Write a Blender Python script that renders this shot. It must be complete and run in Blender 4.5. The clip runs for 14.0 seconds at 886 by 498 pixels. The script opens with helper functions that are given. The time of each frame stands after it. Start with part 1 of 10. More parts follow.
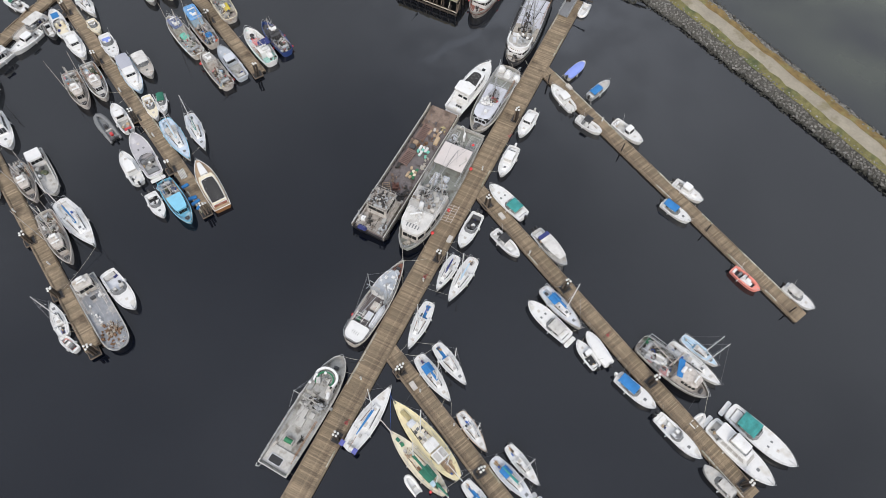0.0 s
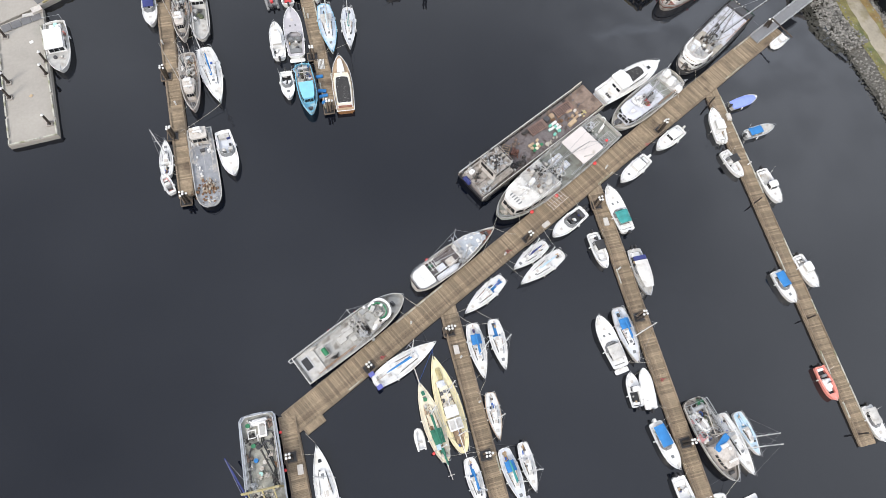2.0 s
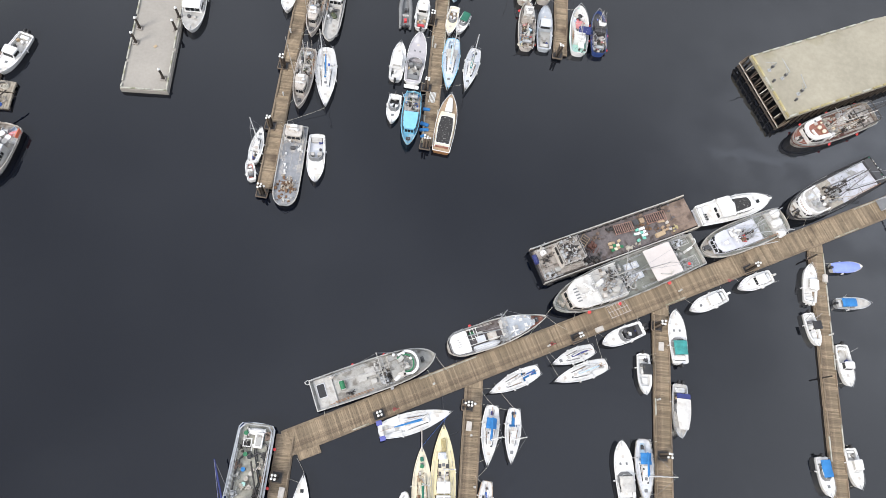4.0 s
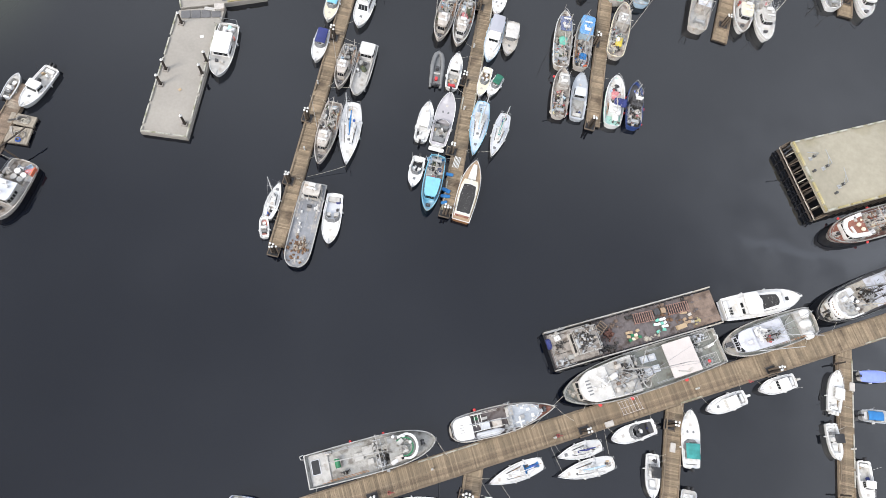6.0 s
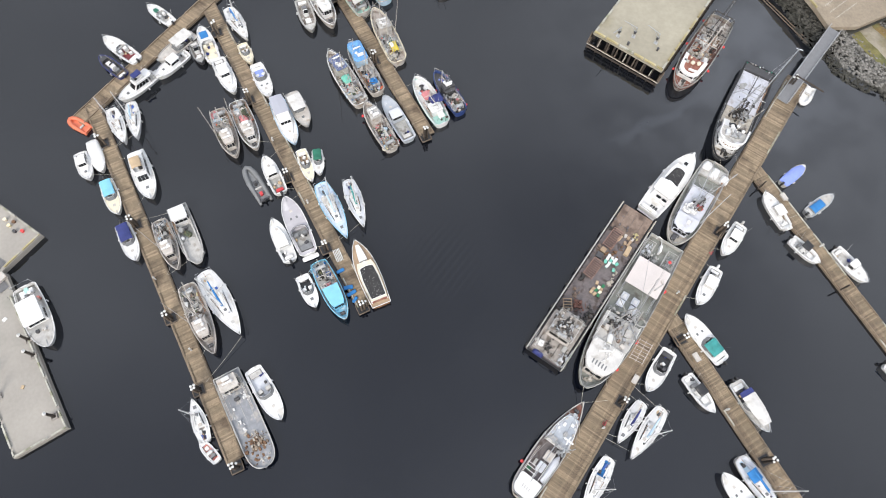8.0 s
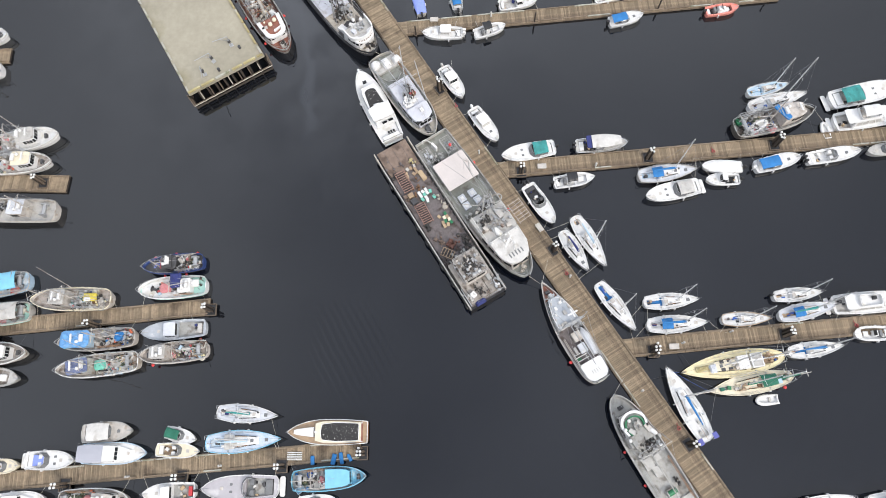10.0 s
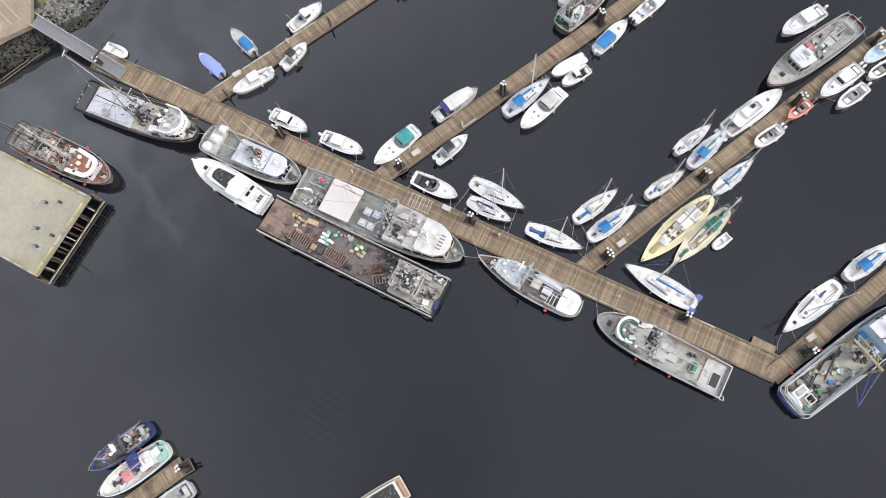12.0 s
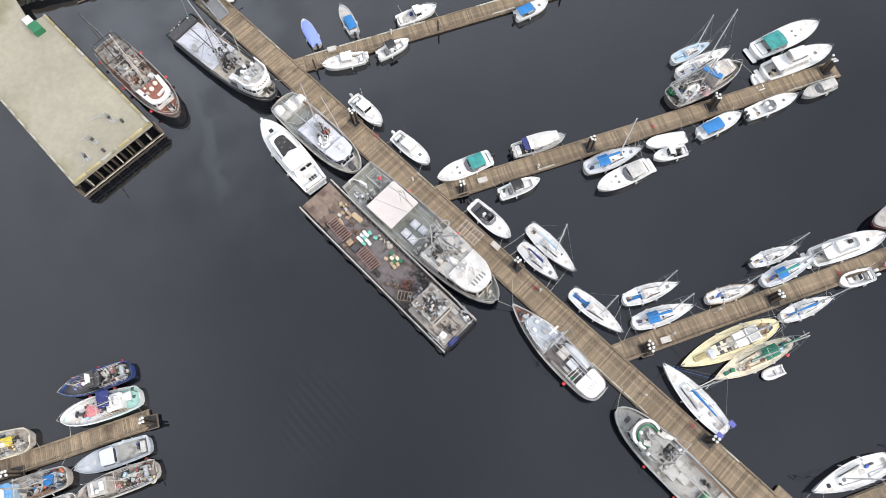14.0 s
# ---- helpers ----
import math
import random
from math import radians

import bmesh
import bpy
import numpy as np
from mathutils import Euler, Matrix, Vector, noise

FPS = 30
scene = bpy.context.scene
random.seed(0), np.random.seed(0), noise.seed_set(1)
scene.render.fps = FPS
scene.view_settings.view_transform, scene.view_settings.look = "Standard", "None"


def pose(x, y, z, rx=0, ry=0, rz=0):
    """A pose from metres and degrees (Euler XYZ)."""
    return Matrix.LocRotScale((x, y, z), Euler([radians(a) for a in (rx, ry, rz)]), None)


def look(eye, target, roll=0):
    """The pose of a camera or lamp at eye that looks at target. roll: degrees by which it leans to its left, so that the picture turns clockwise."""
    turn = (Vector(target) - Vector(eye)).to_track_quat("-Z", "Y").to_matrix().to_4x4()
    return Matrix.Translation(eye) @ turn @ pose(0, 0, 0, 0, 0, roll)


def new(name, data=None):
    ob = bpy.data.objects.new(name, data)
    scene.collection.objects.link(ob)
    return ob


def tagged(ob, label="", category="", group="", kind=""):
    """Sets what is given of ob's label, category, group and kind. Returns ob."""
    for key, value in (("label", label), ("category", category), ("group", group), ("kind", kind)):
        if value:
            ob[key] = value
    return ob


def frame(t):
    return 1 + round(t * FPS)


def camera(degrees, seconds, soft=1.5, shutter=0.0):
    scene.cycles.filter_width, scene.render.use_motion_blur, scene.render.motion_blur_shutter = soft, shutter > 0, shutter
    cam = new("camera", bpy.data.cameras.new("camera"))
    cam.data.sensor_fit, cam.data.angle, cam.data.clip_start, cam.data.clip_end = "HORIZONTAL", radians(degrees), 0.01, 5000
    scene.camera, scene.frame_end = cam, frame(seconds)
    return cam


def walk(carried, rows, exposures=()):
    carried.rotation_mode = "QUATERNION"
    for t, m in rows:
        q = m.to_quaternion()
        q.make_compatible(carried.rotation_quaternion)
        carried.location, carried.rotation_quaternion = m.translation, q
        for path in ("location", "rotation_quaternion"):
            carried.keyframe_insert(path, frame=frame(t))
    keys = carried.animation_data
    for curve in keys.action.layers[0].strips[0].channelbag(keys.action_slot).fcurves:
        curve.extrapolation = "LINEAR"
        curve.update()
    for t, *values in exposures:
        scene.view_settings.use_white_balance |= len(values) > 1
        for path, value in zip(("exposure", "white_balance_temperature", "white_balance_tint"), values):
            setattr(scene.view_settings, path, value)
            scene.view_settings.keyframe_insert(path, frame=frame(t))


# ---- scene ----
cam = camera(69.0, 14.0, soft=0.65, shutter=0.1)
# seconds, eye, turn in degrees
PATH = [
    (0, -8.82, -41.40, 91.92, 26.99, -2.13, -34.19),
    (0.5, -8.31, -40.53, 92.22, 25.91, -2.41, -30.87),
    (1, -8.40, -39.66, 92.16, 22.10, -3.08, -25.09),
    (1.5, -8.64, -38.39, 92.13, 21.20, -3.91, -18.08),
    (2, -8.49, -37.30, 91.82, 20.46, -4.55, -11.33),
    (2.5, -8.54, -35.67, 91.84, 20.40, -5.02, -7.71),
    (3, -8.20, -33.44, 92.06, 19.79, -5.62, 0.17),
    (3.5, -7.94, -30.72, 92.58, 19.15, -5.74, 4.54),
    (4, -8.42, -27.98, 92.87, 18.75, -6.10, 7.83),
    (4.2, -8.61, -26.87, 92.91, 18.59, -6.14, 8.32),
    (6.3, -10.01, -14.73, 93.35, 18.37, -5.85, 13.78),
    (6.5, -10.15, -13.31, 92.64, 18.47, -5.72, 14.12),
    (7, -10.83, -10.57, 91.73, 19.24, -5.30, 8.22),
    (7.5, -11.53, -7.89, 90.86, 20.34, -4.17, -5.77),
    (8, -11.81, -4.59, 89.89, 20.98, -2.19, -25.71),
    (8.5, -11.58, -1.30, 89.25, 20.66, -0.41, -43.91),
    (8.7, -11.31, -0.15, 89.06, 20.30, 0.28, -51.34),
    (10.8, -7.05, 9.14, 88.34, 16.43, 3.00, -110.13),
    (11, -6.72, 9.34, 87.97, 16.20, 3.03, -114.03),
    (11.5, -6.13, 8.95, 86.99, 15.60, 3.39, -122.30),
    (12, -5.60, 8.80, 86.03, 15.74, 3.47, -123.73),
    (12.5, -4.72, 8.70, 85.01, 16.33, 3.17, -119.29),
    (13, -3.97, 8.49, 83.83, 17.08, 2.75, -114.48),
    (13.5, -3.73, 8.39, 82.61, 17.88, 2.35, -111.67),
    (14, -3.64, 8.01, 81.31, 18.85, 1.63, -105.66),
]
walk(cam, [(t, pose(x, y, z, rx, ry, rz)) for t, x, y, z, rx, ry, rz in PATH], [(0, 0.27), (1.5, 0.62), (3, 0.68), (7.4, 0.7), (8.6, 0.58), (11, 0.54), (12.5, 0.62), (14, 0.66)])

# ---- overcast daylight ----
world = bpy.data.worlds.new("overcast_sky")
scene.world = world
world.use_nodes = True
wn, wl = world.node_tree.nodes, world.node_tree.links
sky = wn.new("ShaderNodeTexSky")
sky.sky_type, sky.sun_disc = "NISHITA", False
sky.sun_elevation, sky.sun_rotation = radians(42), radians(225)
sky.air_density, sky.dust_density, sky.ozone_density = 1.0, 3.0, 1.0
grey = wn.new("ShaderNodeHueSaturation")
grey.inputs["Saturation"].default_value = 0.2
wl.new(sky.outputs[0], grey.inputs["Color"])
# an even cloud layer veils the clear sky
cloud_layer = wn.new("ShaderNodeMix")
cloud_layer.data_type = "RGBA"
cloud_layer.inputs["Factor"].default_value = 0.72
puffs = wn.new("ShaderNodeTexNoise")
puffs.inputs["Scale"].default_value, puffs.inputs["Detail"].default_value = 2.6, 5
overcast = wn.new("ShaderNodeMapRange")
overcast.inputs["From Min"].default_value, overcast.inputs["From Max"].default_value = 0.3, 0.7
overcast.inputs["To Min"].default_value, overcast.inputs["To Max"].default_value = 0.84, 1.16
wl.new(wn.new("ShaderNodeTexCoord").outputs["Generated"], puffs.inputs["Vector"])
wl.new(puffs.outputs["Fac"], overcast.inputs["Value"])
veil = wn.new("ShaderNodeVectorMath")
veil.operation = "SCALE"
veil.inputs[0].default_value = (6.9, 7.3, 8.2)
# an overcast sky is brightest overhead and dims towards the horizon
height = wn.new("ShaderNodeSeparateXYZ")
dim = wn.new("ShaderNodeMapRange")
dim.inputs["To Min"].default_value, dim.inputs["To Max"].default_value = 0.45, 1.25
wl.new(wn["Texture Coordinate"].outputs["Generated"], height.inputs[0])
wl.new(height.outputs[2], dim.inputs["Value"])
both = wn.new("ShaderNodeMath")
both.operation = "MULTIPLY"
wl.new(overcast.outputs[0], both.inputs[0])
wl.new(dim.outputs[0], both.inputs[1])
wl.new(both.outputs[0], veil.inputs["Scale"])
for i in cloud_layer.inputs:
    if i.type == "RGBA" and i.name == "B":
        wl.new(veil.outputs[0], i)
    if i.type == "RGBA" and i.name == "A":
        wl.new(grey.outputs[0], i)
wl.new([o for o in cloud_layer.outputs if o.type == "RGBA"][0], wn["Background"].inputs[0])
wn["Background"].inputs[1].default_value = 0.13
sun = new("sun", bpy.data.lights.new("sun", "SUN"))
sun.data.energy, sun.data.angle, sun.data.color = 1.7, radians(20), (1.0, 0.91, 0.8)
sun.matrix_world = look((-100, -100, 127), (0, 0, 0))

# ---- materials ----


def mat(name, col, rough=0.5, metal=0.0, var=0.12, scale=1.5, bump=0.0, bscale=25, per="", rnd=0.25, stain=None, amount=0.0, sscale=0.6):
    """A surface with broad and fine variation. per: 'object' or 'island' for piece-to-piece variation. stain: a second colour in patches."""
    m = bpy.data.materials.new(name)
    m.use_nodes = True
    n, l = m.node_tree.nodes, m.node_tree.links
    b = n["Principled BSDF"]
    b.inputs["Roughness"].default_value, b.inputs["Metallic"].default_value = rough, metal
    tc = n.new("ShaderNodeTexCoord")

    def noise_fac(s, lo, hi, detail=4):
        t, r = n.new("ShaderNodeTexNoise"), n.new("ShaderNodeMapRange")
        t.inputs["Scale"].default_value, t.inputs["Detail"].default_value = s, detail
        r.inputs["From Min"].default_value, r.inputs["From Max"].default_value = 0.3, 0.7
        r.inputs["To Min"].default_value, r.inputs["To Max"].default_value = lo, hi
        l.new(tc.outputs["Object"], t.inputs["Vector"])
        l.new(t.outputs["Fac"], r.inputs["Value"])
        return r.outputs[0], t.outputs["Fac"]

    def times(a, k):
        x = n.new("ShaderNodeMath")
        x.operation = "MULTIPLY"
        l.new(a, x.inputs[0])
        l.new(k, x.inputs[1])
        return x.outputs[0]

    broad, _ = noise_fac(scale, 1 - var, 1 + var * 0.6)
    fine, fine_raw = noise_fac(scale * 9, 1 - var * 0.6, 1 + var * 0.4, 2)
    value = times(broad, fine)
    if per:
        src = n.new("ShaderNodeObjectInfo").outputs["Random"] if per == "object" else n.new("ShaderNodeNewGeometry").outputs["Random Per Island"]
        r = n.new("ShaderNodeMapRange")
        r.inputs["To Min"].default_value, r.inputs["To Max"].default_value = 1 - rnd, 1 + rnd
        l.new(src, r.inputs["Value"])
        value = times(value, r.outputs[0])
    colour = n.new("ShaderNodeRGB")
    colour.outputs[0].default_value = (*col, 1)
    base = colour.outputs[0]
    if stain:
        f, _ = noise_fac(sscale, 0, 1, 6)
        p = n.new("ShaderNodeMapRange")
        p.inputs["From Min"].default_value, p.inputs["From Max"].default_value = 1 - amount, min(1.0, 1 - amount + 0.35)
        l.new(f, p.inputs["Value"])
        mx = n.new("ShaderNodeMix")
        mx.data_type = "RGBA"
        mx.inputs["B"].default_value = (*stain, 1)
        for i in mx.inputs:
            if i.name == "B" and i.type == "RGBA":
                i.default_value = (*stain, 1)
            if i.name == "A" and i.type == "RGBA":
                l.new(base, i)
        l.new(p.outputs[0], mx.inputs["Factor"])
        base = [o for o in mx.outputs if o.type == "RGBA"][0]
    v = n.new("ShaderNodeVectorMath")
    v.operation = "SCALE"
    l.new(base, v.inputs[0])
    l.new(value, v.inputs["Scale"])
    l.new(v.outputs[0], b.inputs["Base Color"])
    if bump:
        bm_, t = n.new("ShaderNodeBump"), n.new("ShaderNodeTexNoise")
        t.inputs["Scale"].default_value = bscale
        bm_.inputs["Strength"].default_value = bump
        l.new(tc.outputs["Object"], t.inputs["Vector"])
        l.new(t.outputs["Fac"], bm_.inputs["Height"])
        l.new(bm_.outputs[0], b.inputs["Normal"])
    return m


M = {}
M["white"] = mat("white_gelcoat", (0.68, 0.68, 0.675), 0.3, var=0.05, stain=(0.6, 0.58, 0.52), amount=0.25, sscale=0.9)
M["deckwhite"] = mat("nonskid_white", (0.645, 0.645, 0.64), 0.6, var=0.07, stain=(0.52, 0.5, 0.46), amount=0.3)
M["dirtywhite"] = mat("scuffed_white_roof", (0.56, 0.55, 0.53), 0.55, var=0.14, scale=1.2, stain=(0.42, 0.4, 0.37), amount=0.42, sscale=0.9)
M["offwhite"] = mat("aged_white_paint", (0.5, 0.47, 0.435), 0.5, var=0.2, stain=(0.36, 0.3, 0.24), amount=0.4, sscale=1.3)
M["cream"] = mat("cream_paint", (0.68, 0.62, 0.48), 0.45, var=0.08)
M["yellow"] = mat("pale_yellow_paint", (0.75, 0.67, 0.42), 0.45, var=0.06, stain=(0.66, 0.56, 0.36), amount=0.3)
M["grey"] = mat("grey_paint", (0.34, 0.34, 0.325), 0.6, var=0.18, stain=(0.2, 0.18, 0.16), amount=0.42, sscale=1.1)
M["lightgrey"] = mat("light_grey_paint", (0.45, 0.44, 0.42), 0.55, var=0.16, stain=(0.32, 0.3, 0.27), amount=0.38, sscale=1.2)
M["palegrey"] = mat("pale_grey_deck", (0.55, 0.57, 0.61), 0.55, var=0.08, stain=(0.42, 0.42, 0.43), amount=0.3)
M["lavender_deck"] = mat("lavender_grey_deck", (0.4, 0.385, 0.41), 0.6, var=0.08, stain=(0.5, 0.49, 0.5), amount=0.25)
M["trollerdeck"] = mat("sun_bleached_deck", (0.34, 0.305, 0.275), 0.7, var=0.25, scale=2.2, stain=(0.18, 0.145, 0.12), amount=0.43, sscale=1.6)
M["bleached"] = mat("sun_bleached_paint", (0.5, 0.46, 0.425), 0.6, var=0.14, scale=2, stain=(0.36, 0.32, 0.28), amount=0.4, sscale=1.2)
M["darkgrey"] = mat("dark_grey_paint", (0.06, 0.06, 0.064), 0.6, var=0.2)
M["deckgrey"] = mat("weathered_deck", (0.31, 0.285, 0.26), 0.75, var=0.25, stain=(0.13, 0.105, 0.085), amount=0.48, sscale=1.1)
M["deckbeige"] = mat("worn_beige_deck", (0.4, 0.37, 0.32), 0.7, var=0.2, stain=(0.22, 0.18, 0.14), amount=0.42, sscale=1.0)
M["darksteel_hull"] = mat("dark_weathered_hull", (0.09, 0.08, 0.07), 0.7, var=0.2, stain=(0.2, 0.18, 0.15), amount=0.35)
M["darksteel"] = mat("dark_oiled_steel", (0.045, 0.042, 0.04), 0.5, metal=0.2, var=0.25, stain=(0.18, 0.13, 0.1), amount=0.3, sscale=3)
M["slate"] = mat("slate_blue_deck", (0.24, 0.25, 0.27), 0.6, var=0.16, stain=(0.38, 0.36, 0.34), amount=0.4, sscale=1.0)
M["steeldeck_dark"] = mat("shaded_steel_deck", (0.2, 0.2, 0.195), 0.65, var=0.15, stain=(0.3, 0.29, 0.27), amount=0.35, sscale=1.0)
M["plum"] = mat("stained_steel_deck", (0.138, 0.12, 0.121), 0.7, var=0.25, stain=(0.062, 0.046, 0.04), amount=0.46, sscale=1.1)
M["rackrust"] = mat("pinkish_rusted_bar", (0.33, 0.2, 0.165), 0.8, var=0.3, scale=3, stain=(0.16, 0.08, 0.06), amount=0.4, sscale=2.5)
M["rust"] = mat("rusty_steel", (0.2, 0.148, 0.118), 0.8, var=0.28, stain=(0.1, 0.07, 0.055), amount=0.5, sscale=0.6, bump=0.2)
M["blue"] = mat("blue_canvas", (0.025, 0.17, 0.43), 0.8, var=0.15, bump=0.2, bscale=6)
M["navy"] = mat("navy_canvas", (0.03, 0.04, 0.16), 0.8, var=0.2, bump=0.2, bscale=6)
M["peri"] = mat("periwinkle_tarpaulin", (0.22, 0.29, 0.68), 0.6, var=0.12, bump=0.3, bscale=5)
M["teal"] = mat("teal_canvas", (0.04, 0.25, 0.24), 0.8, var=0.28, bump=0.3, bscale=6)
M["green"] = mat("dark_green_canvas", (0.02, 0.14, 0.09), 0.8, var=0.2, bump=0.2, bscale=6)
M["cyan"] = mat("sky_blue_paint", (0.19, 0.48, 0.65), 0.45, var=0.08, stain=(0.4, 0.55, 0.62), amount=0.25)
M["paleblue"] = mat("pale_blue_paint", (0.42, 0.56, 0.68), 0.5, var=0.1, stain=(0.55, 0.58, 0.6), amount=0.35)
M["mint"] = mat("mint_green_deck", (0.38, 0.62, 0.56), 0.55, var=0.1)
M["tarpblue"] = mat("faded_blue_tarpaulin", (0.13, 0.32, 0.6), 0.7, var=0.3, scale=1.6, bump=0.4, bscale=4, stain=(0.3, 0.45, 0.6), amount=0.35, sscale=1.4)
M["tarpslate"] = mat("slate_blue_tarpaulin", (0.13, 0.16, 0.28), 0.7, var=0.3, scale=1.6, bump=0.4, bscale=4, stain=(0.25, 0.27, 0.32), amount=0.35, sscale=1.4)
M["washedblue"] = mat("washed_blue_deck", (0.5, 0.57, 0.66), 0.5, var=0.12, scale=1.5, stain=(0.36, 0.48, 0.62), amount=0.45, sscale=1.6)
M["hullblue"] = mat("dark_blue_hull", (0.03, 0.06, 0.2), 0.4, var=0.15)
M["redbrown"] = mat("oxide_red_deck", (0.25, 0.1, 0.07), 0.65, var=0.2, stain=(0.35, 0.2, 0.15), amount=0.3)
M["maroon"] = mat("maroon_hull", (0.16, 0.025, 0.03), 0.45, var=0.15)
M["orange"] = mat("orange_rubber", (0.64, 0.17, 0.09), 0.55, var=0.1)
M["pink"] = mat("faded_red_paint", (0.75, 0.27, 0.22), 0.5, var=0.1)
M["red"] = mat("red_paint", (0.5, 0.045, 0.05), 0.45, var=0.1)
M["redfade"] = mat("faded_red_steel", (0.4, 0.075, 0.08), 0.6, var=0.15)
M["wood"] = mat("varnished_wood", (0.28, 0.14, 0.06), 0.35, var=0.2, scale=3)
M["teak"] = mat("grey_teak", (0.36, 0.26, 0.17), 0.7, var=0.2, scale=3)
M["tan"] = mat("tan_canvas", (0.45, 0.34, 0.22), 0.85, var=0.12)
M["glass"] = mat("tinted_glass", (0.012, 0.014, 0.016), 0.06, var=0.1)
M["smoke"] = mat("smoked_acrylic", (0.16, 0.165, 0.17), 0.15, var=0.1)
M["black"] = mat("black_plastic", (0.02, 0.02, 0.022), 0.4, var=0.2)
M["rubber"] = mat("grey_rubber", (0.17, 0.175, 0.18), 0.6, var=0.15)
M["alu"] = mat("aluminium", (0.62, 0.63, 0.64), 0.38, metal=0.7, var=0.1)
M["spar"] = mat("white_spar", (0.7, 0.7, 0.7), 0.35, var=0.06)
M["steel"] = mat("galvanised_steel", (0.42, 0.43, 0.44), 0.5, metal=0.5, var=0.15)
M["wire"] = mat("rigging_wire", (0.35, 0.35, 0.36), 0.5, metal=0.4)
M["rope"] = mat("pale_rope", (0.5, 0.47, 0.4), 0.9, var=0.15)
M["bluerope"] = mat("blue_rope", (0.05, 0.12, 0.4), 0.9, var=0.15)
M["buoy"] = mat("red_buoy", (0.72, 0.06, 0.06), 0.5, var=0.1)
M["plank"] = mat("weathered_planks", (0.25, 0.193, 0.13), 0.85, var=0.26, scale=0.35, per="island", rnd=0.3, stain=(0.12, 0.088, 0.06), amount=0.36, sscale=0.3)
M["plankpiece"] = mat("weathered_plank_pieces", (0.25, 0.193, 0.13), 0.85, var=0.26, scale=0.8, per="object", rnd=0.3, stain=(0.12, 0.088, 0.06), amount=0.36, sscale=0.6)
M["plankred"] = mat("worn_planks", (0.2, 0.15, 0.11), 0.85, var=0.3, scale=0.5, per="island", rnd=0.32, stain=(0.34, 0.29, 0.23), amount=0.3, sscale=0.4)
M["timber"] = mat("weathered_timber", (0.2, 0.155, 0.11), 0.85, var=0.25, scale=1.2, per="object", rnd=0.2)
M["whitetimber"] = mat("whitewashed_timber", (0.42, 0.41, 0.36), 0.7, var=0.28, scale=1.5, stain=(0.22, 0.22, 0.15), amount=0.45, sscale=0.8)
M["yellowtimber"] = mat("faded_yellow_timber", (0.37, 0.315, 0.16), 0.75, var=0.2, scale=0.9, per="object", rnd=0.15, stain=(0.42, 0.4, 0.33), amount=0.4)
M["creosote"] = mat("creosoted_pile", (0.045, 0.035, 0.028), 0.8, var=0.3, scale=2)
M["pilebrown"] = mat("weathered_pile", (0.13, 0.1, 0.075), 0.85, var=0.3, scale=2, stain=(0.06, 0.05, 0.04), amount=0.4)
M["cap"] = mat("white_cap", (0.64, 0.64, 0.62), 0.5, var=0.08)
M["concrete"] = mat("pale_concrete", (0.312, 0.292, 0.262), 0.85, var=0.09, scale=0.25, bump=0.1, stain=(0.275, 0.265, 0.235), amount=0.38, sscale=0.18)
M["wharf"] = mat("sandy_wharf_deck", (0.325, 0.3, 0.235), 0.9, var=0.13, scale=0.16, bump=0.1, stain=(0.235, 0.215, 0.145), amount=0.47, sscale=0.12)
M["darkconcrete"] = mat("dark_tread_plate", (0.13, 0.13, 0.135), 0.8, var=0.15)
M["rockfill"] = mat("small_rock_fill", (0.1, 0.097, 0.088), 0.95, var=0.4, scale=2.5, bump=0.8, bscale=6)
M["rock"] = mat("armour_rock", (0.175, 0.17, 0.158), 0.9, var=0.25, scale=1.2, bump=0.5, bscale=5, per="island", rnd=0.45)
M["raftwood"] = mat("grey_beige_boards", (0.3, 0.265, 0.215), 0.85, var=0.25, per="island", rnd=0.2)
M["quaydeck"] = mat("brown_quay_boards", (0.26, 0.215, 0.16), 0.85, var=0.18, scale=0.3, stain=(0.33, 0.29, 0.23), amount=0.35, sscale=0.25)
M["bluegrey"] = mat("blue_grey_roof", (0.4, 0.43, 0.47), 0.55, var=0.12, stain=(0.55, 0.56, 0.57), amount=0.3, sscale=1.6)
M["bluegrey_awning"] = mat("blue_grey_awning", (0.36, 0.37, 0.42), 0.8, var=0.06, scale=0.8, bump=0.1, bscale=4)
M["solar"] = mat("solar_cells", (0.1, 0.11, 0.36), 0.25, var=0.1)
M["bankrock"] = mat("dark_bank_rock", (0.062, 0.06, 0.052), 0.9, var=0.25, scale=1.2, bump=0.5, bscale=5, per="island", rnd=0.5)
M["wetrock"] = mat("dark_wet_rock", (0.035, 0.034, 0.027), 0.5, var=0.3, scale=1.2, per="island", rnd=0.4)
M["gravel"] = mat("gravel_track", (0.285, 0.255, 0.2), 0.95, var=0.16, scale=0.3, bump=0.3, bscale=8, stain=(0.2, 0.175, 0.115), amount=0.42, sscale=0.35)
M["drygrass"] = mat("rusty_dry_grass", (0.2, 0.135, 0.05), 0.95, var=0.35, scale=0.8, bump=0.4, bscale=10, stain=(0.16, 0.15, 0.06), amount=0.5, sscale=0.4)
M["grass"] = mat("dry_grass", (0.155, 0.14, 0.055), 0.95, var=0.35, scale=0.8, bump=0.4, bscale=10, stain=(0.085, 0.1, 0.04), amount=0.5, sscale=0.3)
M["brown"] = mat("brown_gear", (0.16, 0.09, 0.05), 0.8, var=0.3, scale=3)
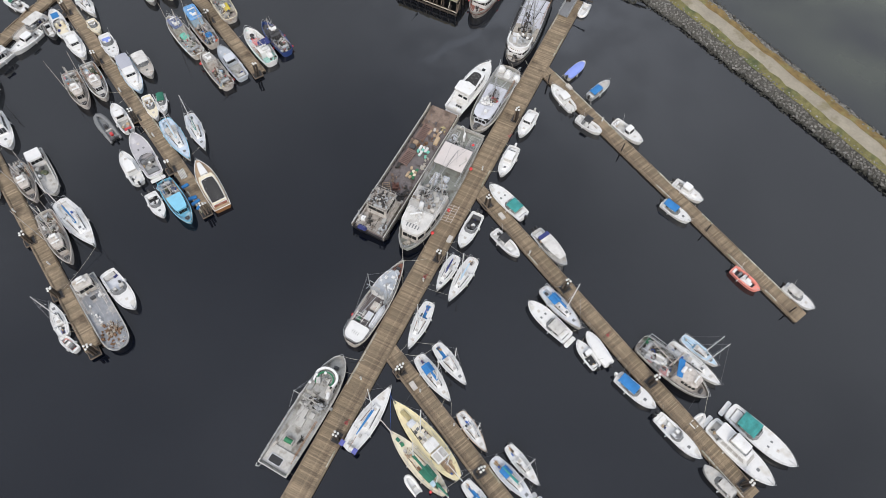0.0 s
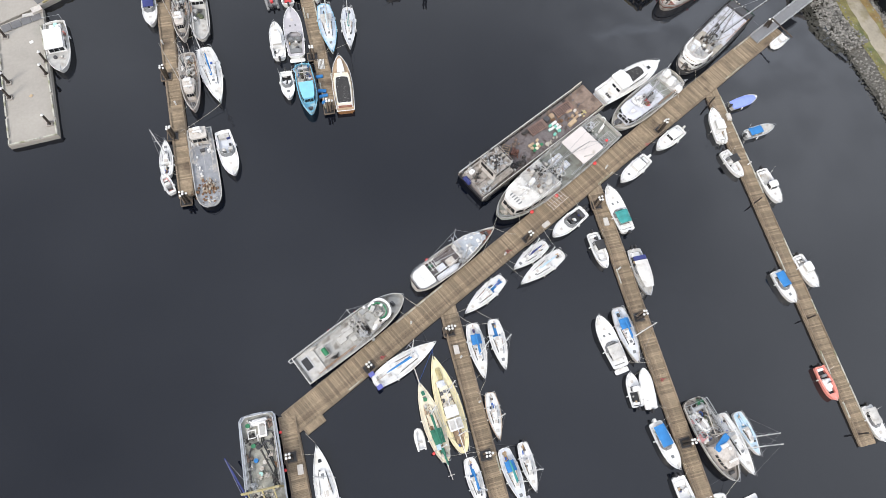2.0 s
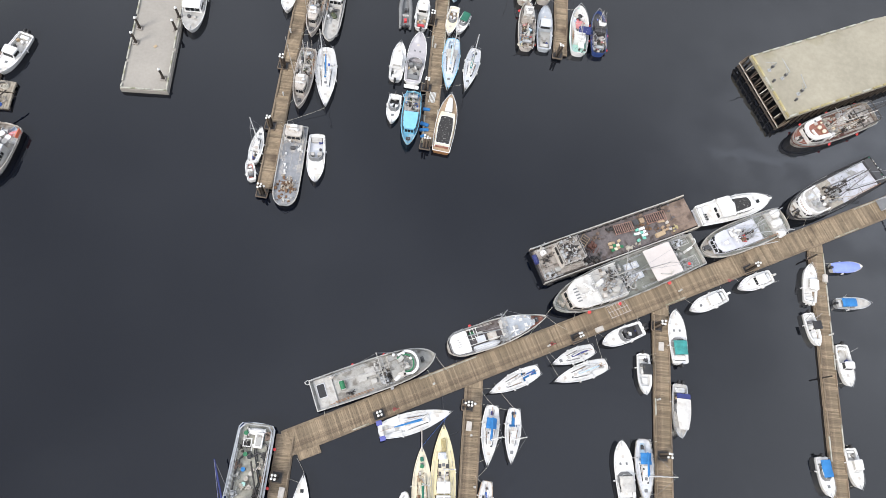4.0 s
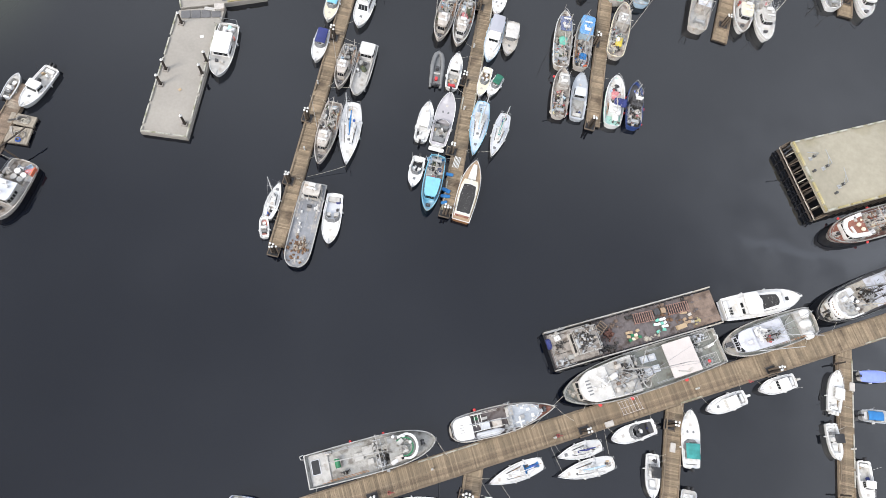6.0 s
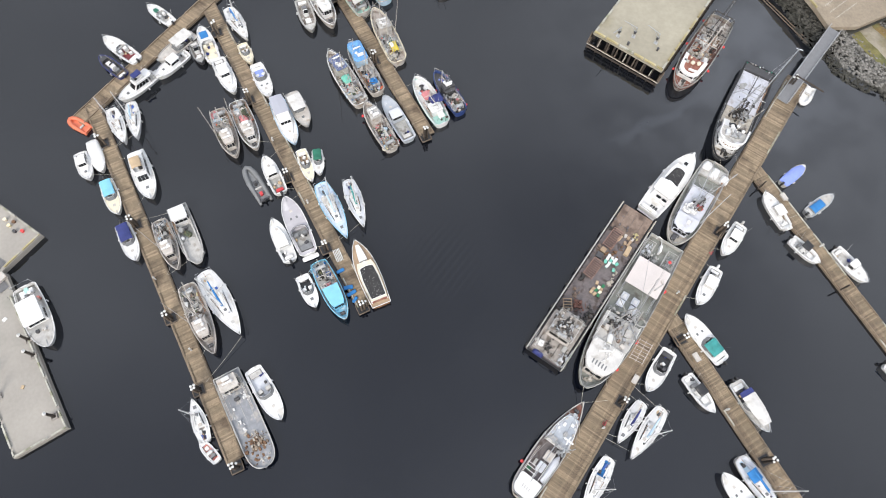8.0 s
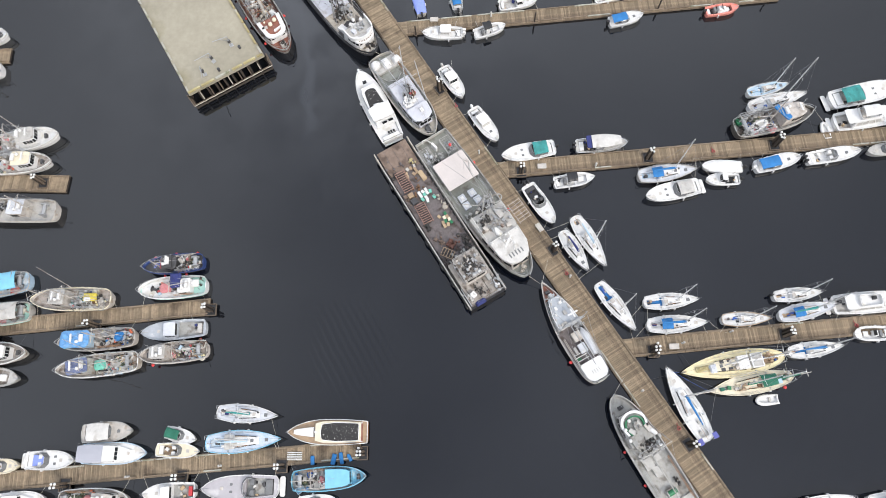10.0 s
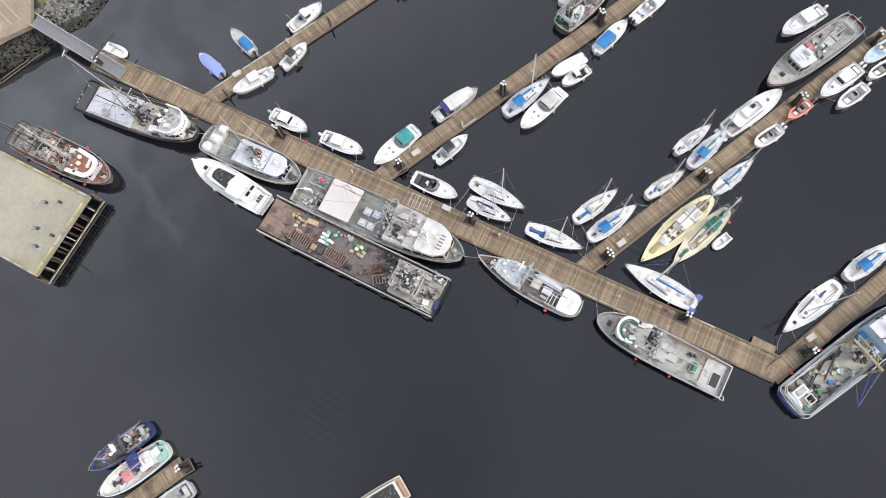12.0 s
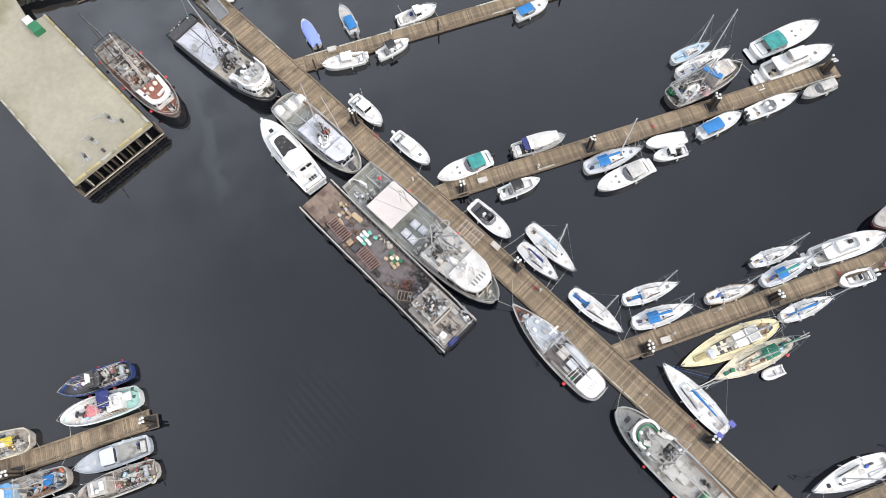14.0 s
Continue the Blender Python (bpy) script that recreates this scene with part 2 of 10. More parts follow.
M["net"] = mat("heaped_net", (0.09, 0.11, 0.07), 0.95, var=0.5, scale=6, bump=0.8, bscale=20, stain=(0.2, 0.16, 0.1), amount=0.4, sscale=3)
M["rednet"] = mat("faded_red_net", (0.6, 0.24, 0.25), 0.9, var=0.3, scale=5, bump=0.8, bscale=18)
# pale speckles in the colour; on the glass cockpit roof they paint in reflections
M["speckle"] = mat("speckled_black_roof", (0.02, 0.018, 0.017), 0.4, var=0.3, stain=(0.35, 0.34, 0.32), amount=0.28, sscale=4)
M["signgreen"] = mat("green_box_paint", (0.02, 0.16, 0.07), 0.5)
M["quayline"] = mat("worn_line_paint", (0.42, 0.39, 0.33), 0.8, var=0.3, scale=1.5)
M["galv"] = mat("grating", (0.2, 0.205, 0.215), 0.6, metal=0.3, var=0.08, scale=2)

M["greengrey"] = mat("worn_green_grey_deck", (0.24, 0.25, 0.225), 0.7, var=0.18, stain=(0.15, 0.14, 0.12), amount=0.4, sscale=0.8)
M["trawldeck"] = mat("worn_olive_deck", (0.34, 0.335, 0.29), 0.7, var=0.2, stain=(0.2, 0.19, 0.16), amount=0.42, sscale=0.7)
M["canvas"] = mat("pinkish_canvas", (0.56, 0.515, 0.495), 0.85, var=0.06, scale=0.6, stain=(0.48, 0.43, 0.4), amount=0.25, bump=0.1, bscale=3)
M["lavender"] = mat("pale_lavender_deck", (0.52, 0.53, 0.58), 0.6, var=0.08, stain=(0.4, 0.39, 0.4), amount=0.35, sscale=0.9)
M["steeldeck"] = mat("scuffed_grey_deck", (0.37, 0.365, 0.345), 0.7, var=0.2, stain=(0.2, 0.185, 0.165), amount=0.45, sscale=0.9)
M["reddark"] = mat("stained_red_deck", (0.11, 0.05, 0.04), 0.7, var=0.25, stain=(0.22, 0.19, 0.16), amount=0.4, sscale=1.2)
M["oxide"] = mat("dark_oxide_steel", (0.13, 0.06, 0.045), 0.7, var=0.25)

# water: dark body, mirror surface, faint ripples, pale silt where it is shallow, uneven sky reflection painted in by
# position
water_m = bpy.data.materials.new("harbour_water")
water_m.use_nodes = True
n, l = water_m.node_tree.nodes, water_m.node_tree.links
b = n["Principled BSDF"]
b.inputs["Roughness"].default_value, b.inputs["IOR"].default_value = 0.03, 1.53
tc = n.new("ShaderNodeTexCoord")
sep = n.new("ShaderNodeSeparateXYZ")
l.new(tc.outputs["Object"], sep.inputs[0])


def ramp(src, a, z, lo=0.0, hi=1.0):
    r = n.new("ShaderNodeMapRange")
    r.interpolation_type = "SMOOTHSTEP"
    for k, val in zip(("From Min", "From Max", "To Min", "To Max"), (a, z, lo, hi)):
        r.inputs[k].default_value = val
    l.new(src, r.inputs["Value"])
    return r.outputs[0]


def joined(op, a, c):
    x = n.new("ShaderNodeMath")
    x.operation = op
    l.new(a, x.inputs[0])
    l.new(c, x.inputs[1])
    return x.outputs[0]


east = ramp(sep.outputs[0], 92, 125)
north_west = joined("MULTIPLY", ramp(sep.outputs[0], -74, -100), ramp(sep.outputs[1], 18, 60))
cloud = n.new("ShaderNodeTexNoise")
cloud.inputs["Scale"].default_value, cloud.inputs["Detail"].default_value = 0.02, 5
l.new(tc.outputs["Object"], cloud.inputs["Vector"])
shallow = joined("MULTIPLY", joined("MAXIMUM", east, north_west), ramp(cloud.outputs["Fac"], 0.3, 0.62))
# one long pale curved streak off the wharf corner, and a soft patch by the bank that paints in bright mirrored sky


def maths(op, x, k):
    m_ = n.new("ShaderNodeMath")
    m_.operation = op
    l.new(x, m_.inputs[0])
    m_.inputs[1].default_value = k
    return m_.outputs[0]


swirl = n.new("ShaderNodeTexNoise")
swirl.inputs["Scale"].default_value, swirl.inputs["Detail"].default_value = 0.16, 3
l.new(tc.outputs["Object"], swirl.inputs["Vector"])
rise = maths("MULTIPLY", maths("MAXIMUM", maths("SUBTRACT", sep.outputs[0], 51.0), 0.0), 0.25)
wander = maths("MULTIPLY", maths("SUBTRACT", swirl.outputs["Fac"], 0.5), 6.0)
across = maths("ABSOLUTE", joined("SUBTRACT", maths("SUBTRACT", joined("ADD", sep.outputs[1], wander), 30.2), rise), 0.0)
along = joined("MULTIPLY", ramp(sep.outputs[0], 32, 46), ramp(sep.outputs[0], 84, 74))
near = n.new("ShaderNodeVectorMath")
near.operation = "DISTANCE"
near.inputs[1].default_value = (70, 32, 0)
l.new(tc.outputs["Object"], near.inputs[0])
sky_patch = joined("MULTIPLY", ramp(near.outputs["Value"], 28, 4, 0, 0.8), ramp(swirl.outputs["Fac"], 0.3, 0.62, 0.55, 1.0))
streak = joined("MAXIMUM", sky_patch, joined("MULTIPLY", along, ramp(across, 1.7, 0.0, 0, 0.85)))


def tint(base, colour, factor):
    mx = n.new("ShaderNodeMix")
    mx.data_type = "RGBA"
    for i in mx.inputs:
        if i.type == "RGBA" and i.name == "B":
            i.default_value = (*colour, 1)
        if i.type == "RGBA" and i.name == "A":
            l.new(base, i)
    l.new(factor, mx.inputs["Factor"])
    return [o for o in mx.outputs if o.type == "RGBA"][0]


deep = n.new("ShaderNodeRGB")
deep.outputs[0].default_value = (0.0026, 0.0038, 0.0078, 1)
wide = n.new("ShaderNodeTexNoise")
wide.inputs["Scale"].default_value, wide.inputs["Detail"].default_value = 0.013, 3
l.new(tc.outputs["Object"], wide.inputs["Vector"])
# brighter reflected sky to the east and north, painted into the body colour
sky_sheen = joined("MULTIPLY", joined("MAXIMUM", ramp(sep.outputs[0], 4, 72), ramp(sep.outputs[1], 4, 60)), ramp(wide.outputs["Fac"], 0.3, 0.6, 0.65, 1.0))
body_c = tint(deep.outputs[0], (0.0075, 0.0085, 0.0105), sky_sheen)
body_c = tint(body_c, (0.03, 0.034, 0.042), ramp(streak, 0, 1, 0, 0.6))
body_c = tint(body_c, (0.1, 0.115, 0.075), shallow)
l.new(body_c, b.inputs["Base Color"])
# mirror strength varies by position to paint dimmer and brighter reflected sky
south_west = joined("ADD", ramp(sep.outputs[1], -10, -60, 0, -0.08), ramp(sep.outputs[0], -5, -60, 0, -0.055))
# the swirled distance term strengthens the painted patch of bright sky by the bank
l.new(joined("ADD", joined("ADD", ramp(wide.outputs["Fac"], 0.35, 0.65, 0.34, 0.44), south_west), joined("ADD", ramp(sky_sheen, 0, 1, 0, 0.21), joined("ADD", ramp(sep.outputs[0], 30, 80, 0, 0.13), joined("MULTIPLY", ramp(near.outputs["Value"], 54, 6, 0, 0.43), ramp(swirl.outputs["Fac"], 0.32, 0.62, 0.45, 1.0))))), b.inputs["Specular IOR Level"])
ripple = n.new("ShaderNodeTexNoise")
ripple.inputs["Scale"].default_value, ripple.inputs["Detail"].default_value = 0.55, 3
l.new(tc.outputs["Object"], ripple.inputs["Vector"])
# a patch of small parallel wavelets in the open basin
patch = n.new("ShaderNodeVectorMath")
patch.operation = "DISTANCE"
patch.inputs[1].default_value = (5, 23.5, 0)
l.new(tc.outputs["Object"], patch.inputs[0])
turn = n.new("ShaderNodeMapping")
turn.inputs["Rotation"].default_value = (0, 0, radians(62))
l.new(tc.outputs["Object"], turn.inputs["Vector"])
wavelet = n.new("ShaderNodeTexWave")
wavelet.inputs["Scale"].default_value, wavelet.inputs["Distortion"].default_value, wavelet.inputs["Detail"].default_value, wavelet.inputs["Detail Scale"].default_value = 0.33, 1.6, 1, 0.6
l.new(turn.outputs[0], wavelet.inputs["Vector"])
waves = joined("MULTIPLY", wavelet.outputs["Fac"], ramp(patch.outputs["Value"], 9, 2, 0, 0.8))
bp = n.new("ShaderNodeBump")
bp.inputs["Strength"].default_value, bp.inputs["Distance"].default_value = 0.1, 0.3
l.new(joined("ADD", ripple.outputs["Fac"], waves), bp.inputs["Height"])
l.new(bp.outputs[0], b.inputs["Normal"])
M["water"] = water_m

# ---- mesh tools ----


def link(name, bm, material, parent=None, label="", smooth=False):
    me = bpy.data.meshes.new(name)
    bm.to_mesh(me)
    bm.free()
    me.materials.append(M[material] if isinstance(material, str) else material)
    if smooth:
        for p in me.polygons:
            p.use_smooth = True
    ob = new(name, me)
    ob.parent = parent
    if label:
        ob["label"] = label
    return ob


def part(name, bm, material, parent, label="", smooth=False):
    return link(name, bm, material, parent, label, smooth)


def thing(name, m, label, category, group="", kind=""):
    ob = new(name)
    ob.matrix_world = m
    ob.empty_display_size = 0.3
    return tagged(ob, label, category, group, kind)


def ring_loft(bm, rings, cap0=True, cap1=True, closed=True):
    vs = [[bm.verts.new(p) for p in r] for r in rings]
    k = len(rings[0])
    for a, c in zip(vs, vs[1:]):
        for i in range(k if closed else k - 1):
            j = (i + 1) % k
            bm.faces.new((a[i], a[j], c[j], c[i]))
    if cap0:
        bm.faces.new(vs[0][::-1])
    if cap1:
        bm.faces.new(vs[-1])
    return vs


def rrect(x0, x1, y0, y1, r=0.1, k=3):
    r = min(r, abs(x1 - x0) * 0.49, abs(y1 - y0) * 0.49)
    pts = []
    for cx, cy, a0 in ((x1 - r, y1 - r, 0), (x0 + r, y1 - r, 90), (x0 + r, y0 + r, 180), (x1 - r, y0 + r, 270)):
        for i in range(k):
            a = radians(a0 + 90 * i / (k - 1))
            pts.append((cx + r * math.cos(a), cy + r * math.sin(a)))
    return pts


def rounded(poly, r, k=3):
    """A convex polygon with its corners cut round."""
    out = []
    m = len(poly)
    for i in range(m):
        p, a, c = Vector(poly[i]), Vector(poly[i - 1]), Vector(poly[(i + 1) % m])
        d0, d1 = (a - p), (c - p)
        q = min(r, d0.length * 0.45, d1.length * 0.45)
        s, e = p + d0.normalized() * q, p + d1.normalized() * q
        for j in range(k):
            t = j / (k - 1)
            out.append(tuple((1 - t) ** 2 * s + 2 * t * (1 - t) * p + t * t * e))
    return out


def inset(pts, d):
    c = sum((Vector(p) for p in pts), Vector((0, 0))) / len(pts)
    out = []
    for p in pts:
        v = Vector(p) - c
        out.append(tuple(c + v * max(0.05, 1 - d / max(v.length, 1e-6))))
    return out


def slab(bm, pts, z0, z1, ch=0.03):
    """A solid of the given plan with a chamfered top edge."""
    ins = inset(pts, ch)
    ring_loft(bm, [[(*p, z0) for p in pts], [(*p, z1 - ch) for p in pts], [(*p, z1) for p in ins]])


def block(bm, x0, x1, y0, y1, z0, z1, ch=0.02, r=0.03):
    slab(bm, rrect(x0, x1, y0, y1, r, 2), z0, z1, ch)


def bar(bm, p, q, r0, r1=None, k=6):
    p, q = Vector(p), Vector(q)
    r1 = r0 if r1 is None else r1
    d = (q - p).normalized()
    u = d.orthogonal().normalized()
    v = d.cross(u)
    rings = []
    for c, r in ((p, r0), (q, r1)):
        rings.append([c + (u * math.cos(2 * math.pi * i / k) + v * math.sin(2 * math.pi * i / k)) * r for i in range(k)])
    ring_loft(bm, rings)


def tube(bm, pts, r, k=5):
    """A bent pipe through the points, mitred at its corners, in one piece."""
    pts = [Vector(p) for p in pts]
    loop = len(pts) > 3 and (pts[0] - pts[-1]).length < 1e-4
    if loop:
        pts = pts[:-1]
    m, up, rings = len(pts), None, []
    for i, p in enumerate(pts):
        a = pts[i - 1] if (i or loop) else None
        c = pts[(i + 1) % m] if (i < m - 1 or loop) else None
        u = (p - a).normalized() if a is not None else (c - p).normalized()
        v = (c - p).normalized() if c is not None else u
        t = u + v
        t = t.normalized() if t.length > 1e-3 else u
        if up is None:
            up = t.cross(Vector((0, 0, 1)) if abs(t.z) < 0.9 else Vector((1, 0, 0))).normalized()
        else:
            up = (up - t * up.dot(t)).normalized()
        side = t.cross(up)
        widen = min(1.6, 1 / max(0.3, u.dot(t)))
        bend = (v - u)
        ring = []
        for q in range(k):
            o = up * (r * math.cos(2 * math.pi * q / k)) + side * (r * math.sin(2 * math.pi * q / k))
            if bend.length > 1e-3:
                w = bend.normalized()
                o += w * (o.dot(w) * (widen - 1))
            ring.append(tuple(p + o))
        rings.append(ring)
    if loop:
        rings.append(rings[0])
    ring_loft(bm, rings, not loop, not loop)


def ball(bm, c, r, sub=1, squash=1.0):
    bmesh.ops.create_icosphere(bm, subdivisions=sub, radius=r, matrix=Matrix.Translation(c) @ Matrix.Diagonal((1, 1, squash, 1)))


def dome(bm, pts, z0, z1, rows=4, edge=0.1):
    """A cloth-like hump over a plan."""
    rings = [[(*p, z0) for p in pts]]
    c = sum((Vector(p) for p in pts), Vector((0, 0))) / len(pts)
    for i in range(rows + 1):
        t = i / rows
        k = math.cos(t * math.pi / 2 * 0.93)
        z = z0 + edge + (z1 - z0 - edge) * math.sin(t * math.pi / 2)
        rings.append([(*(c + (Vector(p) - c) * k), z) for p in pts])
    ring_loft(bm, rings)


def pane(name, quad, u0, u1, v0, v1, parent, material="glass", t=0.025, label=""):
    """A pane set proud on a wall quad (bottom-left, bottom-right, top-right, top-left)."""
    a, c, d, e = (Vector(p) for p in quad)
    nrm = (c - a).cross(e - a).normalized()

    def at(u, v):
        return (a * (1 - u) + c * u) * (1 - v) + (e * (1 - u) + d * u) * v

    ps = [at(u0, v0), at(u1, v0), at(u1, v1), at(u0, v1)]
    bm = bmesh.new()
    ring_loft(bm, [[p - nrm * 0.01 for p in ps], [p + nrm * t for p in ps]])
    return part(name, bm, material, parent, label)


# ---- boat parts ----


class Form:
    """The plan and sheer of a hull; bow at +x, water at z = 0."""

    def __init__(self, L, B, fb, tw=0.8, p=2.2, mid=0.42, rise=0.35, bluff=0.0, round_stern=0.0):
        self.round_stern = round_stern
        self.L, self.B, self.fb, self.tw, self.p, self.mid, self.rise, self.bluff = L, B, fb, tw, p, mid, rise, bluff

    def w(self, s):
        if s < self.mid:
            t = s / self.mid
            k = self.tw + (1 - self.tw) * math.sin(t * math.pi / 2)
        else:
            t = (s - self.mid) / (1 - self.mid)
            k = max(0.0, 1 - t**self.p) * (1 - self.bluff) + self.bluff * math.sqrt(max(0.0, 1 - t ** (4 if self.bluff < 0.9 else 9)))
        if s < self.round_stern:
            q = 1 - s / self.round_stern
            k *= 0.3 + 0.7 * math.sqrt(max(0.0, 1 - q * q))
        return max(0.02, k * self.B / 2)

    def z(self, s):
        return self.fb * (1 + self.rise * s * s)

    def x(self, s):
        return self.L * (s - 0.5)


def hull(root, f, m_hull="white", m_deck="deckwhite", m_rail="white", bul=0.08, well=None, m_sole="lightgrey", n=19, railw=0.09, boot=None, hull_label="", deck_label=""):
    ss = [(1 - math.cos(math.pi * i / (n - 1))) / 2 for i in range(n)]
    bm = bmesh.new()
    rings = []
    for s in ss:
        w, z, x = f.w(s), f.z(s), f.x(s)
        rake = f.L * 0.06 * s**4
        half = [(w, z, 0), (w * 0.92, z * 0.5, 0.35), (w * 0.78, 0.02, 0.7), (w * 0.5, -0.35, 1)]
        ring = [(x - rake * k, y, zz) for y, zz, k in half] + [(x - rake * k, -y, zz) for y, zz, k in half[::-1]]
        rings.append(ring)
    vs = ring_loft(bm, rings, True, True, False)
    body = part("hull", bm, m_hull, root, hull_label)
    # capping rail round the edge
    bm = bmesh.new()
    for side in (1, -1):
        rr = []
        for s in ss:
            w, z, x = f.w(s) * side, f.z(s), f.x(s)
            o, i = w + 0.03 * side, max(abs(w) - railw, 0.004) * side
            rr.append([(x, o, z - 0.06), (x, o, z + 0.05), (x, i, z + 0.05), (x, i, z - 0.06)])
        ring_loft(bm, rr)
    w, z, x = f.w(0), f.z(0), f.x(0)
    block(bm, x - 0.03, x + railw, -w, w, z - 0.06, z + 0.054, 0.02)
    part("gunwale", bm, m_rail, root)
    # deck, with a sunken well where there is one
    st = sorted(set(ss[:-1] + [0.985]))
    rows = []
    for s in st:
        rows.append((s, False))
    if well:
        s0, s1, depth, side = well
        rows = [(s, s0 < s < s1) for s in st if abs(s - s0) > 0.02 and abs(s - s1) > 0.02]
        rows += [(s0, False), (s0 + 1e-4, True), (s1 - 1e-4, True), (s1, False)]
        rows.sort()
    bm, sole = bmesh.new(), bmesh.new()
    deck_rows, sole_rows = [], []
    for s, sunk in rows:
        w, z, x = max(f.w(s) - 0.04, 0.01), f.z(s) - bul, f.x(s)
        wi = max(w - (well[3] if well else 0.3), w * 0.3)
        zz = z - well[2] if sunk else z + 0.02
        deck_rows.append([(x, w, z), (x, wi, z + 0.02), (x, wi, zz), (x, 0, zz + (0 if sunk else 0.03)), (x, -wi, zz), (x, -wi, z + 0.02), (x, -w, z)])
        if sunk:
            sole_rows.append([(x, wi - 0.01, zz + 0.006), (x, -wi + 0.01, zz + 0.006)])
    ring_loft(bm, deck_rows, False, False, False)
    part("deck", bm, m_deck, root, deck_label)
    if sole_rows:
        ring_loft(sole, sole_rows, False, False, False)
        part("cockpit_sole", sole, m_sole, root)
    else:
        sole.free()
    return body


def house(root, name, x0, x1, w0, w1, z0, h, fs=0.3, bs=0.1, ss=0.12, material="white", r=0.18, label="", panes=(2, 3, 0), pv=(0.4, 0.85), roof=None, glass="glass"):
    """A deckhouse. w0, w1: half-widths aft and forward; fs, bs, ss: how far front, back and sides lean in; panes: front, side, back."""
    low = [(x0, -w0), (x1, -w1), (x1, w1), (x0, w0)]
    top = [(x0 + bs, -w0 + ss), (x1 - fs, -w1 + ss), (x1 - fs, w1 - ss), (x0 + bs, w0 - ss)]
    bm = bmesh.new()
    lo, hi = rounded(low, r), rounded(top, r)
    ring_loft(bm, [[(*p, z0 - 0.05) for p in lo], [(*p, z0 + h - 0.05) for p in hi], [(*p, z0 + h) for p in inset(hi, 0.06)]])
    body = part(name, bm, material, root, label)
    z1 = z0 + h
    q = lambda i, j: ((*low[i], z0), (*low[j], z0), (*top[j], z1), (*top[i], z1))  # noqa: E731
    for quad, k in ((q(1, 2), panes[0]), (q(0, 1), panes[1]), (q(2, 3), panes[1]), (q(3, 0), panes[2])):
        for i in range(k):
            a, c = 0.08 + 0.84 * i / k, 0.08 + 0.84 * (i + 1) / k - 0.03
            pane("window", quad, a, c, pv[0], pv[1], body, glass)
    if roof:
        bm = bmesh.new()
        slab(bm, rounded([(x0 + bs - 0.12, -w0 + ss - 0.06), (x1 - fs + 0.15, -w1 + ss - 0.06), (x1 - fs + 0.15, w1 - ss + 0.06), (x0 + bs - 0.12, w0 - ss + 0.06)], r), z1 + 0.004, z1 + 0.08, 0.05)
        part("roof", bm, roof, body)
    return body


def curved_house(root, f, s0, s1, k, z0, h, material="white", roof=None, name="wheelhouse", panes=True, lean=0.1, glass="glass"):
    """A deckhouse whose sides follow the hull, with panes round its front half and along the sides."""
    m = 7
    ss = [s0 + (s1 - s0) * i / (m - 1) for i in range(m)]
    low = [(f.x(s), -max(f.w(s) * k, 0.25)) for s in ss]
    low[-1] = (low[-1][0], low[-1][1] * 0.86)
    low += [(p[0], -p[1]) for p in low[::-1]]
    cx = sum(p[0] for p in low) / len(low)
    top = [(cx + (p[0] - cx) * (1 - lean * 0.8), p[1] * (1 - lean * 0.6)) for p in low]
    bm = bmesh.new()
    ring_loft(bm, [[(*p, z0 - 0.05) for p in low], [(*p, z0 + h - 0.06) for p in top], [(*p, z0 + h) for p in inset(top, 0.08)]])
    body = part(name, bm, material, root)
    if panes:
        for i in range(len(low) - 1):
            j = i + 1
            quad = ((*low[i], z0), (*low[j], z0), (*top[j], z0 + h), (*top[i], z0 + h))
            if i == m - 1:
                for a in (0.06, 0.37, 0.68):
                    pane("window", quad, a, a + 0.27, 0.5, 0.84, body, glass)
            elif (i >= 2 and i < m) or (i >= m and i <= 2 * m - 4):
                pane("window", quad, 0.12, 0.88, 0.52, 0.84, body, glass)
    bm = bmesh.new()
    lid = [(cx + (p[0] - cx) * 1.03, p[1] * 1.03) for p in top]
    slab(bm, lid, z0 + h + 0.004, z0 + h + 0.09, 0.05)
    part("roof", bm, roof or material, body)
    return body


def rails(root, f, s0, s1, h=0.55, inner=0.08, step=5, name="guard_rail", r=0.014, material="steel", wires=(1.0,), bow=False):
    bm = bmesh.new()
    for side in (1, -1):
        line = []
        for i in range(step + 1):
            s = s0 + (s1 - s0) * i / step
            base = Vector((f.x(s), side * max(f.w(s) - inner, 0.02), f.z(s)))
            bar(bm, base, base + Vector((0, 0, h)), r, r, 4)
            line.append(base)
        for k in wires:
            tube(bm, [p + Vector((0, 0, h * k)) for p in line], r, 4)
    if bow:
        s = s1
        a = Vector((f.x(s), f.w(s) - inner, f.z(s) + h))
        tip = Vector((f.x(1.0) + 0.15, 0, f.z(1) + h))
        tube(bm, [a, tip, Vector((a.x, -a.y, a.z))], r * 1.3, 4)
    return part(name, bm, material, root)


def outboard(root, x, y, z, k=1.0, material="black"):
    bm = bmesh.new()
    k *= 1.05
    slab(bm, rrect(x - 0.42 * k, x + 0.12 * k, y - 0.17 * k, y + 0.17 * k, 0.12 * k), z + 0.1, z + 0.55 * k + 0.1, 0.1 * k)
    block(bm, x - 0.22 * k, x + 0.02, y - 0.07, y + 0.07, z - 0.7, z + 0.12)
    block(bm, x - 0.02, x + 0.12, y - 0.14, y + 0.14, z - 0.25, z + 0.05)
    part("outboard_motor", bm, material, root)


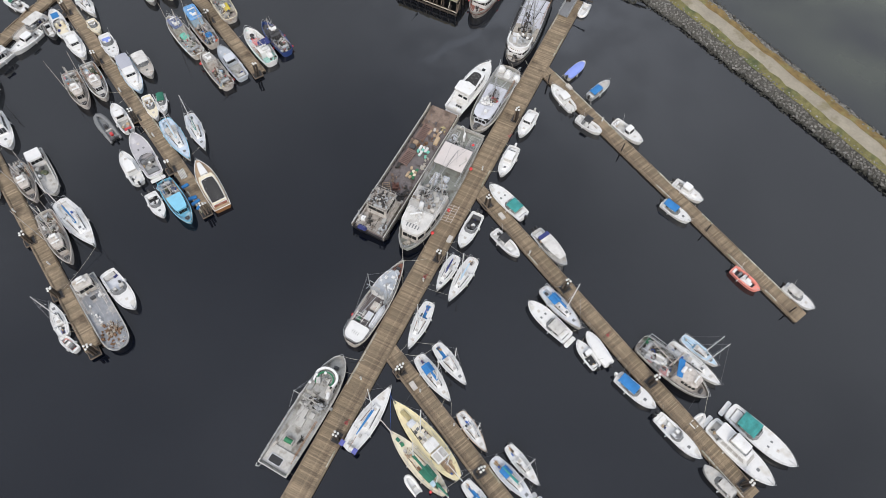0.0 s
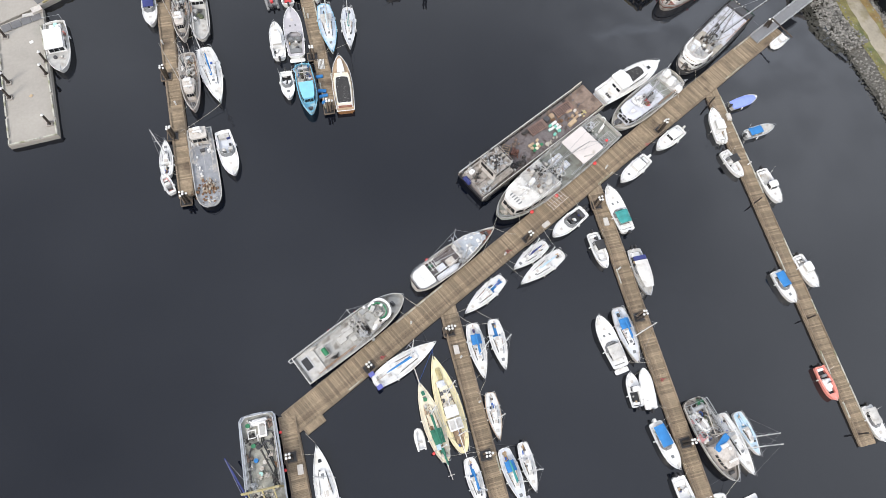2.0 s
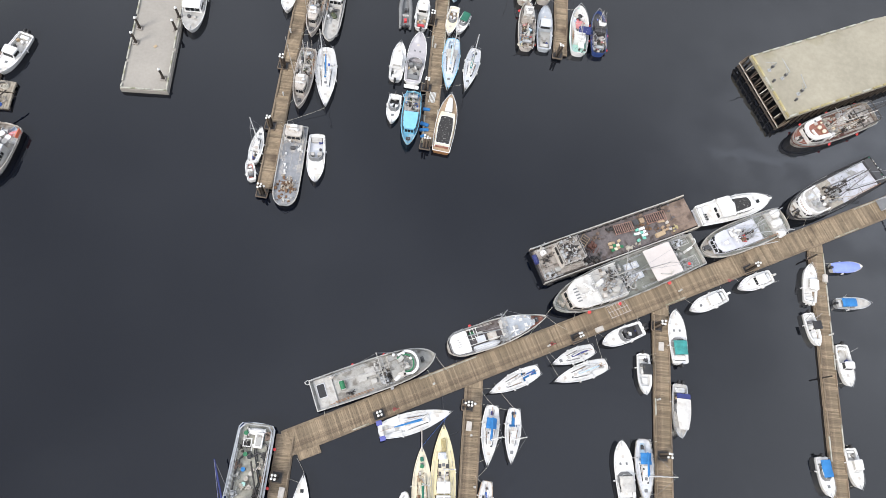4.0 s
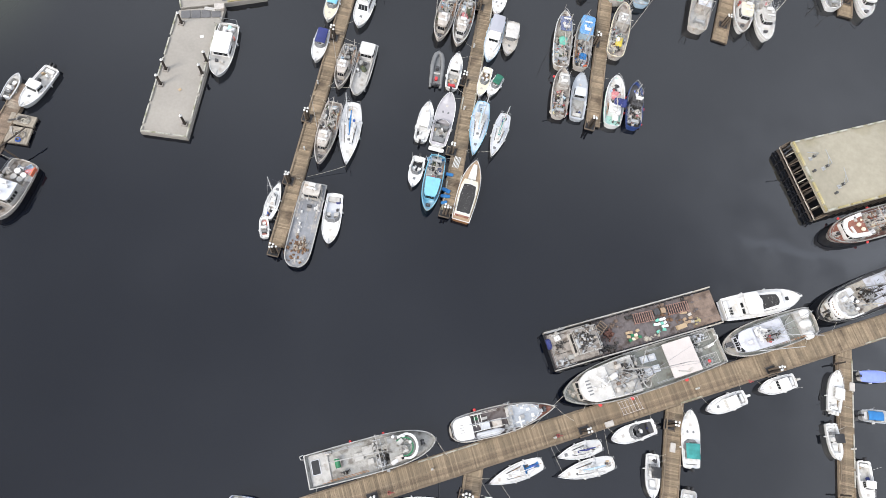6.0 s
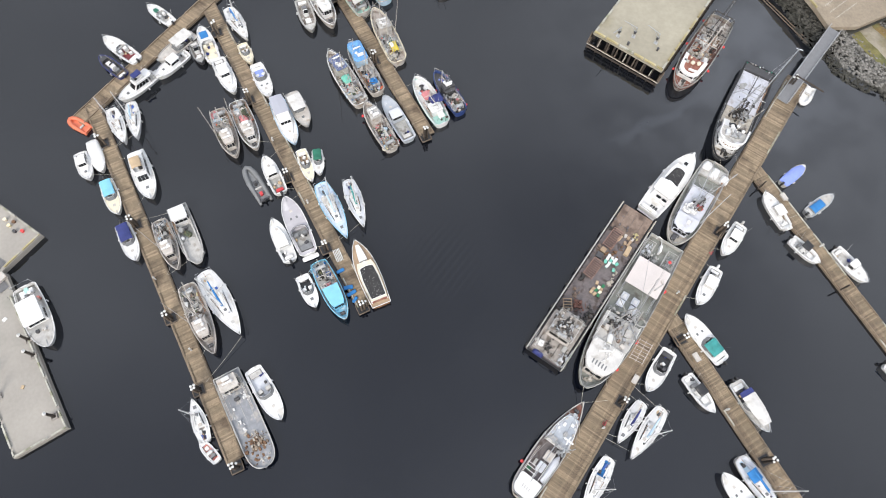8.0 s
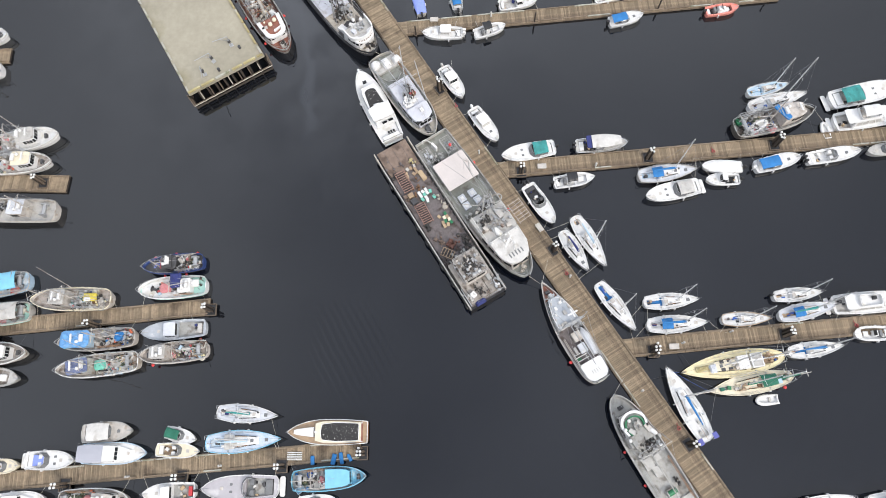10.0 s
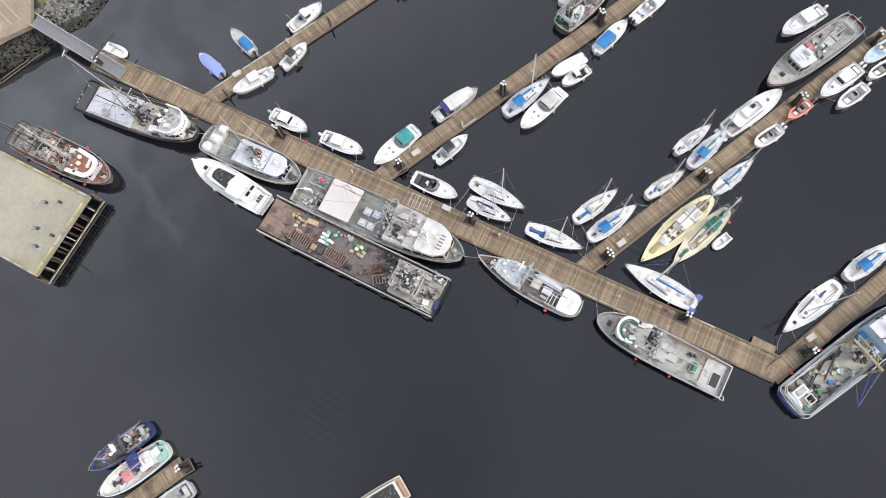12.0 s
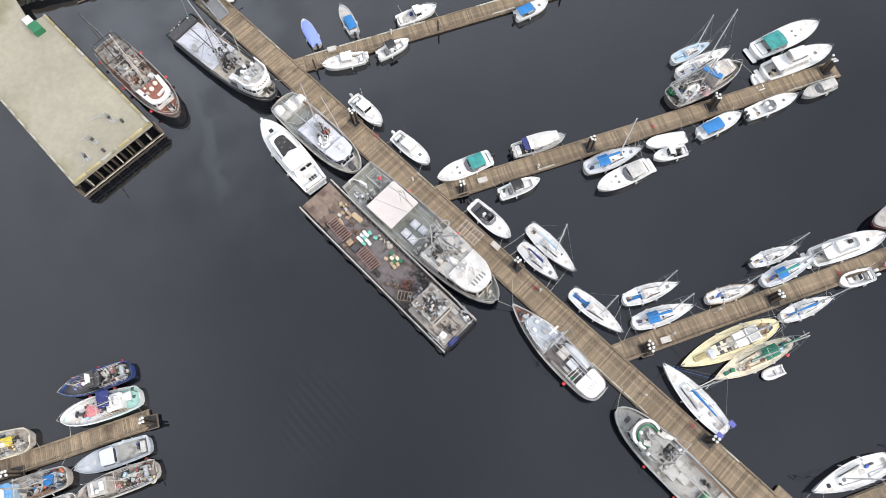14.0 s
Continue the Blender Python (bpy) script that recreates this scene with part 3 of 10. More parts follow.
def fenders(root, f, side, ss, material="white", r=0.11):
    for s in ss:
        bm = bmesh.new()
        x, y, z = f.x(s), side * (f.w(s) + r), f.z(s)
        bar(bm, (x, y, z - 0.65), (x, y, z - 0.12), r, r, 6)
        bar(bm, (x, y, z - 0.12), (x, y - side * 0.1, z + 0.08), 0.02, 0.02, 4)
        part("fender", bm, material, root)


def hatch(root, x, y, z, lx, ly, material="glass", label="", h=0.06, name="hatch"):
    bm = bmesh.new()
    slab(bm, rrect(x - lx / 2, x + lx / 2, y - ly / 2, y + ly / 2, 0.05), z, z + h, 0.02)
    return part(name, bm, material, root, label)


def canopy(root, x0, x1, w0, w1, z0, h, material, name="canopy", posts=True):
    """A cloth top on bows, curved across, open below."""
    bm = bmesh.new()
    rows = []
    for i in range(6):
        t = i / 5
        x, w = x0 + (x1 - x0) * t, w0 + (w1 - w0) * t
        sag = 0.04 * math.sin(t * math.pi * 3)
        arc = [(x, w * math.cos(a), z0 + h * (0.72 + 0.28 * math.sin(a)) + sag) for a in [math.pi * j / 8 for j in range(9)]]
        rows.append(arc + [(p[0], p[1] * 0.99, p[2] - 0.03) for p in arc[::-1]])
    ring_loft(bm, rows)
    body = part(name, bm, material, root)
    if posts:
        bm = bmesh.new()
        for x, w in ((x0 + 0.1, w0), (x1 - 0.1, w1)):
            for sd in (1, -1):
                bar(bm, (x, sd * w * 0.96, z0 - 0.1), (x, sd * w * 0.96, z0 + h * 0.74), 0.02, 0.02, 4)
        part("canopy_frame", bm, "steel", body)
    return body


def mast_rig(root, f, xm, zb, h, boom=0.0, cover=None, back=True, material="spar", fore=True, spread=0.5, gooseneck=1.0, r=0.09):
    bm = bmesh.new()
    bar(bm, (xm, 0, zb - 0.1), (xm, 0, zb + h), r, r * 0.7, 8)
    m = part("mast", bm, material, root)
    bm = bmesh.new()
    hs = zb + h * 0.55
    for sd in (1, -1):
        bar(bm, (xm, 0, hs), (xm - 0.1, sd * spread * f.B / 2, hs + 0.05), 0.025, 0.018, 5)
    part("spreader", bm, material, m)
    bm = bmesh.new()
    top = (xm, 0, zb + h * 0.98)
    w = f.w(0.5) * 0.92
    for sd in (1, -1):
        tube(bm, [(xm - 0.15, sd * w, f.z(0.5)), (xm - 0.1, sd * spread * f.B / 2, hs + 0.05), top], 0.013, 4)
    if fore:
        bar(bm, (f.x(0.985), 0, f.z(1)), top, 0.009, 0.013, 4)
    if back:
        bar(bm, (f.x(0.01), 0, f.z(0)), top, 0.009, 0.013, 4)
    part("standing_rigging", bm, "wire", m)
    if boom:
        zg = zb + gooseneck
        bm = bmesh.new()
        bar(bm, (xm, 0, zg), (xm - boom, 0, zg + 0.05), 0.05, 0.05, 6)
        bo = part("boom", bm, material, m)
        if cover:
            bm = bmesh.new()
            rows = []
            for i in range(7):
                t = i / 6
                rr = 0.2 * (1 - 0.55 * t) * (0.8 if i in (0, 6) else 1)
                rows.append([(xm + 0.12 - (boom + 0.05) * t, rr * math.cos(a), zg + 0.12 + rr * 1.1 * math.sin(a)) for a in [math.pi * 2 * j / 8 for j in range(8)]])
            ring_loft(bm, rows)
            part("sail_cover", bm, cover, bo)
    return m


def seat(root, x, y, z, lx, ly, h=0.4, material="white", name="seat"):
    bm = bmesh.new()
    slab(bm, rrect(x - lx / 2, x + lx / 2, y - ly / 2, y + ly / 2, 0.08), z, z + h, 0.05)
    return part(name, bm, material, root)


# ---- kinds of boat ----
MOOR = []


def sail_fittings(root, f, rng, zd):
    """Grab rails, running lines, vents, anchor roller, coiled rope and an odd item or two in the cockpit."""
    for sd in (1, -1):
        bm = bmesh.new()
        tube(bm, [(f.x(0.4), sd * f.w(0.4) * 0.45, zd + 0.42), (f.x(0.56), sd * f.w(0.56) * 0.42, zd + 0.42)], 0.03, 4)
        part("grab_rail", bm, rng.choice(("wood", "teak", "steel")), root)
        bm = bmesh.new()
        tube(bm, [(f.x(0.57), sd * 0.12, zd + 0.37), (f.x(0.5), sd * f.w(0.5) * 0.3, zd + 0.37), (f.x(0.36), sd * f.w(0.36) * 0.35, zd + 0.37)], 0.02, 4)
        part("running_line", bm, rng.choice(("rope", "cap", "cap", "lightgrey")), root)
        bm = bmesh.new()
        tube(bm, [(f.x(0.4), sd * f.w(0.4) * 0.82, f.z(0.4) + 0.02), (f.x(0.66), sd * f.w(0.66) * 0.82, f.z(0.66) + 0.02)], 0.018, 4)
        part("genoa_track", bm, "lightgrey", root)
    bm = bmesh.new()
    bar(bm, (f.x(0.96), 0, f.z(1) + 0.03), (f.x(1.0) + 0.12, 0, f.z(1) + 0.05), 0.07, 0.06, 6)
    part("anchor_roller", bm, "darkgrey", root)
    for s, y in ((0.68, 0.25), (0.47, -0.3)):
        bm = bmesh.new()
        bar(bm, (f.x(s), y, zd), (f.x(s), y, zd + 0.45), 0.1, 0.12, 8)
        part("deck_vent", bm, rng.choice(("cap", "black", "steel")), root)
    for _ in range(rng.randint(2, 4)):
        s, y = rng.uniform(0.08, 0.32), rng.uniform(-0.35, 0.35)
        bm = bmesh.new()
        lx, ly = rng.uniform(0.1, 0.3), rng.uniform(0.1, 0.2)
        block(bm, f.x(s) - lx, f.x(s) + lx, f.w(s) * y - ly, f.w(s) * y + ly, f.z(s) - 0.34, f.z(s) - 0.1, 0.04, 0.05)
        part("cockpit_bag", bm, rng.choice(("navy", "black", "lightgrey", "white", "tan", "bluerope", "darkgrey")), root)
    for sd in (1, -1):
        bm = bmesh.new()
        tube(bm, [(f.x(0.0) + 0.03, sd * f.w(0.03) * 0.5, f.z(0) + 0.5), (f.x(0.0) + 0.03, sd * f.w(0.05) * 0.9, f.z(0) + 0.5), (f.x(0.1), sd * f.w(0.1) * 0.95, f.z(0) + 0.5)], 0.025, 4)
        part("stern_pulpit", bm, "steel", root)


def cockpit_gear(root, f, rng, s0, s1, z):
    """Coolers, cushions, rods and coils lying in an open cockpit, and aerials."""
    for _ in range(rng.randint(3, 5)):
        s, y = rng.uniform(s0, s1), rng.uniform(-0.6, 0.6)
        bm = bmesh.new()
        lx, ly, h = rng.uniform(0.1, 0.32), rng.uniform(0.1, 0.22), rng.uniform(0.15, 0.45)
        block(bm, -lx, lx, -ly, ly, 0, h, 0.04, 0.05)
        bmesh.ops.transform(bm, matrix=Matrix.Translation((f.x(s), f.w(s) * y, z)) @ Matrix.Rotation(rng.uniform(0, 3), 4, "Z"), verts=bm.verts)
        part(rng.choice(("cooler", "cushion", "tackle_box")), bm, rng.choice(("white", "lightgrey", "black", "darkgrey", "deckwhite", "navy", "tan", "offwhite")), root)
    for sd in (1, -1):
        bm = bmesh.new()
        a = Vector((f.x(s0 + 0.12), sd * f.w(s0 + 0.1) * 0.9, f.z(s0)))
        bar(bm, a, a + Vector((-0.5, sd * 0.2, 1.9)), 0.022, 0.012, 4)
        part("rod", bm, rng.choice(("black", "cap")), root)
    bm = bmesh.new()
    tube(bm, [(f.x(0.9), 0, f.z(0.9) + 0.02), (f.x(0.97), 0, f.z(1) + 0.03), (f.x(1.0) + 0.08, 0, f.z(1) + 0.02)], 0.05, 5)
    part("anchor", bm, "steel", root)


def sailboat(x, y, head, L, B, label, m_hull="white", m_deck="deckwhite", cover="blue", canvas=None, mast=1.15, tent=None, stripe=None, name="sailboat", motor=False, side=0, dodger=None, sole="deckwhite", house_m="white", mizzen=False, dark_hatch=None):
    L, B = L * 0.97, B * 0.95
    rng = random.Random(int(x * 31 + y * 17))
    root = thing(name, pose(x, y, 0, 0, 0, head), label, "sailboat")
    if mizzen:
        f = Form(L, B, 0.85 + L * 0.012, tw=0.5, p=2.1, mid=0.44, rise=0.25, bluff=0.12, round_stern=0.16)
    else:
        f = Form(L, B, 0.85 + L * 0.012, tw=0.66, p=1.9, mid=0.38, rise=0.25, bluff=0.08, round_stern=0.05)
    MOOR.append((x, y, head, f))
    hull(root, f, m_hull, m_deck, stripe or m_hull, bul=0.05, well=(0.06, 0.34, 0.35, 0.5), m_sole=sole, railw=0.06)
    zd = f.z(0.5)
    house(root, "coachroof", f.x(0.35), f.x(0.72), f.w(0.35) * 0.62, f.w(0.72) * 0.5, zd - 0.02, 0.36, 0.45, 0.05, 0.1, house_m, 0.15, panes=(0, 2, 0), pv=(0.35, 0.75))
    hatch(root, f.x(0.62), 0, zd + 0.335, 0.42, 0.42, rng.choice(("smoke", "lightgrey", "offwhite")), name="deck_hatch")
    hatch(root, f.x(0.8), 0, f.z(0.8) - 0.03, 0.45, 0.45, dark_hatch or rng.choice(("smoke", "lightgrey", "offwhite")), name="fore_hatch")
    hatch(root, f.x(0.39), 0, zd + 0.33, L * 0.07, 0.6, "offwhite", name="companionway_hatch")
    for sd in (1, -1):
        seat(root, f.x(0.2), sd * (f.w(0.2) - 0.62), f.z(0.2) - 0.38, L * 0.2, 0.35, 0.22, m_deck, "cockpit_bench")
        bm = bmesh.new()
        bar(bm, (f.x(0.3), sd * (f.w(0.3) - 0.3), f.z(0.3) - 0.05), (f.x(0.3), sd * (f.w(0.3) - 0.3), f.z(0.3) + 0.15), 0.1, 0.08, 8)
        part("winch", bm, "steel", root)
    if mast:
        mast_rig(root, f, f.x(0.58), zd + 0.3, L * mast, L * 0.38, cover)
    if mizzen:
        mast_rig(root, f, f.x(0.17), zd, L * mast * 0.7, L * 0.22, cover, fore=False)
    rails(root, f, 0.02, 0.92, 0.55, 0.08, 6, bow=True, r=0.012)
    bm = bmesh.new()
    bar(bm, (f.x(0.03), 0, f.z(0) + 0.25), (f.x(0.2), 0.05, f.z(0) + 0.3), 0.03, 0.02, 5)
    part("tiller", bm, "wood", root)
    if dodger:
        canopy(root, f.x(0.28), f.x(0.4), f.w(0.3) * 0.7, f.w(0.4) * 0.6, zd + 0.1, 0.85, dodger, "dodger", False)
    if tent:
        canopy(root, f.x(0.22), f.x(0.4), f.w(0.22) * 0.62, f.w(0.36) * 0.6, f.z(0.2), 0.95, tent, "cockpit_cover")
    if motor:
        outboard(root, f.x(0) - 0.02, 0.3, f.z(0) - 0.2, 0.75)
    fenders(root, f, 1, (0.3, 0.55), "white", 0.09)
    fenders(root, f, -1, (0.3, 0.55), "white", 0.09)
    sail_fittings(root, f, rng, zd)
    return root


def motorboat(x, y, head, L, B, label, style="cuddy", m_hull="white", m_deck="deckwhite", top=None, sole="lightgrey", motors=1, motor_m="black", seats="white", name="motorboat", roof=None, stripe=None, rail=True, bluff=0.4, category="motorboat", glass="glass", house_m="white", flat=None, strip=None):
    L, B = L * 0.96, B * 0.95
    root = thing(name, pose(x, y, 0, 0, 0, head), label, category)
    f = Form(L, B, 0.62 + L * 0.03, tw=0.84, p=2.8, mid=0.45, rise=0.32, bluff=bluff, round_stern=0.03)
    rng = random.Random(int(x * 31 + y * 17))
    MOOR.append((x, y, head, f))
    wells = {"console": (0.05, 0.8, 0.45, 0.22), "cuddy": (0.07, 0.52, 0.5, 0.26), "cabin": (0.05, 0.32, 0.5, 0.24), "express": (0.06, 0.42, 0.45, 0.35), "fly": (0.04, 0.22, 0.4, 0.3), "cover": (0.05, 0.5, 0.4, 0.25), "pilot": (0.04, 0.45, 0.5, 0.22)}
    hull(root, f, m_hull, m_deck, stripe or m_hull, 0.06, wells[style], sole, railw=0.08)
    z, zs = f.z(0.5), f.z(0.25) - 0.5
    if style == "console":
        bm = bmesh.new()
        slab(bm, rrect(f.x(0.38), f.x(0.5), -0.4, 0.4, 0.12), zs, zs + 1.0, 0.1)
        con = part("console", bm, house_m, root)
        pane("windscreen", ((f.x(0.5), -0.38, zs + 0.95), (f.x(0.5), 0.38, zs + 0.95), (f.x(0.47), 0.34, zs + 1.4), (f.x(0.47), -0.34, zs + 1.4)), 0, 1, 0, 1, con, glass)
        seat(root, f.x(0.28), 0, zs, L * 0.08, 0.8, 0.75, "rubber" if seats == "white" else seats, "helm_seat")
        seat(root, f.x(0.1), 0, zs, L * 0.08, B * 0.55, 0.4, seats, "stern_bench")
        seat(root, f.x(0.66), 0, zs, L * 0.14, B * 0.35, 0.4, seats, "bow_seat")
        if top:
            canopy(root, f.x(0.3), f.x(0.55), 0.75, 0.7, z + 0.6, 0.9, top, "bimini")
    if style in ("cuddy", "express"):
        c = 0.53 if style == "cuddy" else 0.44
        wf = f.w(c) - 0.22
        # wrap-round windscreen
        k = f.x(c)
        hgt = 0.5 if style == "cuddy" else 0.6
        pts = [(k - 0.9, -wf), (k - 0.05, -wf * 0.92), (k + 0.4, -wf * 0.45), (k + 0.4, wf * 0.45), (k - 0.05, wf * 0.92), (k - 0.9, wf)]
        scr = [(p[0] - 0.35, p[1] * 0.88) for p in pts]
        frame_bm = bmesh.new()
        tube(frame_bm, [(*p, z + hgt) for p in scr], 0.025, 4)
        fr = part("windscreen_frame", frame_bm, "alu", root)
        for i in range(5):
            pane("windscreen", ((*pts[i], z - 0.02), (*pts[i + 1], z - 0.02), (*scr[i + 1], z + hgt), (*scr[i], z + hgt)), 0.02, 0.98, 0.02, 0.98, fr, "smoke" if glass == "glass" else glass)
        for sd in (1, -1):
            seat(root, f.x(c - 0.1), sd * wf * 0.5, zs, 0.55, wf * 0.6, 0.8, seats, "seat")
        seat(root, f.x(0.12), 0, zs, L * 0.09, B * 0.6, 0.45, seats, "stern_bench")
        hatch(root, f.x(0.74), 0, f.z(0.74) - 0.04, 0.42, 0.42, rng.choice(("smoke", "offwhite", "offwhite")), name="fore_hatch")
        if style == "express":
            hatch(root, f.x(0.62), 0.45, f.z(0.62) - 0.05, 0.36, 0.3, "smoke")
            hatch(root, f.x(0.62), -0.45, f.z(0.62) - 0.05, 0.36, 0.3, "smoke")
        if top:
            canopy(root, f.x(0.08 if style == "cuddy" else 0.16), f.x(c - 0.02), f.w(0.1) * 0.82, wf * 0.9, z + 0.1, 0.75, top)
    if style in ("cabin", "pilot"):
        a, e = (0.3, 0.62) if style == "cabin" else (0.44, 0.66)
        hh = 1.1 if style == "cabin" else 1.5
        house(root, "wheelhouse", f.x(a), f.x(e), f.w(a) - 0.3, f.w(e) - 0.34, z - 0.5 if style == "pilot" else z - 0.05, hh, 0.55, 0.05, 0.12, house_m, 0.16, panes=(3, 3, 1), pv=(0.52, 0.84), roof=roof or house_m, glass=glass)
        if style == "cabin":
            house(root, "cuddy", f.x(0.6), f.x(0.84), f.w(0.62) - 0.36, f.w(0.84) * 0.45, f.z(0.7) - 0.06, 0.3, 0.35, 0, 0.1, house_m, 0.15, panes=(0, 0, 0))
        hatch(root, f.x(0.74), 0, f.z(0.74) + (0.22 if style == "cabin" else -0.04), 0.4, 0.4, rng.choice(("smoke", "offwhite")), name="fore_hatch")
        seat(root, f.x(0.1), 0, zs, L * 0.07, B * 0.5, 0.45, seats, "stern_bench")
    if style == "fly":
        body = house(root, "saloon", f.x(0.2), f.x(0.66), f.w(0.3) - 0.32, f.w(0.66) - 0.45, z - 0.08, 1.35, 0.95, 0.1, 0.16, "white", 0.25, panes=(3, 4, 2), pv=(0.3, 0.82), glass=glass)
        zf = z + 1.27
        bm = bmesh.new()
        slab(bm, rounded([(f.x(0.1), -f.w(0.2) + 0.35), (f.x(0.56), -f.w(0.5) + 0.6), (f.x(0.56), f.w(0.5) - 0.6), (f.x(0.1), f.w(0.2) - 0.35)], 0.3), zf, zf + 0.1, 0.03)
        fly = part("flybridge_deck", bm, "deckwhite", root)
        bm = bmesh.new()
        pts = rounded([(f.x(0.26), -f.w(0.3) + 0.6), (f.x(0.54), -f.w(0.5) + 0.75), (f.x(0.54), f.w(0.5) - 0.75), (f.x(0.26), f.w(0.3) - 0.6)], 0.35)
        ring_loft(bm, [[(*p, zf + 0.08) for p in pts], [(*p, zf + 0.55) for p in pts], [(*p, zf + 0.55) for p in inset(pts, 0.1)], [(*p, zf + 0.1) for p in inset(pts, 0.1)]], False, False)
        part("flybridge_coaming", bm, "white", fly)
        seat(fly, f.x(0.3), 0, zf + 0.1, 0.5, f.B * 0.4, 0.4, seats, "flybridge_seat")
        seat(fly, f.x(0.45), f.B * 0.1, zf + 0.1, 0.45, 0.5, 0.5, "black", "helm_seat")
        if top:
            canopy(fly, f.x(0.28), f.x(0.5), f.w(0.3) - 0.7, f.w(0.5) - 0.8, zf + 0.5, 0.9, top)
        hatch(root, f.x(0.76), 0, f.z(0.76) - 0.03, 0.45, 0.45, "smoke", name="fore_hatch")
        bm = bmesh.new()
        slab(bm, rrect(f.x(0) - 0.7, f.x(0) - 0.03, -f.B * 0.38, f.B * 0.38, 0.15), 0.2, 0.28, 0.02)
        part("swim_platform", bm, "deckwhite", root)
    if top and style in ("cabin", "pilot"):
        canopy(root, f.x(0.05), f.x(0.3 if style == "cabin" else 0.43), f.w(0.1) * 0.85, f.w(0.3) * 0.8, z - 0.1, 1.1, top)
    if flat:
        # a taut cloth or board top on corner posts, slightly arched
        fm, s0, s1 = flat
        bm = bmesh.new()
        rows = []
        for i in range(5):
            s = s0 + (s1 - s0) * i / 4
            w = f.w(s) * (0.86 if i < 3 else 0.8)
            rows.append([(f.x(s), w * c, z + 1.15 + 0.12 * (1 - c * c) - 0.03 * (i == 4)) for c in (-1, -0.6, 0, 0.6, 1)] + [(f.x(s), w * c, z + 1.1 + 0.1 * (1 - c * c)) for c in (1, 0.6, 0, -0.6, -1)])
        ring_loft(bm, rows)
        aw = part("awning", bm, fm, root)
        for s in (s0 + 0.02, s1 - 0.03):
            for sd in (1, -1):
                bm = bmesh.new()
                bar(bm, (f.x(s), sd * f.w(s) * 0.8, z - 0.2), (f.x(s), sd * f.w(s) * 0.8, z + 1.12), 0.025, 0.025, 4)
                part("awning_post", bm, "steel", aw)
        if strip:
            bm = bmesh.new()
            w = f.w(s0) * 0.84
            block(bm, f.x(s0) - 0.75, f.x(s0) - 0.03, -w, w, z + 0.95, z + 1.15, 0.06, 0.1)
            part("awning_flap", bm, strip, aw)
    if style != "cover":
        cockpit_gear(root, f, rng, 0.08, {"console": 0.7, "cuddy": 0.45, "cabin": 0.27, "express": 0.36, "fly": 0.18, "pilot": 0.4}[style], zs)
    if style == "cover":
        bm = bmesh.new()
        ss = [0.02, 0.15, 0.3, 0.45, 0.6, 0.75, 0.88, 0.97]
        pts = [(f.x(s), f.w(s) + 0.05) for s in ss] + [(f.x(s), -f.w(s) - 0.05) for s in ss[::-1]]
        dome(bm, pts, f.z(0.3) - 0.1, f.z(0.6) + 0.35, 4, 0.12)
        part("boat_cover", bm, top or "blue", root)
    if rail and style not in ("console", "cover"):
        rails(root, f, 0.55, 0.94, 0.4, 0.1, 4, "bow_rail", 0.014, bow=True)
    if motors:
        for i in range(motors):
            outboard(root, f.x(0) - 0.05, (i - (motors - 1) / 2) * 0.6, f.z(0) - 0.1, 0.85 + L * 0.02, motor_m)
    elif style in ("express",):
        bm = bmesh.new()
        slab(bm, rrect(f.x(0) - 0.75, f.x(0) - 0.03, -f.B * 0.4, f.B * 0.4, 0.2), 0.22, 0.3, 0.02)
        part("swim_platform", bm, "deckwhite", root)
    for sd in (1, -1):
        fenders(root, f, sd, (0.35,), "white", 0.1)
    for s, sd in ((0.08, 1), (0.08, -1), (0.86, 1), (0.86, -1)):
        bm = bmesh.new()
        bar(bm, (f.x(s) - 0.12, sd * (f.w(s) - 0.08), f.z(s) + 0.09), (f.x(s) + 0.12, sd * (f.w(s) - 0.08), f.z(s) + 0.09), 0.025, 0.025, 4)
        part("cleat", bm, "steel", root)
    return root


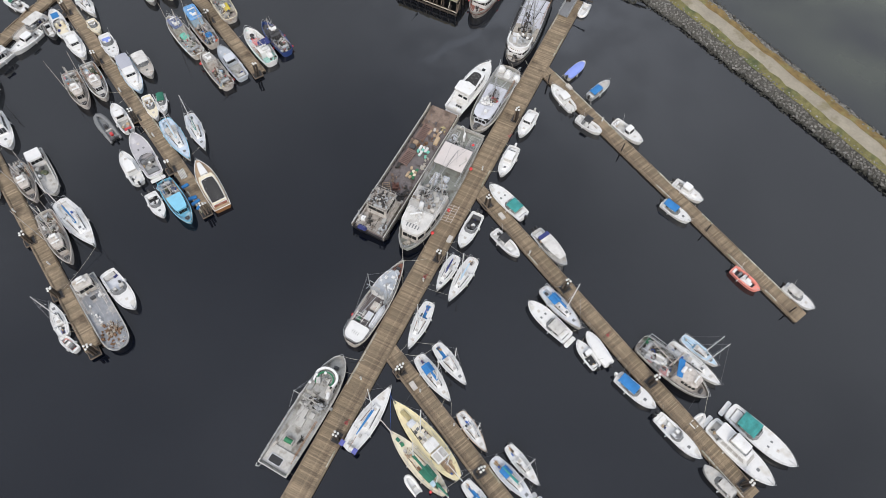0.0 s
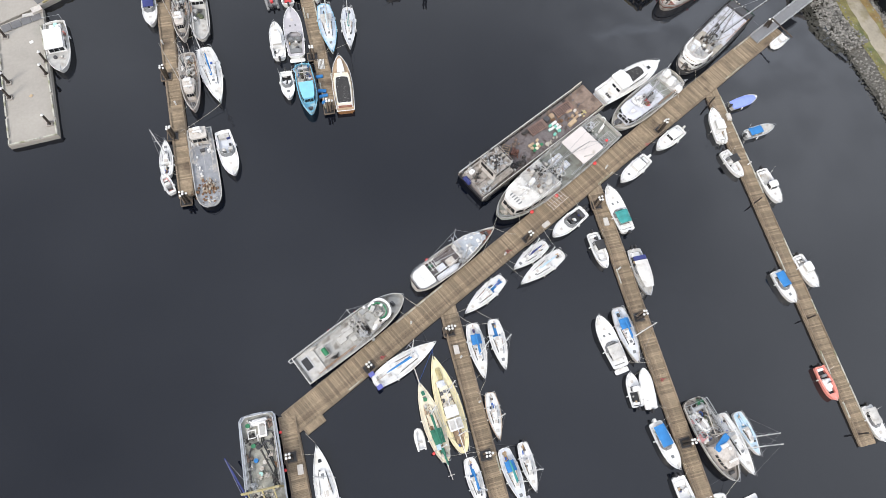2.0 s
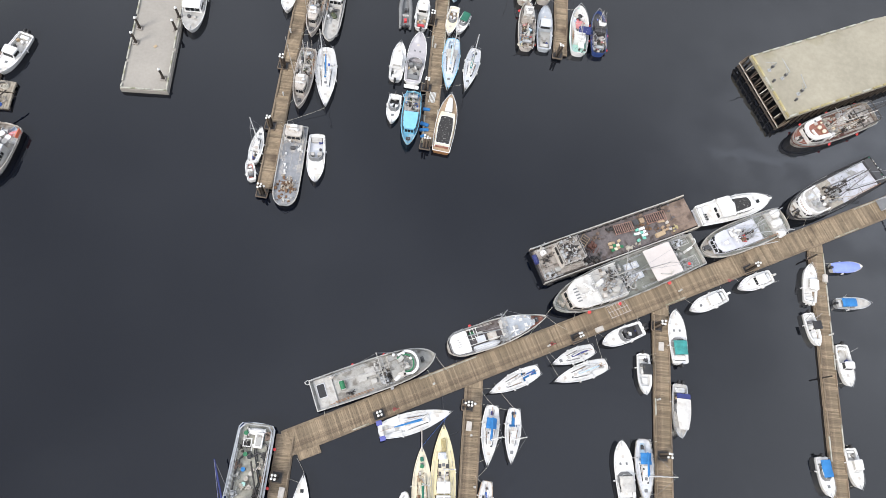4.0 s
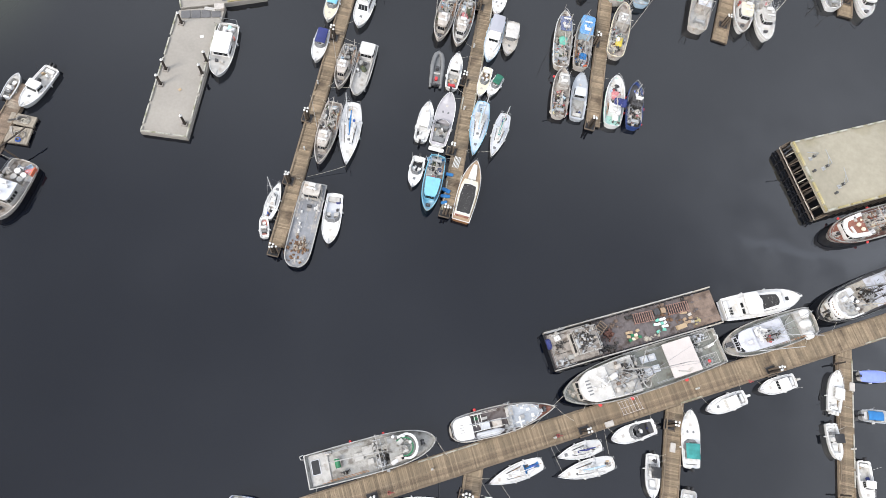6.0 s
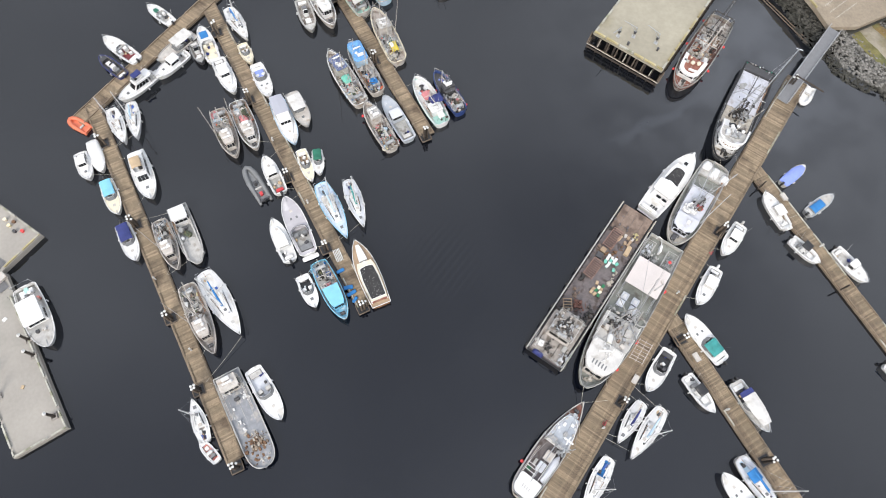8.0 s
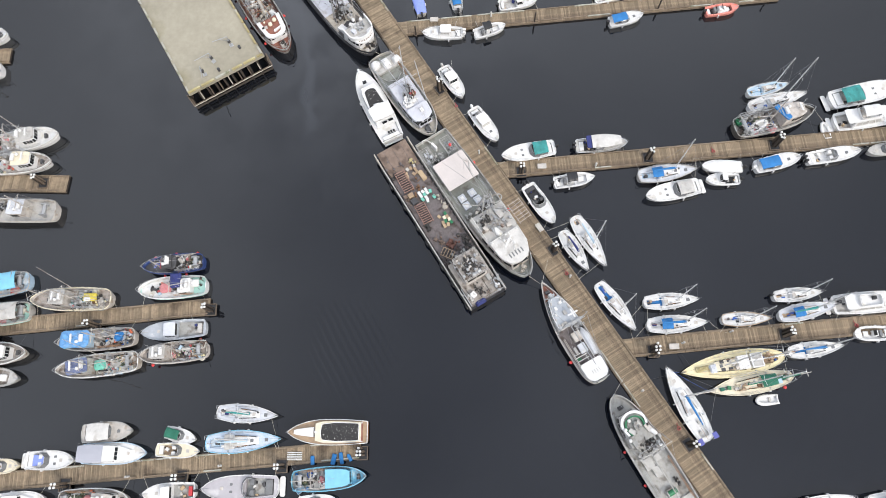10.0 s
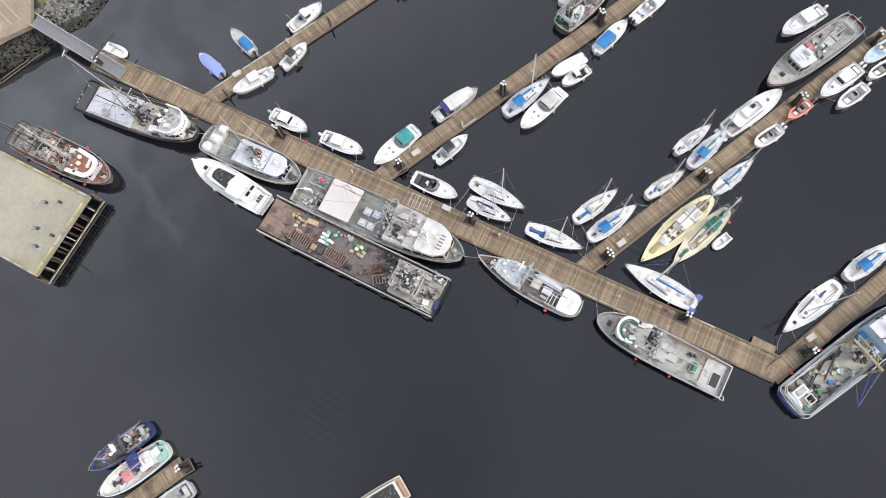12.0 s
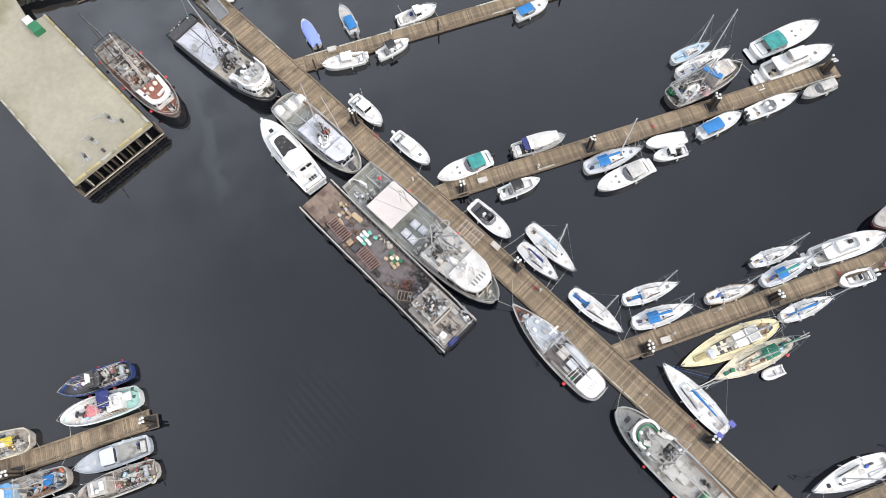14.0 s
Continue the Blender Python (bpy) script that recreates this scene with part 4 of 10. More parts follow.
def inflatable(x, y, head, L, B, label, m_tube="rubber", sole="grey", motor=True, console=False, name="inflatable_dinghy"):
    root = thing(name, pose(x, y, 0, 0, 0, head), label, "dinghy")
    r = B * 0.16
    bm = bmesh.new()
    path = [(-L / 2, B / 2 - r), (0.1 * L, B / 2 - r), (0.3 * L, B / 2 - r * 1.3), (0.44 * L, B * 0.18), (0.49 * L, 0), (0.44 * L, -B * 0.18), (0.3 * L, -B / 2 + r * 1.3), (0.1 * L, -B / 2 + r), (-L / 2, -B / 2 + r)]
    pts = [Vector((p[0], p[1], 0.3 + 0.12 * max(0, p[0] / L))) for p in path]
    rings = []
    for i, p in enumerate(pts):
        d = (pts[min(i + 1, 8)] - pts[max(i - 1, 0)]).normalized()
        u = d.cross(Vector((0, 0, 1))).normalized()
        k = 0.55 if i in (0, 8) else 1
        rings.append([p + (u * math.cos(a) + Vector((0, 0, 1)) * math.sin(a)) * r * k for a in [2 * math.pi * j / 8 for j in range(8)]])
    ring_loft(bm, rings)
    part("tube", bm, m_tube, root, smooth=True)
    bm = bmesh.new()
    slab(bm, rounded([(-L * 0.44, -B / 2 + r), (L * 0.25, -B / 2 + r), (L * 0.45, 0), (L * 0.25, B / 2 - r), (-L * 0.44, B / 2 - r)], 0.1), 0.02, 0.16, 0.02)
    part("floor", bm, sole, root)
    bm = bmesh.new()
    block(bm, -L * 0.45, -L * 0.41, -B / 2 + r, B / 2 - r, 0.1, 0.55)
    part("transom", bm, "darkgrey" if m_tube == "rubber" else m_tube, root)
    seat(root, -L * 0.1, 0, 0.15, 0.28, B - 2.4 * r, 0.25, "lightgrey", "thwart")
    if console:
        seat(root, L * 0.02, 0, 0.15, 0.5, 0.5, 0.8, "darkgrey", "console")
        seat(root, -L * 0.26, 0, 0.15, 0.6, 0.5, 0.5, "red", "seat_box")
    if motor:
        outboard(root, -L * 0.45, 0, 0.45, 0.85)
    return root


def gear(root, rng, x0, x1, w, z, count, kinds=("locker", "coil", "bin", "bucket", "drum", "pipe", "net", "hoist", "locker", "float", "locker")):
    """Working gear bolted or lashed to a deck."""
    for _ in range(count):
        k = rng.choice(kinds)
        x, y = rng.uniform(x0, x1), rng.uniform(-w, w)
        bm = bmesh.new()
        a = rng.uniform(0, math.pi)
        if k == "locker":
            lx, ly, h = rng.uniform(0.18, 0.55), rng.uniform(0.15, 0.4), rng.uniform(0.25, 0.7)
            block(bm, -lx, lx, -ly, ly, 0, h, 0.04, 0.05)
            name, m = "deck_locker", rng.choice(("offwhite", "lightgrey", "grey", "white", "lightgrey", "darkgrey", "deckwhite", "paleblue"))
        elif k == "coil":
            for j in range(3):
                r = 0.38 - 0.04 * j
                tube(bm, [(r * math.cos(t), r * math.sin(t), 0.06 + 0.09 * j) for t in [2 * math.pi * i / 9 for i in range(10)]], 0.055, 4)
            name, m = "rope_coil", rng.choice(("rope", "bluerope", "darkgrey", "rope"))
        elif k == "bin":
            lx, ly = 0.5, 0.35
            ring_loft(bm, [[(*p, 0) for p in rrect(-lx, lx, -ly, ly, 0.06)], [(*p, 0.55) for p in rrect(-lx - 0.04, lx + 0.04, -ly - 0.04, ly + 0.04, 0.06)], [(*p, 0.55) for p in rrect(-lx, lx, -ly, ly, 0.06)], [(*p, 0.12) for p in rrect(-lx, lx, -ly, ly, 0.06)]])
            name, m = "fish_bin", rng.choice(("deckwhite", "grey", "paleblue", "offwhite"))
        elif k == "bucket":
            bar(bm, (0, 0, 0), (0, 0, 0.4), 0.17, 0.21, 8)
            name, m = "bucket", rng.choice(("white", "orange", "blue", "black", "white"))
        elif k == "drum":
            bar(bm, (-0.45, 0, 0.45), (0.45, 0, 0.45), 0.2, 0.2, 8)
            for sx in (-0.45, 0.45):
                bar(bm, (sx - 0.03, 0, 0.45), (sx + 0.03, 0, 0.45), 0.42, 0.42, 10)
            block(bm, -0.55, 0.55, -0.3, 0.3, 0, 0.1)
            name, m = "winch_drum", rng.choice(("steel", "darkgrey", "rust"))
        else:
            L = rng.uniform(0.8, 2.0)
            for j in range(3):
                bar(bm, (-L / 2, j * 0.12, 0.1), (L / 2, j * 0.12, 0.1), 0.04, 0.04, 5)
            name, m = "pipe", rng.choice(("steel", "rust", "offwhite", "offwhite", "darkgrey"))
        if k == "net":
            bm.clear()
            lx, ly = rng.uniform(0.4, 0.9), rng.uniform(0.3, 0.6)
            dome(bm, rrect(-lx, lx, -ly, ly, 0.3, 4), 0, rng.uniform(0.3, 0.6), 3)
            for v in bm.verts:
                v.co += Vector((rng.uniform(-0.07, 0.07), rng.uniform(-0.07, 0.07), rng.uniform(-0.05, 0.05)))
            name, m = "net_roll", rng.choice(("net", "net", "rednet", "rope"))
        elif k == "hoist":
            bm.clear()
            hgt = rng.uniform(1.2, 2.4)
            bar(bm, (0, 0, 0), (0, 0, hgt), 0.07, 0.05, 6)
            bar(bm, (0, 0, hgt), (rng.uniform(0.6, 1.2), 0, hgt + 0.2), 0.05, 0.04, 5)
            block(bm, -0.2, 0.2, -0.15, 0.15, 0, 0.4)
            name, m = "deck_hoist", rng.choice(("steel", "offwhite", "darkgrey"))
        elif k == "float":
            bm.clear()
            for j in range(3):
                ball(bm, (rng.uniform(-0.3, 0.3), rng.uniform(-0.3, 0.3), 0.2), 0.2, 1)
            name, m = "net_float", rng.choice(("buoy", "orange", "white", "yellow"))
        bmesh.ops.transform(bm, matrix=Matrix.Translation((x, y, z)) @ Matrix.Rotation(a, 4, "Z"), verts=bm.verts)
        part(name, bm, m, root)


def roof_kit(body, rng, x0, x1, w, z):
    """Radar, raft, lamps and aerials on a wheelhouse roof."""
    bm = bmesh.new()
    bar(bm, (x1 - 0.5, 0, z), (x1 - 0.5, 0, z + 0.5), 0.07, 0.07, 6)
    block(bm, x1 - 0.62, x1 - 0.38, -0.65, 0.65, z + 0.5, z + 0.62)
    part("radar", bm, "white", body)
    bm = bmesh.new()
    bar(bm, (x0 + 0.3, -0.5, z + 0.32), (x0 + 0.3, 0.5, z + 0.32), 0.28, 0.28, 8)
    part("life_raft", bm, "white", body)
    for i in range(3):
        bm = bmesh.new()
        y = rng.uniform(-w, w)
        bar(bm, (rng.uniform(x0, x1), y, z), (rng.uniform(x0, x1), y, z + rng.uniform(1.5, 3)), 0.018, 0.012, 4)
        part("aerial", bm, "white", body)
    bm = bmesh.new()
    ball(bm, (x0 + 0.9, w * 0.6, z + 0.25), 0.26, 2)
    part("satellite_dome", bm, "white", body, smooth=True)


def fishing(x, y, head, L, B, label, m_hull="offwhite", m_deck="deckgrey", m_house="white", m_roof=None, m_rail="offwhite", hs=(0.55, 0.8), hw=0.66, hh=2.1, fb=None, bul=0.55, masts=(0.5,), mh=0.55, booms=1, poles=0, drums=1, gears=8, buoys=0, tw=0.8, seed=1, name="fishing_boat", hatches=1, kit=True, tarp=None, bluff=0.5, kinds=("locker", "coil", "bin", "bucket", "drum", "pipe", "net", "hoist", "locker", "float", "locker"), gallows=False, fore_m=None, p=2.8, round_stern=0.05):
    rng = random.Random(seed)
    root = thing(name, pose(x, y, 0, 0, 0, head), label, "fishing boat")
    f = Form(L, B, fb or 0.75 + L * 0.045, tw=tw, p=p, mid=0.42, rise=0.3, bluff=bluff, round_stern=round_stern)
    MOOR.append((x, y, head, f))
    hull(root, f, m_hull, m_deck, m_rail, bul, None, railw=0.11)
    zd = f.z(0.4) - bul + 0.03
    x0, x1 = f.x(hs[0]), f.x(hs[1])
    wa, wb = f.w(hs[0]) * hw, f.w(hs[1]) * hw
    body = curved_house(root, f, hs[0], hs[1], hw, f.z(hs[0]) - bul, hh, m_house, m_roof)
    zr = f.z(hs[0]) - bul + hh + 0.08
    if kit:
        roof_kit(body, rng, x0 + 0.2, x1 - 0.4, wa * 0.7, zr)
    for i in range(hatches):
        s = (hs[0] * 0.55 if hs[0] > 0.4 else 0.7) - 0.09 * i
        hatch(root, f.x(s), 0, zd, L * 0.075, B * 0.3, rng.choice(("grey", "lightgrey", "offwhite")), h=0.4, name="hold_hatch")
    for s in masts:
        m = mast_rig(root, f, f.x(s), zd, L * mh, 0, None, back=True, material="offwhite", fore=True, spread=0.35, r=0.1)
        for i in range(booms):
            bm = bmesh.new()
            tip = Vector((f.x(max(s - 0.3 - 0.04 * i, 0.04)), (i - 0.5 * (booms - 1)) * B * 0.25, zd + L * 0.2 + 0.6))
            bar(bm, (f.x(s), 0, zd + 1.8), tip, 0.07, 0.05, 6)
            part("boom", bm, "offwhite", m)
            bm = bmesh.new()
            bar(bm, tip, (f.x(s), 0, zd + L * mh * 0.9), 0.012, 0.012, 4)
            bar(bm, tip, (tip.x, tip.y, zd + 0.3), 0.012, 0.012, 4)
            part("boom_wire", bm, "wire", m)
    for i in range(poles):
        for sd in (1, -1):
            bm = bmesh.new()
            base = Vector((f.x(0.5), sd * f.w(0.5) * 0.95, f.z(0.5)))
            bar(bm, base, base + Vector((-0.06 * L, sd * 0.5, L * 0.8)), 0.06, 0.03, 6)
            part("trolling_pole", bm, "offwhite", root)
    for i in range(drums):
        bm = bmesh.new()
        s = 0.12 + 0.14 * i
        w = B * 0.22
        bar(bm, (f.x(s), -w, zd + 0.75), (f.x(s), w, zd + 0.75), 0.3, 0.3, 10)
        for sd in (-1, 1):
            bar(bm, (f.x(s), sd * w - 0.04, zd + 0.75), (f.x(s), sd * w + 0.04, zd + 0.75), 0.6, 0.6, 12)
            block(bm, f.x(s) - 0.15, f.x(s) + 0.15, sd * (w + 0.12) - 0.06, sd * (w + 0.12) + 0.06, zd, zd + 0.8)
        part("net_drum", bm, "steel", root)
    if gallows:
        for s in (0.05, 0.38):
            bm = bmesh.new()
            w = f.w(s) * 0.85
            zt = f.z(s) + 1.7
            tube(bm, [(f.x(s), -w, zd), (f.x(s), -w, zt), (f.x(s), w, zt), (f.x(s), w, zd)], 0.06, 5)
            part("gantry_frame", bm, "steel", root)
        for sd in (-0.8, 0.8):
            bm = bmesh.new()
            bar(bm, (f.x(0.05), f.w(0.1) * sd, f.z(0.05) + 1.7), (f.x(0.38), f.w(0.38) * sd, f.z(0.38) + 1.7), 0.05, 0.05, 5)
            part("gantry_rail", bm, "steel", root)
    a, e = (0.06, hs[0] - 0.03) if hs[0] > 0.35 else (hs[1] + 0.03, 0.85)
    gear(root, rng, f.x(a), f.x(e), B * 0.36, zd, int(gears * 2.3), kinds)
    if gears >= 8 and hs[0] > 0.35:
        for m, c in (("offwhite", 9), ("darksteel", 6), (rng.choice(("tan", "redfade", "steel", "net")), 6)):
            machinery(root, rng, f.x(rng.uniform(0.12, hs[0] - 0.08)), rng.uniform(-0.2, 0.2) * B, zd, L * 0.07, B * 0.25, 0.9, c, m)
    # anchor winch and foredeck fittings
    sb = min(0.9, hs[1] + 0.08)
    bm = bmesh.new()
    bar(bm, (f.x(sb), -0.35, f.z(sb) - bul + 0.35), (f.x(sb), 0.35, f.z(sb) - bul + 0.35), 0.22, 0.22, 8)
    block(bm, f.x(sb) - 0.25, f.x(sb) + 0.25, -0.3, 0.3, f.z(sb) - bul, f.z(sb) - bul + 0.25)
    part("anchor_winch", bm, "darkgrey", root)
    if fore_m:
        bm = bmesh.new()
        ss = [hs[1] - 0.02 + (0.985 - hs[1]) * i / 5 for i in range(6)]
        ring_loft(bm, [[(f.x(s), f.w(s) - 0.12, f.z(s) - bul + 0.06), (f.x(s), -f.w(s) + 0.12, f.z(s) - bul + 0.06)] for s in ss], False, False, False)
        part("foredeck", bm, fore_m, root)
    if tarp:
        canopy(root, f.x(0.1), f.x(hs[0] - 0.04), f.w(0.2) * 0.8, f.w(0.4) * 0.8, zd + 0.8, 1.4, tarp, "awning")
    rails(root, f, 0.5, 0.95, 0.5, 0.1, 5, "bow_rail", 0.02, "steel", bow=True)
    # pipe rails round the working deck and gear stowed along the sides
    rails(root, f, 0.03, 0.48, 0.65, 0.1, 6, "side_rail", 0.02, "steel" if m_rail in ("white", "offwhite", "lightgrey") else m_rail, (0.5, 1.0))
    for sd in (1, -1):
        bm = bmesh.new()
        y = sd * f.w(0.3) * 0.82
        for j in range(2):
            bar(bm, (f.x(0.1 + 0.05 * j), y - sd * 0.16 * j, zd + 0.9), (f.x(0.46), y * 0.98 - sd * 0.16 * j, zd + 1.0), 0.045, 0.035, 5)
        part("stowed_pole", bm, rng.choice(("offwhite", "wood", "steel", "steel")), root)
    if masts and L > 9:
        s = masts[0]
        bm = bmesh.new()
        zt = zd + L * mh * 0.62
        bar(bm, (f.x(s), -B * 0.33, zt), (f.x(s), B * 0.33, zt), 0.05, 0.05, 5)
        for sd in (1, -1):
            bar(bm, (f.x(s), sd * B * 0.33, zt), (f.x(s - 0.05), sd * f.w(s) * 0.9, f.z(s)), 0.012, 0.012, 4)
            bar(bm, (f.x(s), sd * B * 0.33, zt), (f.x(min(s + 0.25, 0.95)), sd * f.w(min(s + 0.25, 0.95)) * 0.8, f.z(s) + 0.3), 0.012, 0.012, 4)
        part("cross_tree", bm, "offwhite", root)
    for i in range(buoys):
        s, sd = 0.12 + 0.7 * i / max(1, buoys - 1), 1 if i % 2 else -1
        bm = bmesh.new()
        ball(bm, (f.x(s), sd * (f.w(s) + 0.22), f.z(s) - 0.45), 0.21, 2, 1.15)
        bar(bm, (f.x(s), sd * (f.w(s) + 0.25), f.z(s) - 0.2), (f.x(s), sd * f.w(s), f.z(s) + 0.05), 0.02, 0.02, 4)
        part("buoy_fender", bm, "buoy", root, smooth=True)
    return root, f, zd


def moored(p, q, material="rope", sag=0.5, name="mooring_line", r=0.022, label="pale mooring rope from boat to float"):
    bm = bmesh.new()
    p, q = Vector(p), Vector(q)
    tube(bm, [p.lerp(q, i / 6) - Vector((0, 0, sag * 4 * (i / 6) * (1 - i / 6))) for i in range(7)], r, 4)
    tagged(link(name, bm, material), label, "rope", "mooring lines")


def machinery(root, rng, x, y, z, rx, ry, h, count, m="darksteel", name="deck_machine"):
    """A crowded knot of winch parts, pipes, bends and brackets."""
    bm = bmesh.new()
    for _ in range(count):
        px_, py_, pz_ = x + rng.gauss(0, rx * 0.5), y + rng.gauss(0, ry * 0.5), z + rng.random() ** 1.6 * h
        k = rng.random()
        if k < 0.5:
            d = Vector((rng.uniform(-1, 1), rng.uniform(-1, 1), rng.uniform(-0.3, 0.6))) * rng.uniform(0.25, 0.7)
            bar(bm, (px_, py_, pz_), Vector((px_, py_, pz_)) + d, rng.uniform(0.025, 0.07), None, 5)
        elif k < 0.75:
            a = rng.uniform(0, math.pi)
            d = Vector((math.cos(a), math.sin(a), 0)) * rng.uniform(0.08, 0.25)
            c = Vector((px_, py_, pz_))
            r = rng.uniform(0.12, 0.3)
            bar(bm, c - d, c + d, r, r, 8)
        else:
            s = rng.uniform(0.08, 0.25)
            block(bm, px_ - s, px_ + s, py_ - s * 0.7, py_ + s * 0.7, z, z + rng.uniform(0.2, 0.6), 0.02)
    bar(bm, (x, y, z), (x, y, z + h), 0.12, 0.09, 6)
    return tagged(part(name, bm, m, root), kind="stuff")


rng_deck = random.Random(60)


# ---- water and land ----
bm = bmesh.new()
ring_loft(bm, [[(-2500, -2500, 0), (2500, -2500, 0)], [(-2500, 2500, 0), (2500, 2500, 0)]], False, False, False)
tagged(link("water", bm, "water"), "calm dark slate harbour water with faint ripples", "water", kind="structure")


def poly_slab(name, pts, z0, z1, material, parent=None, ch=0.05):
    bm = bmesh.new()
    ins = inset(pts, ch)
    ring_loft(bm, [[(*p, z0) for p in pts], [(*p, z1 - ch) for p in pts], [(*p, z1) for p in ins]])
    return link(name, bm, material, parent)


def boulders(name, spots, material, parent, seed):
    """Angular rocks at (x, y, z, size), all in one mesh."""
    rng = np.random.default_rng(seed)
    bm = bmesh.new()
    bmesh.ops.create_icosphere(bm, subdivisions=1, radius=1)
    base = np.array([v.co[:] for v in bm.verts])
    tri = np.array([[v.index for v in q.verts] for q in bm.faces])
    bm.free()
    vs, fs = [], []
    for i, (x, y, z, s) in enumerate(spots):
        k = base * rng.uniform(0.72, 1.18, (len(base), 1)) * (s * rng.uniform(0.7, 1.3), s * rng.uniform(0.6, 1.0), s * rng.uniform(0.5, 0.8))
        a = rng.uniform(0, 6.28)
        c, t = np.cos(a), np.sin(a)
        k = k @ np.array([[c, t, 0], [-t, c, 0], [0, 0, 1]])
        vs.append(k + (x, y, z))
        fs.append(tri + i * len(base))
    me = bpy.data.meshes.new(name)
    me.from_pydata(np.concatenate(vs).tolist(), [], np.concatenate(fs).tolist())
    me.materials.append(M[material])
    ob = new(name, me)
    ob.parent = parent
    return tagged(ob, kind="stuff")


def mound_x(y):
    """Distances east of the mound's lines at a given northing: inner water, inner crest, outer crest, outer water."""
    k = -0.055 * (y + 8) if y < 10 else -0.99 - 0.11 * (y - 10)
    return 88.1 + k * 1.4, 90.7 + k, 95.9 + k * 0.9, 99.6 + k * 0.7


breakwater = thing("breakwater", pose(0, 0, 0), "rock breakwater with a gravel track and dry grass edges", "breakwater", kind="structure")
rng = np.random.default_rng(5)
ys = [44 - 2 * i for i in range(108)]
core, path, grass_a, grass_b = (bmesh.new() for _ in range(4))
cr, pr, ga, gb = [], [], [], []
for y in ys:
    a, i, o, e = mound_x(y)
    j = rng.uniform(-0.3, 0.3, 4)
    cr.append([(a + 0.4, y, -0.6), (a + 0.8, y, 0.1), (i - 0.2, y, 1.75), (o + 0.2, y, 1.75), (e - 0.8, y, 0.1), (e - 0.4, y, -0.6)])
    pr.append([(i + 0.6, y, 1.95), ((i + o) / 2, y, 2.06), (o - 0.7, y, 1.95)])
    ga.append([(i - 0.5 + j[2] * 0.8, y, 1.8), (i + 0.5, y, 2.0), (i + 1.15 + j[0], y, 2.015)])
    gb.append([(o - 1.2 + j[1], y, 2.015), (o - 0.2, y, 2.0), (o + 0.7 + j[3], y, 1.8)])
for bm, rows, nm, m in ((core, cr, "core", "rockfill"), (path, pr, "gravel_track", "gravel"), (grass_a, ga, "grass_verge", "grass"), (grass_b, gb, "grass_verge", "drygrass")):
    ring_loft(bm, rows, False, False, False)
    part(nm, bm, m, breakwater)
dry, wet = [], []
for y in np.arange(43, -110, -0.42):
    a, i, o, e = mound_x(y)
    for t in np.linspace(0, 1, 11):
        for x0, x1 in ((a, i), (e, o)):
            jx, jy = rng.normal(0, 0.2, 2)
            s = rng.uniform(0.12, 0.33)
            spot = (x0 + (x1 - x0) * t + jx, y + jy, -0.1 + 1.95 * t, s)
            (wet if t < 0.27 + 0.07 * math.sin(y * 0.7) else dry).append(spot)
boulders("armour_rock", dry, "rock", breakwater, 1)
boulders("wet_rock", wet, "wetrock", breakwater, 2)

shore = thing("shore_bank", pose(0, 0, 0), "rock bank below the paved shore", "shore", kind="structure")
dry, wet = [], []
for _ in range(4600):
    y = rng.uniform(20, 60)
    t = rng.uniform(0, 1)
    edge = 80.6 + 0.5 * math.sin(y * 0.5) + (max(0, 26 - y) * 0.6)
    x = edge + 4.5 * t
    (wet if t < 0.35 else dry).append((x, y, -0.2 + 3.4 * t, rng.uniform(0.12, 0.32)))
boulders("bank_rock", [q for q in dry if q[1] > 31.5], "bankrock", shore, 3)
boulders("armour_rock", [q for q in dry if q[1] <= 31.5], "rock", shore, 6)
boulders("wet_rock", wet, "wetrock", shore, 4)
bm = bmesh.new()
ring_loft(bm, [[(81.6, y, -0.6), (85.6, y, 3.0), (400, y, 3.2)] for y in (30, 60, 400)], False, False, False)
part("bank_earth", bm, "wetrock", shore)
quay_land = thing("paved_quay", pose(0, 0, 0), "paved quay with faded parking bay lines", "quay", kind="structure")
poly_slab("paving", [(82.7, 36.5), (82.3, 32.4), (87, 30.4), (400, 30.4), (400, 400), (85.4, 400)], 3.2, 4.0, "quaydeck", quay_land)
for i in range(12):
    bm = bmesh.new()
    block(bm, 0, 6.0, -0.06, 0.06, 0, 0.012, 0.003, 0.01)
    ob = part("bay_line", bm, "quayline", quay_land)
    ob.matrix_local = pose(84.3 + i * 0.1, 33.4 + i * 1.5, 4.004, 0, 0, 12)
for i in range(9):
    bm = bmesh.new()
    block(bm, 0, 2.6, -0.14, 0.14, 0, 0.28, 0.03)
    ob = part("kerb_timber", bm, "yellowtimber", quay_land)
    ob.matrix_local = pose(82.85 + 0.04 * i, 36.6 + i * 2.9, 4.0, 0, 0, 90)


# timber edge and boom logs along the foot of the bank
for k, off in ((0, 0.0), (1, 0.55)):
    for i in range(8):
        lg = thing("boom_log", pose(81.1 - 0.14 * i * 1.7 - off, 33.5 + 1.75 * i, 0.18, 0, 0, 98 + (i % 3) * 1.5), "slender dark log floating along the bank", "log", "boom logs")
        bm = bmesh.new()
        bar(bm, (-0.8, 0, 0), (0.85, 0, 0), 0.12, 0.1, 7)
        part("log", bm, "pilebrown", lg)


# ---- floats ----


FLOATS = []


